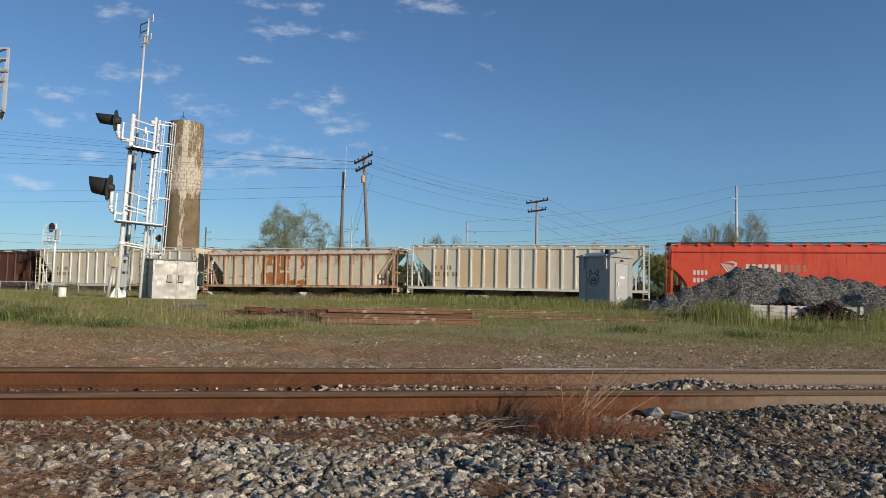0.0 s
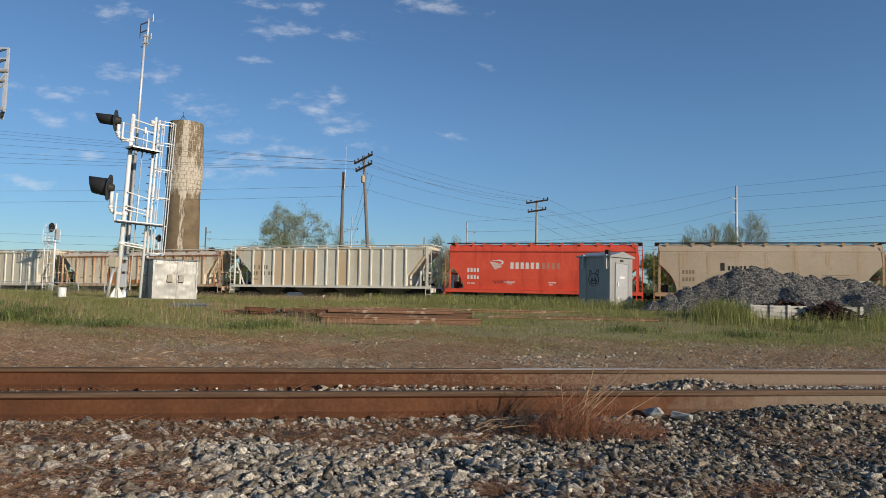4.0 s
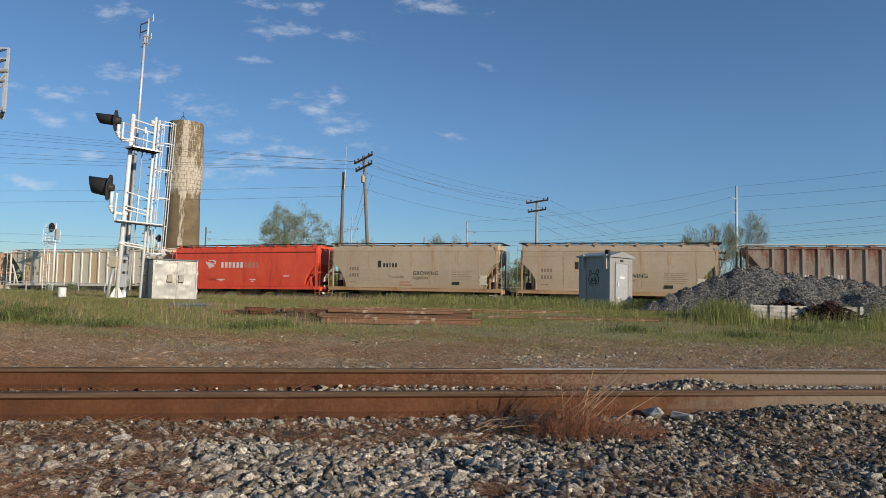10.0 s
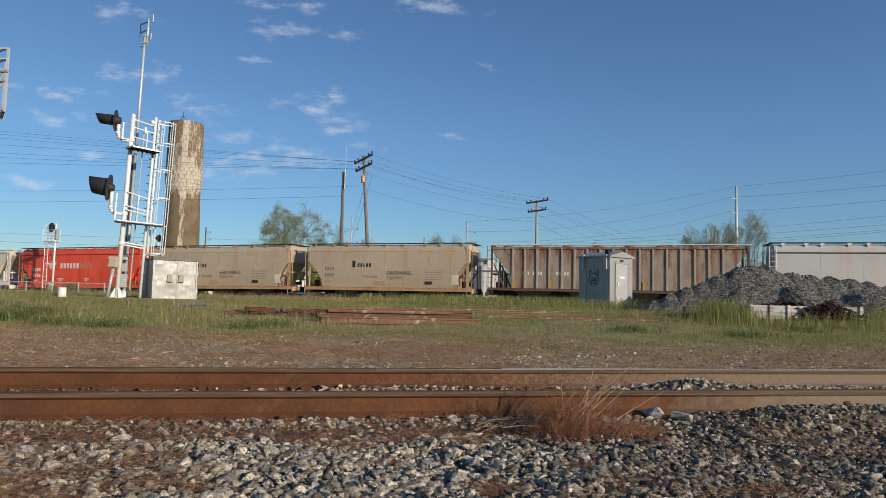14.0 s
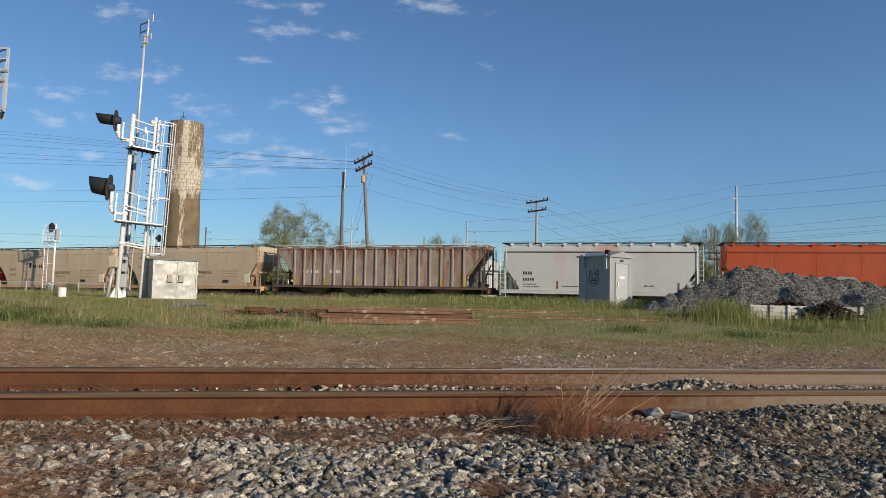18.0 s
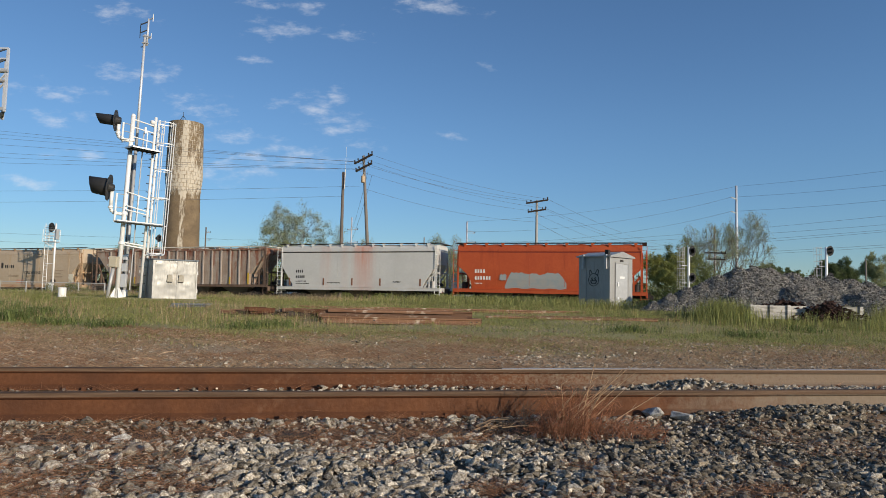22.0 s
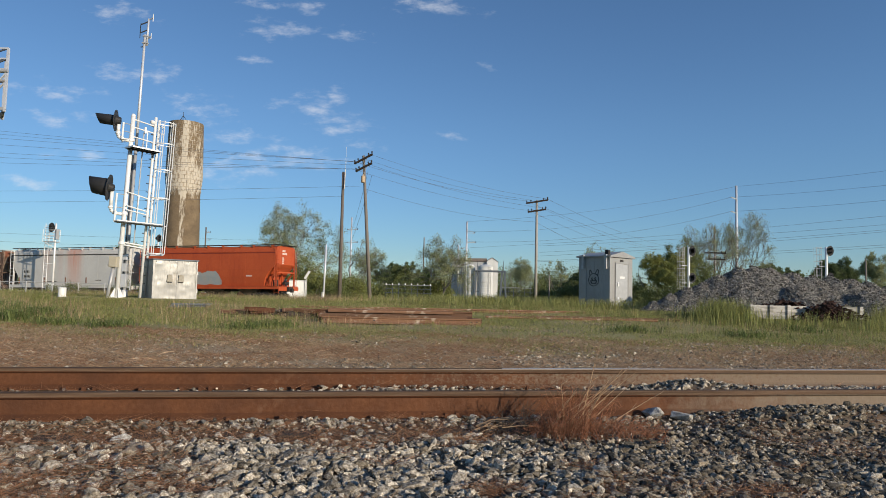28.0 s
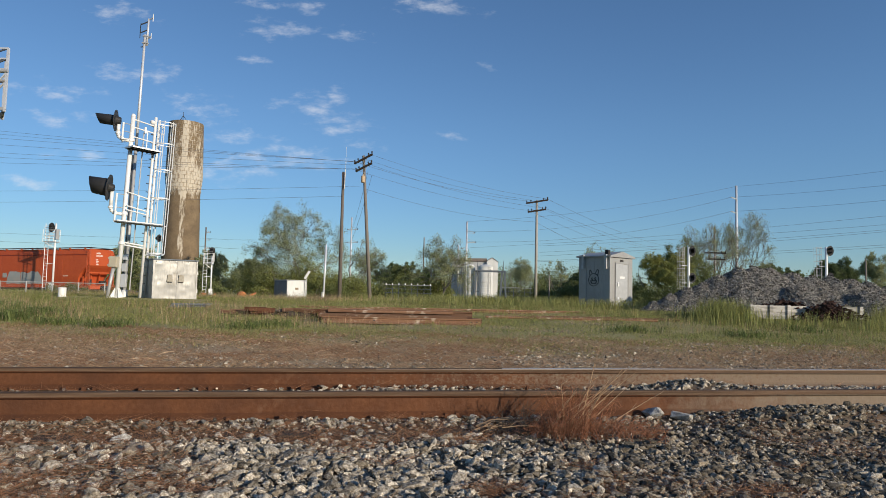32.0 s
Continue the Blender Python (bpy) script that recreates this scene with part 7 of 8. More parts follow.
    back = field(11000, 6.2, 13.5, 0.5, lambda x, y, o: o > GAUGE + 0.1 and rnd.rand() < math.exp(-(o - GAUGE) / 1.8) * (0.4 + 0.6 * float(wave(x, y, 4) > -0.1)) + 0.08 + 0.5 * float(wave(x * 0.5, y * 0.8, 7) > 0.45) + 0.35 * float(x > 1.0 and y < 11.5))
    size = np.clip(rnd.lognormal(math.log(0.0185), 0.4, len(back)), 0.009, 0.045)
    back[:, 2] += size * 0.3
    tagged(part("small_stones", scatter("small_stones", back, size, coarse, M["stone"], rnd), None, bed), kind="stuff")


build_ballast()


def heap_z(x, y):
    """Height of the crushed stone heap over its foot."""
    bump = lambda cx, cy, h, rx, ry: h * np.maximum(0, 1.07 - np.sqrt(((x - cx) / rx) ** 2 + ((y - cy) / ry) ** 2 + 0.005))
    ridge = ((8.1, 25.2, 0.6), (8.8, 25.3, 0.85), (9.5, 25.5, 1.12), (10.2, 25.7, 1.4), (10.9, 25.9, 1.68), (11.7, 26, 1.95), (12.4, 26.1, 2.07), (13.1, 26.3, 2.0), (13.9, 26.2, 1.84), (14.7, 26.2, 1.75), (15.4, 26.1, 1.7), (16.1, 26, 1.68), (16.9, 26.1, 1.55), (17.7, 26.2, 1.36), (18.6, 26.2, 1.1), (19.6, 26.2, 0.85),
             (13.2, 24.6, 1.32), (15.9, 24.6, 1.2), (11.0, 24.5, 1.0), (17.6, 24.7, 0.9), (14.6, 24.4, 0.85))
    return np.maximum.reduce([bump(cx, cy, h, h * 1.32, h * 1.32) for cx, cy, h in ridge]) + 0.07 * wave(x * 1.6, y * 1.6, 5) + 0.025 * wave(x * 4.1, y * 4.1, 8)


def build_heap():
    rnd = np.random.RandomState(5)
    heap = thing("gravel_heap", "broad heap of grey crushed stone with two humps", "gravel heap", kind="")
    xs, ys = np.linspace(5.4, 23, 90), np.linspace(21.8, 30.5, 46)
    X, Y = np.meshgrid(xs, ys)
    Z = 0.28 + heap_z(X, Y) - 0.05
    i = np.arange(len(ys) - 1)[:, None] * len(xs) + np.arange(len(xs) - 1)[None]
    f = np.stack([i, i + 1, i + len(xs) + 1, i + len(xs)], -1).reshape(-1, 4)
    part("core", fast_mesh("core", np.stack([X, Y, Z], -1).reshape(-1, 3), f, M["pile_stone"], True), None, heap)
    P = []
    while len(P) < 46000:
        x, y = rnd.uniform(5.6, 22.5), rnd.uniform(22, 27.6)
        if heap_z(x, y) > 0.04:
            P.append((x, y))
    P = np.array(P)
    size = np.clip(rnd.lognormal(math.log(0.027), 0.36, len(P)), 0.014, 0.075)
    pts = np.column_stack([P, 0.28 + heap_z(P[:, 0], P[:, 1]) - 0.03 + size * 0.3])
    tagged(part("crushed_stones", scatter("crushed_stones", pts, size, stone_shapes(12, 1, 3), M["pile_stone"], rnd), None, heap), kind="stuff")


build_heap()


# ---------- grass and weeds ----------
def blades(name, pts, height, width, lean, material, rnd, straight=False):
    """Bent blades of three triangles each, or straight ones of a single triangle."""
    n = len(pts)
    a = rnd.uniform(0, 2 * math.pi, n)
    d = np.column_stack([np.cos(a), np.sin(a), np.zeros(n)])
    b = a + math.pi / 2 + rnd.normal(0, 0.4, n)
    side = np.column_stack([np.cos(b), np.sin(b), np.minimum(lean, 1.5) * rnd.uniform(-0.8, 0.8, n)]) * (width * 0.5)[:, None]
    up = np.array([0, 0, 1.0])
    h, l = height[:, None], (lean * height)[:, None]
    p0, p1, p2 = pts, pts + up * h * 0.68 + d * l * 0.4, pts + up * h * (1 - 0.25 * np.minimum(lean, 1))[:, None] + d * l
    if straight:
        return fast_mesh(name, np.stack([p0 - side, p0 + side, p2], 1).reshape(-1, 3), np.arange(n * 3).reshape(-1, 3), material)
    V = np.stack([p0 - side, p0 + side, p1 + side * 0.75, p1 - side * 0.75, p2], 1).reshape(-1, 3)
    k = np.arange(n)[:, None] * 5
    F = np.concatenate([k + [0, 1, 2], k + [0, 2, 3], k + [3, 2, 4]], 1).reshape(-1, 3)
    return fast_mesh(name, V, F, material)


def build_grass():
    rnd = np.random.RandomState(21)

    def field(n, y0, y1, dens, power=1.0):
        out = []
        while sum(map(len, out)) < n:
            y = y0 + (y1 - y0) * rnd.rand(40000) ** power
            x = rnd.uniform(-1, 1, 40000) * (0.74 * y + 1)
            keep = rnd.rand(40000) < dens(x, y) * (0.74 * y + 1) / (0.74 * y1 + 1)
            out.append(np.column_stack([x, y])[keep])
        p = np.concatenate(out)[:n]
        return np.column_stack([p, ground_z(p[:, 0], p[:, 1]) - 0.01])

    def clear(x, y):
        heap = heap_z(x, y) > 0.12
        return np.where(heap & (y > 22.6), 0.0, 1.0) * np.where((x > -13.3) & (x < -8.2) & (y > 22.2) & (y < 25.1), 0.0, 1.0) * np.where((np.abs(x + 0.576 * y) < 0.35) & (y > 21.5) & (y < 23.2), 0.15, 1.0) * np.where(np.abs(y - (FAR_Y + 1.55 - FAR_M * x)) < 2.2, 0.05, 1.0)
    bare = lambda x, y: np.exp(-((x - 0.3) / 4.6) ** 4 - ((y + 0.5 * wave(x, y, 2) - 16.0) / 1.25) ** 2) + 0.9 * np.exp(-((x - 4.2) / 1.6) ** 2 - ((y - 18.2) / 1.0) ** 2) + 0.7 * np.exp(-((x + 7.5) / 2.5) ** 2 - ((y - 13.6) / 0.7) ** 2)
    patch = lambda x, y: (0.22 + 0.78 * (wave(x * 0.55, y * 0.8, 3.0) > -0.15)) * (1 - 0.9 * np.clip(bare(x, y), 0, 1))
    # green turf, thin at its near edge, long round the things
    g = field(195000, 9.5, 32, lambda x, y: sm(y + 1.6 * wave(x * 0.8, y * 0.4, 6), 9.5, 14.5) * patch(x, y) * clear(x, y))
    h = (rnd.uniform(0.03, 0.12, len(g)) + 0.15 * rnd.rand(len(g)) * sm(g[:, 1], 15, 24)) * (0.75 + 0.5 * np.clip(wave(g[:, 0] * 1.9, g[:, 1] * 2.3, 2), -0.5, 1))
    tall = np.exp(-((g[:, 0] - 8.9) / 1.2) ** 2 - ((g[:, 1] - 20.6) / 1.0) ** 2) + 0.8 * np.exp(-((g[:, 0] - 4.0) / 3.0) ** 2 - ((g[:, 1] - 27) / 2.5) ** 2)
    h *= 1 + 1.1 * tall
    tagged(new("grass", blades("grass", g, h, rnd.uniform(0.004, 0.010, len(g)), rnd.uniform(0.2, 1.3, len(g)), M["grass"], rnd)), "rough spring grass over level ground", "grass", kind="stuff")
    g = field(75000, 26, 62, lambda x, y: clear(x, y), 1.0)
    tagged(new("grass", blades("grass", g, rnd.uniform(0.10, 0.32, len(g)), rnd.uniform(0.010, 0.020, len(g)), rnd.uniform(0.1, 0.6, len(g)), M["grass"], rnd, True)), "long grass along the far track", "grass", kind="stuff")
    g = field(46000, 9.5, 40, lambda x, y: clear(x, y) * (1 - 0.6 * np.clip(bare(x, y), 0, 1)) * (0.2 + 0.85 * (wave(x * 0.4, y * 0.6, 8) > 0.2)))
    tagged(new("dry_grass", blades("dry_grass", g, rnd.uniform(0.04, 0.26, len(g)), rnd.uniform(0.0025, 0.006, len(g)), rnd.uniform(0.3, 1.6, len(g)), M["straw"], rnd, True)), "dry straw among the grass", "grass", kind="stuff")
    # fine short blades that close the turf
    g = field(190000, 11.0, 27, lambda x, y: sm(y + 1.6 * wave(x * 0.8, y * 0.4, 6), 10.5, 15.5) * patch(x, y) * clear(x, y))
    tagged(new("grass", blades("grass", g, rnd.uniform(0.03, 0.11, len(g)) + 0.06 * sm(g[:, 1], 16, 24), rnd.uniform(0.003, 0.006, len(g)), rnd.uniform(0.2, 1.2, len(g)), M["grass"], rnd, True)), "short fine turf", "grass", kind="stuff")
    # thin seeding stalks that stand over the turf
    g = field(3600, 15.5, 25, lambda x, y: clear(x, y) * (0.15 + 0.85 * (wave(x * 0.5, y * 0.5, 31) > 0.1)))
    tagged(new("dry_stalks", blades("dry_stalks", g, rnd.uniform(0.14, 0.36, len(g)), rnd.uniform(0.003, 0.006, len(g)), rnd.uniform(0.02, 0.3, len(g)), M["straw"], rnd, True)), "thin dry seed stalks over the turf", "grass", kind="stuff")
    # paler, taller stand before the signal
    P = np.column_stack([rnd.uniform(-14, -1.5, 9000), rnd.uniform(13.6, 21.0, 9000)])
    P = P[(wave(P[:, 0] * 0.7, P[:, 1] * 0.6, 12) > -0.2) & (rnd.rand(9000) < sm(P[:, 1], 13.4, 16.5))]
    P = np.column_stack([P, ground_z(P[:, 0], P[:, 1])])
    for half, paint, low, high, text in ((0, "grass", 0.1, 0.3, "taller pale grass before the signal"), (1, "straw", 0.14, 0.36, "straw-coloured seed stalks before the signal")):
        Q = P[half::2]
        tagged(new("grass", blades("grass", Q, rnd.uniform(low, high, len(Q)), rnd.uniform(0.003, 0.007, len(Q)), rnd.uniform(0.05, 0.6, len(Q)), M[paint], rnd)), text, "grass", kind="stuff")
    # long tufts round the heap, the crate and the signal house
    P = []
    for cx, cy, n, sx, sy in ((8.7, 20.3, 2600, 0.5, 0.5), (13.9, 20.4, 300, 0.4, 0.3), (6.9, 27.0, 1500, 1.0, 0.4), (3.6, 27.0, 2200, 1.6, 0.8), (1.2, 27.5, 1600, 1.2, 0.8), (-1.5, 28.0, 1200, 1.5, 0.8), (15.6, 20.6, 900, 1.0, 0.6), (2.0, 33.0, 2600, 2.6, 1.5), (6.0, 32.5, 1200, 1.6, 1.2), (10.0, 18.6, 700, 2.2, 0.6)):
        P.append(np.column_stack([rnd.normal(cx, sx, n), rnd.normal(cy, sy, n)]))
    P = np.concatenate(P)
    P = np.column_stack([P, ground_z(P[:, 0], P[:, 1])])
    tagged(new("grass", blades("grass", P, rnd.uniform(0.15, 0.62, len(P)), rnd.uniform(0.006, 0.014, len(P)), rnd.uniform(0.1, 0.6, len(P)), M["grass"], rnd)), "tall grass tufts beside heap and house", "grass", kind="stuff")
    P = np.concatenate([np.column_stack([rnd.normal(cx, sx, n), rnd.normal(cy, 0.35, n)]) for cx, cy, sx, n in ((8.85, 20.6, 0.38, 1300), (13.5, 19.8, 0.5, 700), (10.0, 19.0, 0.6, 500), (12.3, 18.4, 0.7, 500))])
    P = np.column_stack([P, ground_z(P[:, 0], P[:, 1])])
    tagged(new("grass", blades("grass", P, rnd.uniform(0.4, 0.85, len(P)) * np.where(P[:, 1] < 20.0, 0.45, 1.0), rnd.uniform(0.004, 0.010, len(P)), rnd.uniform(0.05, 0.4, len(P)), M["grass"], rnd)), "lush tall grass beside the crate", "grass", kind="stuff")
    # trampled straw and russet weeds beyond the near track
    g = field(150000, 6.3, 14.5, lambda x, y: (near_off(x, y) > GAUGE + 0.15) * (1 - sm(y, 11.5, 14.5)) * (0.3 + 0.7 * (wave(x * 0.9, y * 1.6, 9) > -0.35)))
    tagged(new("dry_grass", blades("dry_grass", g, rnd.uniform(0.015, 0.085, len(g)), rnd.uniform(0.003, 0.007, len(g)), rnd.uniform(0.4, 3.5, len(g)), M["straw"], rnd, True)), "trampled straw beside the track", "grass", kind="stuff")
    g = field(44000, 6.3, 14, lambda x, y: (near_off(x, y) > GAUGE + 0.15) * (0.15 + 0.85 * (wave(x * 0.7, y * 1.3, 12) > 0.0)) * np.where(x > 1.5, 0.3, 1.0))
    tagged(new("dead_weeds", blades("dead_weeds", g, rnd.uniform(0.015, 0.10, len(g)), rnd.uniform(0.003, 0.007, len(g)), rnd.uniform(0.6, 4.0, len(g)), M["russet"], rnd, True)), "reddish dead weeds beside the track", "weeds", kind="stuff")
    # russet litter among the front ballast
    g = field(26000, 2.7, 5.4, lambda x, y: (near_off(x, y) < -0.12) * (0.9 * (wave(x * 1.6, y * 2.2, 15) > 0.3) * np.where(x < 1.0, 1.0, 0.4) + 1.6 * np.exp(-((near_off(x, y) + 0.42) / 0.16) ** 2) * (x < 1.2) + 0.55 * (x < -1.6)))
    g[:, 2] += rnd.uniform(0.005, 0.035, len(g))
    tagged(new("dead_weeds", blades("dead_weeds", g, rnd.uniform(0.012, 0.07, len(g)), rnd.uniform(0.0014, 0.0034, len(g)), rnd.uniform(0.6, 4.0, len(g)), M["russet"], rnd, True)), "flattened russet weeds among ballast", "weeds", kind="stuff")
    # litter that has gathered between the rails
    g = field(9000, 4.6, 8.5, lambda x, y: (near_off(x, y) > 0.1) * (near_off(x, y) < GAUGE - 0.06) * np.where(x < 1.4, 1.0, 0.15) * (0.2 + 0.8 * (wave(x * 1.2, y * 0.7, 23) > -0.2)))
    g[:, 2] += rnd.uniform(0.0, 0.04, len(g))
    tagged(new("dead_weeds", blades("dead_weeds", g, rnd.uniform(0.015, 0.10, len(g)), rnd.uniform(0.002, 0.005, len(g)), rnd.uniform(0.6, 4.0, len(g)), M["russet"], rnd, True)), "brown litter between the rails", "weeds", kind="stuff")
    # litter in the hollows of the near ballast
    P = np.concatenate([np.column_stack([rnd.normal(x, r * 0.6, 700), rnd.normal(y, r * 0.45, 700)]) for x, y, r in HOLLOWS])
    P = np.column_stack([P, ground_z(P[:, 0], P[:, 1]) + rnd.uniform(0.0, 0.03, len(P))])
    tagged(new("dead_weeds", blades("dead_weeds", P, rnd.uniform(0.008, 0.05, len(P)), rnd.uniform(0.0012, 0.003, len(P)), rnd.uniform(0.6, 4.0, len(P)), M["russet"], rnd, True)), "brown litter in hollows of the ballast", "weeds", kind="stuff")
    # long flattened stalks, pale against the litter
    g = field(2000, 6.6, 13.0, lambda x, y: (near_off(x, y) > GAUGE + 0.25) * (0.25 + 0.75 * (wave(x * 0.6, y * 1.1, 19) > 0.0)) * np.where(x < -1.5, 1.0, 0.5))
    g[:, 2] += 0.015
    tagged(new("dry_stalks", blades("dry_stalks", g, rnd.uniform(0.02, 0.07, len(g)), rnd.uniform(0.005, 0.011, len(g)), rnd.uniform(2.0, 5.5, len(g)), M["straw"], rnd)), "pale flattened stalks beside the track", "grass", kind="stuff")
    # a stand of tall seeding grass before the far track
    P = np.column_stack([rnd.uniform(-0.5, 7.5, 4200), rnd.uniform(30.5, 36, 4200)])
    P = np.column_stack([P, ground_z(P[:, 0], P[:, 1])])
    tagged(new("grass", blades("grass", P, rnd.uniform(0.28, 0.66, len(P)), rnd.uniform(0.008, 0.016, len(P)), rnd.uniform(0.05, 0.4, len(P)), M["grass"], rnd, True)), "tall seeding grass before the far track", "grass", kind="stuff")
    for x0, x1, y0, y1, n, paint, text in ((-19, -5, 29, 35, 7000, "plume", "purplish dry seeding grass before the far track"), (-6, 9, 29, 36, 5000, "straw", "straw-coloured seeding grass before the far track")):
        P = np.column_stack([rnd.uniform(x0, x1, n), rnd.uniform(y0, y1, n)])
        P = P[wave(P[:, 0] * 0.6, P[:, 1] * 0.5, 5) > -0.35]
        P = np.column_stack([P, ground_z(P[:, 0], P[:, 1])])
        tagged(new("dry_grass", blades("dry_grass", P, rnd.uniform(0.2, 0.5, len(P)), rnd.uniform(0.006, 0.012, len(P)), rnd.uniform(0.05, 0.5, len(P)), M[paint], rnd, True)), text, "grass", kind="stuff")
    # taller clumps scattered over the turf
    c = np.column_stack([rnd.uniform(-1, 1, 150), rnd.uniform(14.5, 21.5, 150)])
    c[:, 0] *= 0.72 * c[:, 1]
    P = np.concatenate([np.column_stack([rnd.normal(x, 0.16, 34), rnd.normal(y, 0.16, 34)]) for x, y in c])
    P = np.column_stack([P, ground_z(P[:, 0], P[:, 1])])
    P = P[clear(P[:, 0], P[:, 1]) > 0.5]
    tagged(new("grass", blades("grass", P, rnd.uniform(0.06, 0.22, len(P)), rnd.uniform(0.004, 0.008, len(P)), rnd.uniform(0.1, 0.9, len(P)), M["grass"], rnd)), "taller grass clumps over the turf", "grass", kind="stuff")
    # leafy weeds in the turf
    w = np.array([(-9.75, 14.9), (-10.1, 15.3), (-8.3, 14.2), (-7.0, 13.9), (-10.6, 17.2), (-9.9, 16.6), (-4.4, 14.8), (-3.9, 15.4), (7.2, 15.5), (-12.2, 18.3), (9.5, 17.2), (4.6, 16.2)])
    P = np.concatenate([np.column_stack([c[0] + rnd.normal(0, 0.27, 300), c[1] + rnd.normal(0, 0.3, 300)]) for c in w])
    P = np.column_stack([P, ground_z(P[:, 0], P[:, 1])])
    tagged(new("leafy_weeds", blades("leafy_weeds", P, rnd.uniform(0.05, 0.24, len(P)) * (1 + 0.5 * (P[:, 0] < -8.8)), rnd.uniform(0.010, 0.022, len(P)), rnd.uniform(0.4, 1.2, len(P)), M["weed"], rnd)), "green leafy weeds in the turf", "weeds", kind="stuff")


build_grass()


def dead_bush():
    """The dry russet weed that leans on the near rail, with long pale stalks."""
    rnd = random.Random(31)
    b = thing("dead_bush", "dry russet tumbleweed with long pale stalks against the rail", "bush", pose(0.85, 4.78, 0.0))
    g = Geo()
    for k in range(540):
        x = rnd.choice((-0.1, 0.02, 0.1, 0.18, 0.2, 0.42, 0.62)) + rnd.gauss(0, 0.07)
        p = Vector((x, rnd.gauss(0, 0.14), rnd.uniform(0, 0.03)))
        hgt = rnd.uniform(0.07, 0.4) * (0.3 + 0.7 * math.exp(-((x - 0.12) / 0.24) ** 2))
        d = Vector((rnd.gauss(0.05, 0.5), rnd.gauss(-0.1, 0.35), 1)).normalized() * hgt
        q = p + d * 0.6
        e = p + d + Vector((rnd.gauss(0, 0.05), rnd.gauss(0, 0.03), rnd.gauss(-0.01, 0.02)))
        g.tube(p, q, 0.0018, 0.0014, 3, False).tube(q, e, 0.0014, 0.0006, 3, False)
        for _ in range(3):
            t = p.lerp(e, rnd.uniform(0.3, 1))
            g.tube(t, t + Vector((rnd.gauss(0, 0.03), rnd.gauss(0, 0.02), rnd.gauss(0.01, 0.02))), 0.0014, 0.0008, 3, False)
    tagged(part("twigs", g, M["bush_red"], b), kind="stuff")
    for x0, x1, z1 in ((0.16, 0.3, 0.66), (0.02, 0.62, 0.56), (0.1, 0.32, 0.34), (0.18, 0.3, 0.28), (-0.05, 0.12, 0.3), (0.0, 0.42, 0.36), (-0.1, 0.3, 0.3), (0.1, 0.5, 0.4), (0.16, 0.36, 0.38), (0.3, 0.74, 0.3), (0.05, 0.02, 0.34), (0.12, 0.46, 0.46), (0.18, 0.5, 0.34), (0.08, 0.24, 0.36)):
        pts = [Vector((x0 + (x1 - x0) * f, -0.02 * f, z1 * f ** 0.85 + 0.02)) for f in (0, 0.25, 0.5, 0.75, 1)]
        s = Geo()
        for i in range(4):
            s.tube(pts[i], pts[i + 1], 0.0052 - 0.0008 * i, 0.0044 - 0.0008 * i, 5, False)
        for f in (2, 3, 4):
            s.tube(pts[f], pts[f] + Vector((rnd.uniform(0.02, 0.06), 0, rnd.uniform(0.02, 0.06))), 0.002, 0.001, 4, False)
        part("stalk", s, M["straw"], b, "long pale stalk")
    # bare twigs coloured dark, partly to stand for the bush's shadow on the rail
    g = Geo()
    for k in range(46):
        p = Vector((rnd.gauss(-0.3, 0.09), rnd.gauss(0, 0.04), 0.0))
        e = p + Vector((rnd.gauss(0.08, 0.12), rnd.gauss(0, 0.05), rnd.uniform(0.1, 0.3)))
        m = p.lerp(e, 0.5) + Vector((rnd.gauss(0, 0.02), 0, 0.02))
        g.tube(p, m, 0.002, 0.0016, 3, False).tube(m, e, 0.0016, 0.0008, 3, False)
    tagged(part("dark_twigs", g, M["tie"], b, "dark bare twigs that also stand for shadow on the rail"), kind="stuff")
    for k in range(11):
        p = Vector((rnd.uniform(-0.66, -0.34), rnd.uniform(-0.1, 0.06), rnd.uniform(0.02, 0.07)))
        e = p + Vector((rnd.uniform(0.1, 0.24), rnd.gauss(0, 0.04), rnd.uniform(0.0, 0.09)))
        m = p.lerp(e, 0.5) + Vector((0, 0, rnd.uniform(0.005, 0.03)))
        part("fallen_stalk", Geo().tube(p, m, 0.0036, 0.003, 4, False).tube(m, e, 0.003, 0.0016, 4, False), M["straw"], b, "pale fallen stalk")


dead_bush()


# ---------- trees ----------
def leaf_cloud(tips, per, spread, size, rnd):
    n = len(tips) * per
    c = np.repeat(np.array([t[:] for t in tips]), per, 0) + rnd.normal(0, spread, (n, 3))
    a, b = rnd.normal(size=(n, 3)), rnd.normal(size=(n, 3))
    a /= np.linalg.norm(a, axis=1)[:, None]
    b -= a * (a * b).sum(1)[:, None]
    b /= np.linalg.norm(b, axis=1)[:, None]
    s = size * rnd.uniform(0.6, 1.4, n)[:, None]
    V = np.stack([c - a * s, c + b * s * 0.8, c + a * s], 1).reshape(-1, 3)
    return V, np.arange(n * 3).reshape(-1, 3)


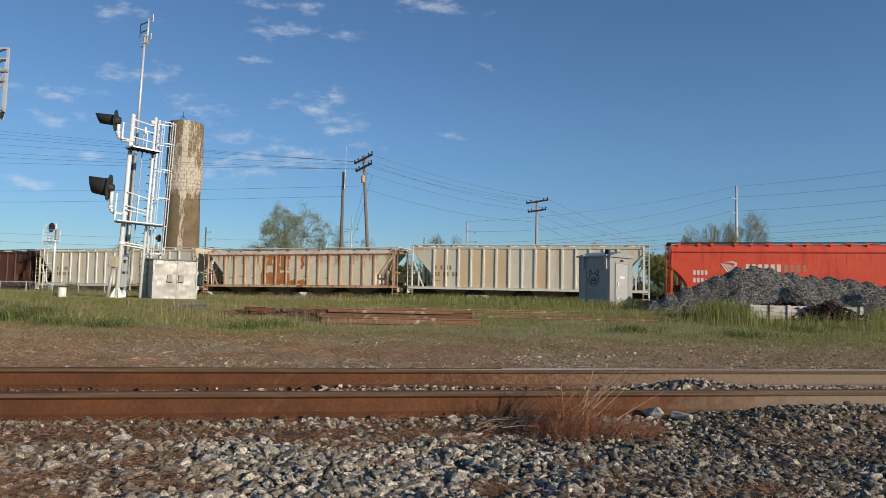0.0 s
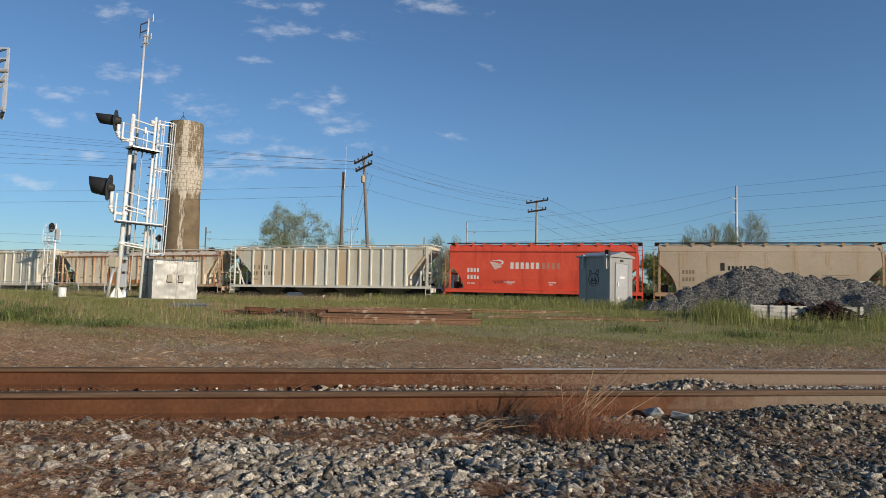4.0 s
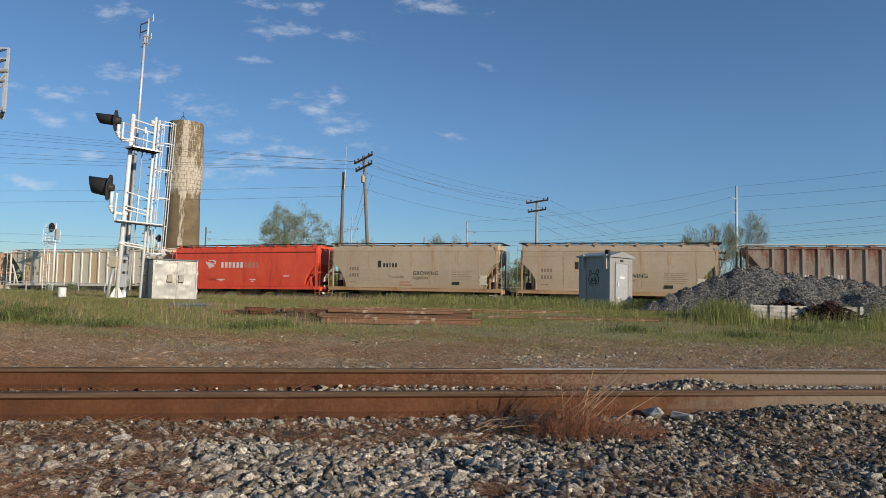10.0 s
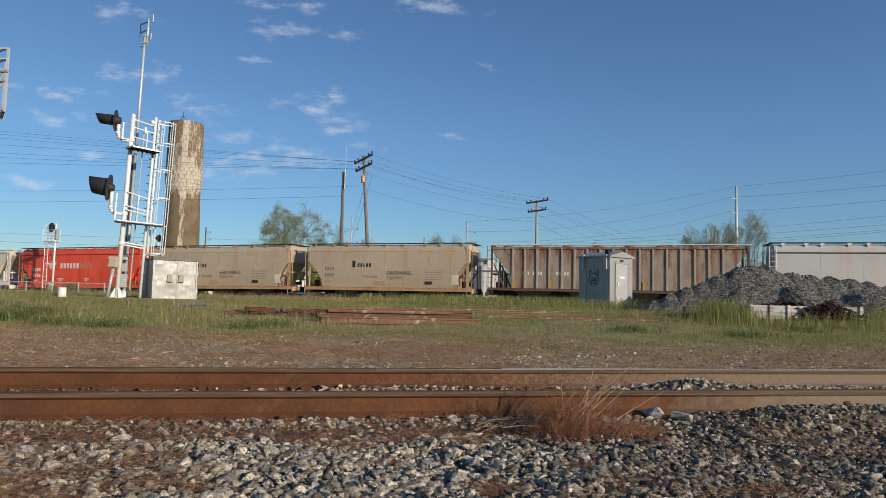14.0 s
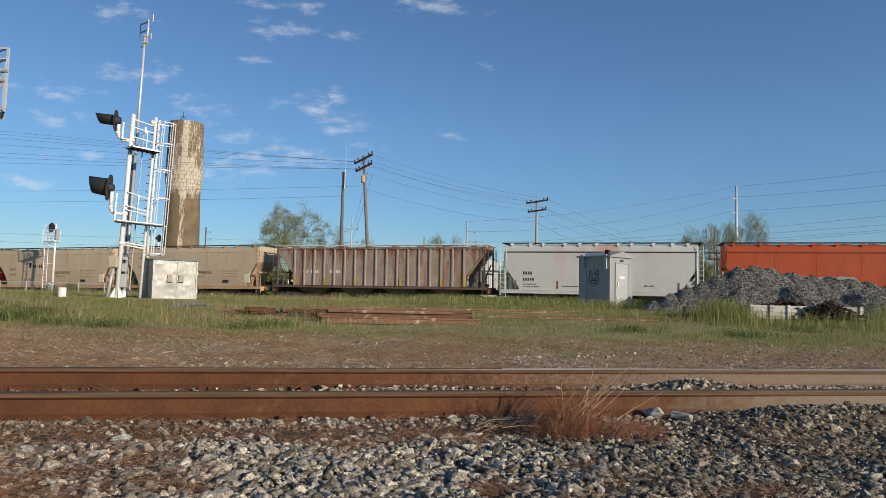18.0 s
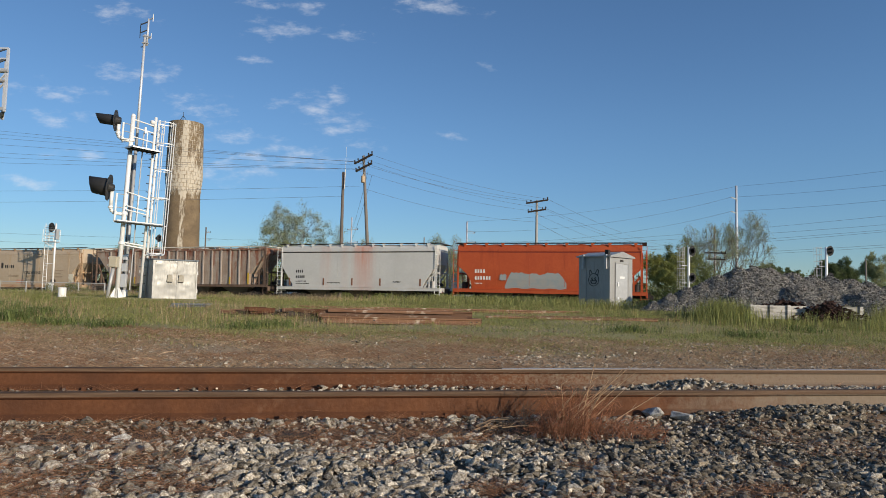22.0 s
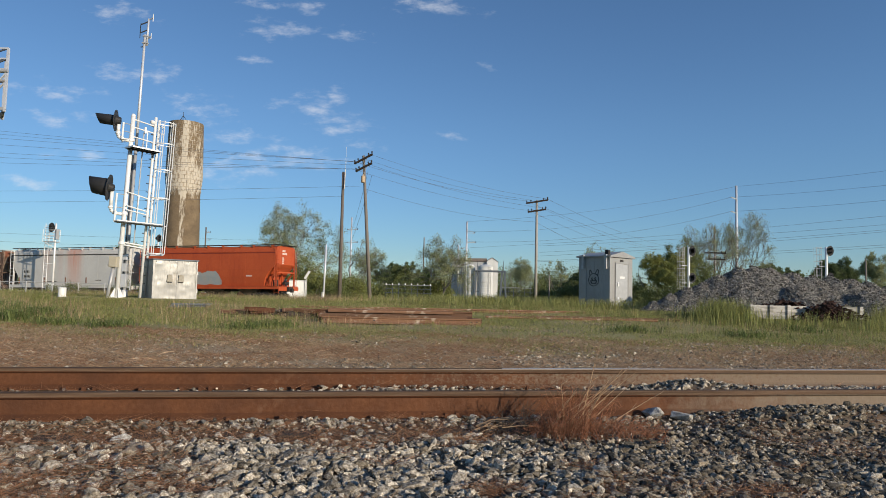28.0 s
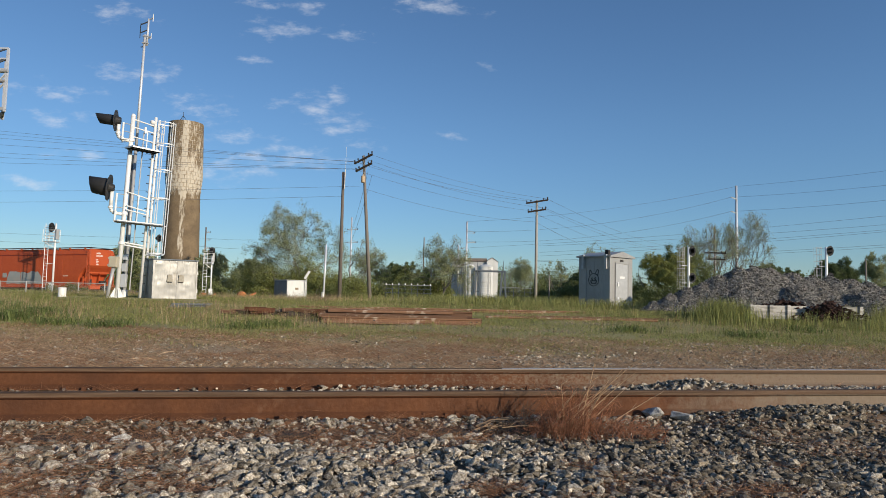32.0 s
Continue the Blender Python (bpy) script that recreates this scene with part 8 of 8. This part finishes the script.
def grow(rnd, levels, spread, up):
    """A branching skeleton: (start, end, start radius, end radius, level) of every piece; radii in parts of the trunk's."""
    out = []

    def branch(p, d, length, r, level):
        q, pieces = p, 3 if level in (1, 2) else 2 if level == 3 else 1
        for k in range(pieces):
            d = (d + Vector((rnd.gauss(0, 0.16), rnd.gauss(0, 0.16), rnd.gauss(up * 0.06, 0.1)))).normalized()
            e = q + d * (length / pieces)
            r1 = r * (1 - 0.3 / pieces)
            out.append((q, e, r, r1, level))
            q, r = e, r1
            if level and level < levels and rnd.random() < 0.7:
                side(q, d, length * rnd.uniform(0.45, 0.75), r * 0.55, level + 1)
        if level < levels:
            for _ in range(4 if level == 0 else 2):
                side(q, d, (0.3 if level == 0 else length) * rnd.uniform(0.6, 0.85), r * 0.72, level + 1)

    def side(p, d, length, r, level):
        a = Vector((rnd.gauss(0, 1), rnd.gauss(0, 1), rnd.gauss(0, 1)))
        a = (a - d * a.dot(d)).normalized()
        branch(p, (d + a * rnd.uniform(0.4, 1.05) * spread + Vector((0, 0, up * 0.16))).normalized(), length, r, level)
    branch(Vector((0, 0, 0)), Vector((rnd.gauss(0, 0.05), rnd.gauss(0, 0.05), 1)), 0.13, 1.0, 0)
    return out


def tree(x, y, h, w, label, seed, leaf="leaf", per=7, size=0.13, levels=5, spread=0.9, up=0.4):
    """A tree: a trunk that forks again and again into fine twigs, the outer ones in small leaf."""
    rnd = random.Random(seed)
    t = thing("tree", label, "tree", pose(x, y, float(ground_z(x, y)) - 0.1), group="trees beyond the far track")
    sk = grow(rnd, levels, spread, up)
    ends = np.array([e[:] for _, e, _, _, _ in sk])
    lo, hi = np.percentile(ends, 4, 0), np.percentile(ends, 96, 0)
    mid = (lo + hi) / 2
    fx, fy, fz = w / (hi[0] - lo[0]), w / (hi[1] - lo[1]), h / hi[2]

    def place(p):
        k = min(1.0, max(0.0, p.z) / 0.25)
        return Vector(((p.x - mid[0] * k) * fx, (p.y - mid[1] * k) * fy, max(p.z, 0.0) * fz))
    r0 = 0.011 * h + 0.05
    g, tips, cut_off = Geo(), [], set()
    for a, b, ra, rb, level in sk:
        pa, pb = place(a), place(b)
        # the crown ends at an uneven dome
        if a[:] in cut_off or (2 * pb.x / w) ** 2 + (2 * pb.y / w) ** 2 + ((pb.z - 0.42 * h) / (0.6 * h)) ** 2 > 1.06 + 0.16 * math.sin(pb.x * 1.7 + seed) + 0.1 * math.sin(pb.z * 2.3):
            cut_off.add(b[:])
            continue
        g.tube(pa, pb, max(r0 * ra, 0.016), max(r0 * rb, 0.011), 7 if level < 2 else 4 if level < 4 else 3, False)
        if level >= levels - 1:
            tips.append(pb)
    part("trunk", g, M["bark"], t, "branching trunk and limbs")
    keep = [p for p in tips if p.z > 0.14 * h]
    n = max(1, round(per * 8000 / len(keep)))
    V, F = leaf_cloud(keep, n, 0.011 * (w + h), size * 0.62, np.random.RandomState(seed))
    part("crown", fast_mesh("crown", V, F, M[leaf]), None, t, "loose crown of small leaves")
    return t


def shrub(x, y, h, w, label, seed, leaf="leaf_dark", n=2600, size=0.17, name="shrub"):
    """A dense shrub: many small clumps of leaf gathered in larger lobes, with dark gaps between them."""
    rnd = np.random.RandomState(seed)
    k = max(9, int(w * 2.6))
    cx = rnd.uniform(-w / 2, w / 2, k)
    cz = h * (0.2 + 0.66 * rnd.rand(k)) * (1 - 0.5 * (np.abs(cx) / (w / 2)) ** 2)
    cl = np.column_stack([cx, rnd.uniform(-w / 5, w / 5, k), cz])
    low = np.column_stack([rnd.uniform(-w / 2, w / 2, k), rnd.uniform(-w / 5, w / 5, k), rnd.uniform(0.08, 0.4, k) * h])
    t = thing(name, label, name, pose(x, y, float(ground_z(x, y)) - 0.1), group="shrubs beyond the far track")
    g = Geo()
    for c in cl:
        g.tube((c[0] * 0.4, c[1] * 0.4, 0), tuple(c), 0.06, 0.02, 4, False)
    lobes = np.concatenate([cl, low])
    clumps = np.repeat(lobes, 9, 0) + rnd.normal(0, 1, (len(lobes) * 9, 3)) * np.array((0.17, 0.14, 0.13)) * min(h, w)
    clumps[:, 2] = np.abs(clumps[:, 2])
    for c, b in zip(clumps[::3], np.repeat(lobes, 9, 0)[::3]):
        g.tube(tuple(b), tuple(c + (c - b) * 0.35), 0.02, 0.008, 3, False)
    part("stem", g, M["bark"], t)
    V, F = leaf_cloud([Vector(c) for c in clumps], max(2, int(3.4 * n / len(clumps))), min(h, w) * 0.045 + 0.05, size * 0.6, rnd)
    part("crown", fast_mesh("crown", V, F, M[leaf]), None, t, "dense uneven foliage")


def build_trees():
    # (x, y, height, width, label, seed, options)
    tree(-17.1, 78, 11.0, 11.6, "spreading tree with thin young leaves above bushes", 25, per=3.8, size=0.115, spread=1.0, up=0.35, levels=6)
    tree(-10.6, 92, 8.4, 6.5, "slender bare-limbed tree in young leaf", 8, per=1.6, size=0.11, up=0.3)
    tree(-29.2, 85, 6.6, 6.0, "small round tree in fresh leaf", 5, per=4, size=0.15)
    tree(-26.8, 92, 5.6, 5.5, "small round tree in fresh leaf", 15, per=4, size=0.15)
    tree(-39.0, 84, 7.4, 6.4, "leafy tree behind the signal", 4, "leaf", per=3.4, size=0.14)
    tree(-36.0, 78, 6.6, 5.0, "leafy tree beside the silo", 26, "leaf", per=4, size=0.14)
    tree(-0.2, 85, 8.3, 9.2, "round tree in thin young leaf", 10, per=2.4, size=0.11, spread=1.0, up=0.5, levels=6)
    tree(-5.5, 96, 5.4, 6.0, "low tree in young leaf", 12, "leaf_dark", per=3, size=0.14)
    tree(11.6, 100, 6.6, 5.5, "bare spring tree with few leaves", 13, per=1.6, size=0.11)
    tree(17.6, 102, 6.4, 5.0, "bare spring tree with few leaves", 14, per=1.0, size=0.11)
    tree(23.6, 100, 8.8, 7.0, "thinly leaved tree behind the signal house", 16, per=1.6, size=0.12)
    tree(27.0, 80, 6.6, 8.0, "thinly leaved tree at a wood's edge", 17, "leaf_mid", per=4, size=0.13)
    tree(31.0, 84, 9.0, 8.0, "leafy tree at a wood's edge", 22, "leaf_dark", per=3.6, size=0.12, up=0.7)
    tree(36.2, 92, 11.6, 7.0, "tall bare-limbed tree with few leaves", 11, per=1.1, size=0.11, spread=0.7, up=0.8, levels=6)
    tree(41.6, 96, 12.4, 6.0, "tall bare-limbed spring tree", 20, per=0.9, size=0.11, spread=0.7, up=0.9)
    tree(46.0, 99, 14.2, 8.6, "tall tree with thin young leaves", 5, per=1.8, size=0.11, spread=0.8, up=0.7, levels=6)
    tree(67.5, 100, 8.6, 8.0, "leafy tree at the field's end", 23, per=4, size=0.15)
    for x, y, h, w, s in ((53.0, 106, 6.9, 7, 41), (58.5, 110, 6.2, 6, 42), (67.0, 112, 8.6, 7, 43), (-8.8, 110, 5.6, 6, 44), (-3.0, 112, 5.0, 5, 45), (20.5, 96, 4.4, 6, 46)):
        tree(x, y, h, w, "dark evergreen tree with clumped boughs", s, "leaf_pine", per=7, size=0.17)
    rnd = random.Random(77)
    for x, y, h, w, kind in ((-16.5, 75, 5.4, 9, "leaf_mid"), (-21.0, 78, 5.4, 6, "leaf_mid"), (-11.0, 76, 4.4, 6, "leaf_mid"), (-14.0, 74, 3.4, 5, "leaf_dark"), (-25.5, 70, 2.2, 4, "leaf_dark"), (-30.0, 76, 3.6, 7, "leaf_dark"), (-37.5, 76, 4.2, 8, "leaf_dark"),
                             (-6.5, 84, 3.4, 6, "leaf_dark"), (-2.0, 88, 4.2, 6, "leaf_mid"), (12.0, 92, 3.0, 7, "leaf_dark"), (17.5, 90, 3.4, 7, "leaf_dark"), (22.5, 82, 3.6, 6, "leaf_mid"), (27.0, 76, 4.6, 7, "leaf_dark"),
                             (33.0, 80, 4.6, 9, "leaf_dark"), (41.0, 88, 5.2, 10, "leaf"), (50.0, 92, 5.0, 10, "leaf_dark"), (58.0, 96, 4.6, 10, "leaf_dark"), (66.5, 96, 5.0, 9, "leaf"), (-21.0, 44.5, 1.0, 2.6, "leaf_dark"), (-24.5, 43, 0.8, 2.2, "leaf_dark"), (-19.0, 46, 0.9, 2.4, "leaf")):
        shrub(x, y, h, w, "dense green shrub in a hedgerow", rnd.randint(0, 9999), kind, n=int(5200 * min(w / 6, 1.6)), size=0.15 if h > 2 else 0.05)
    # the wood that closes the view, far behind
    R = np.random.RandomState(90)
    tips = []
    for k in range(330):
        x = R.uniform(-130, 130)
        y = 150 + R.uniform(-6, 26)
        for q in range(3):
            tips.append(Vector((x + R.normal(0, 2), y, abs(R.normal(0, 1)) * 0.7 + R.uniform(0.5, 4.4 + 1.2 * math.sin(x * 0.09)))))
        for q in range(2):
            tips.append(Vector((x + R.normal(0, 3), y - 4, R.uniform(0.2, 1.8))))
    V, F = leaf_cloud(tips, 170, 0.95, 0.17, R)
    tagged(new("far_woods", fast_mesh("far_woods", V, F, M["leaf_dark"])), "distant belt of mixed woodland closing the field", "woods", kind="stuff")


build_trees()
motions()
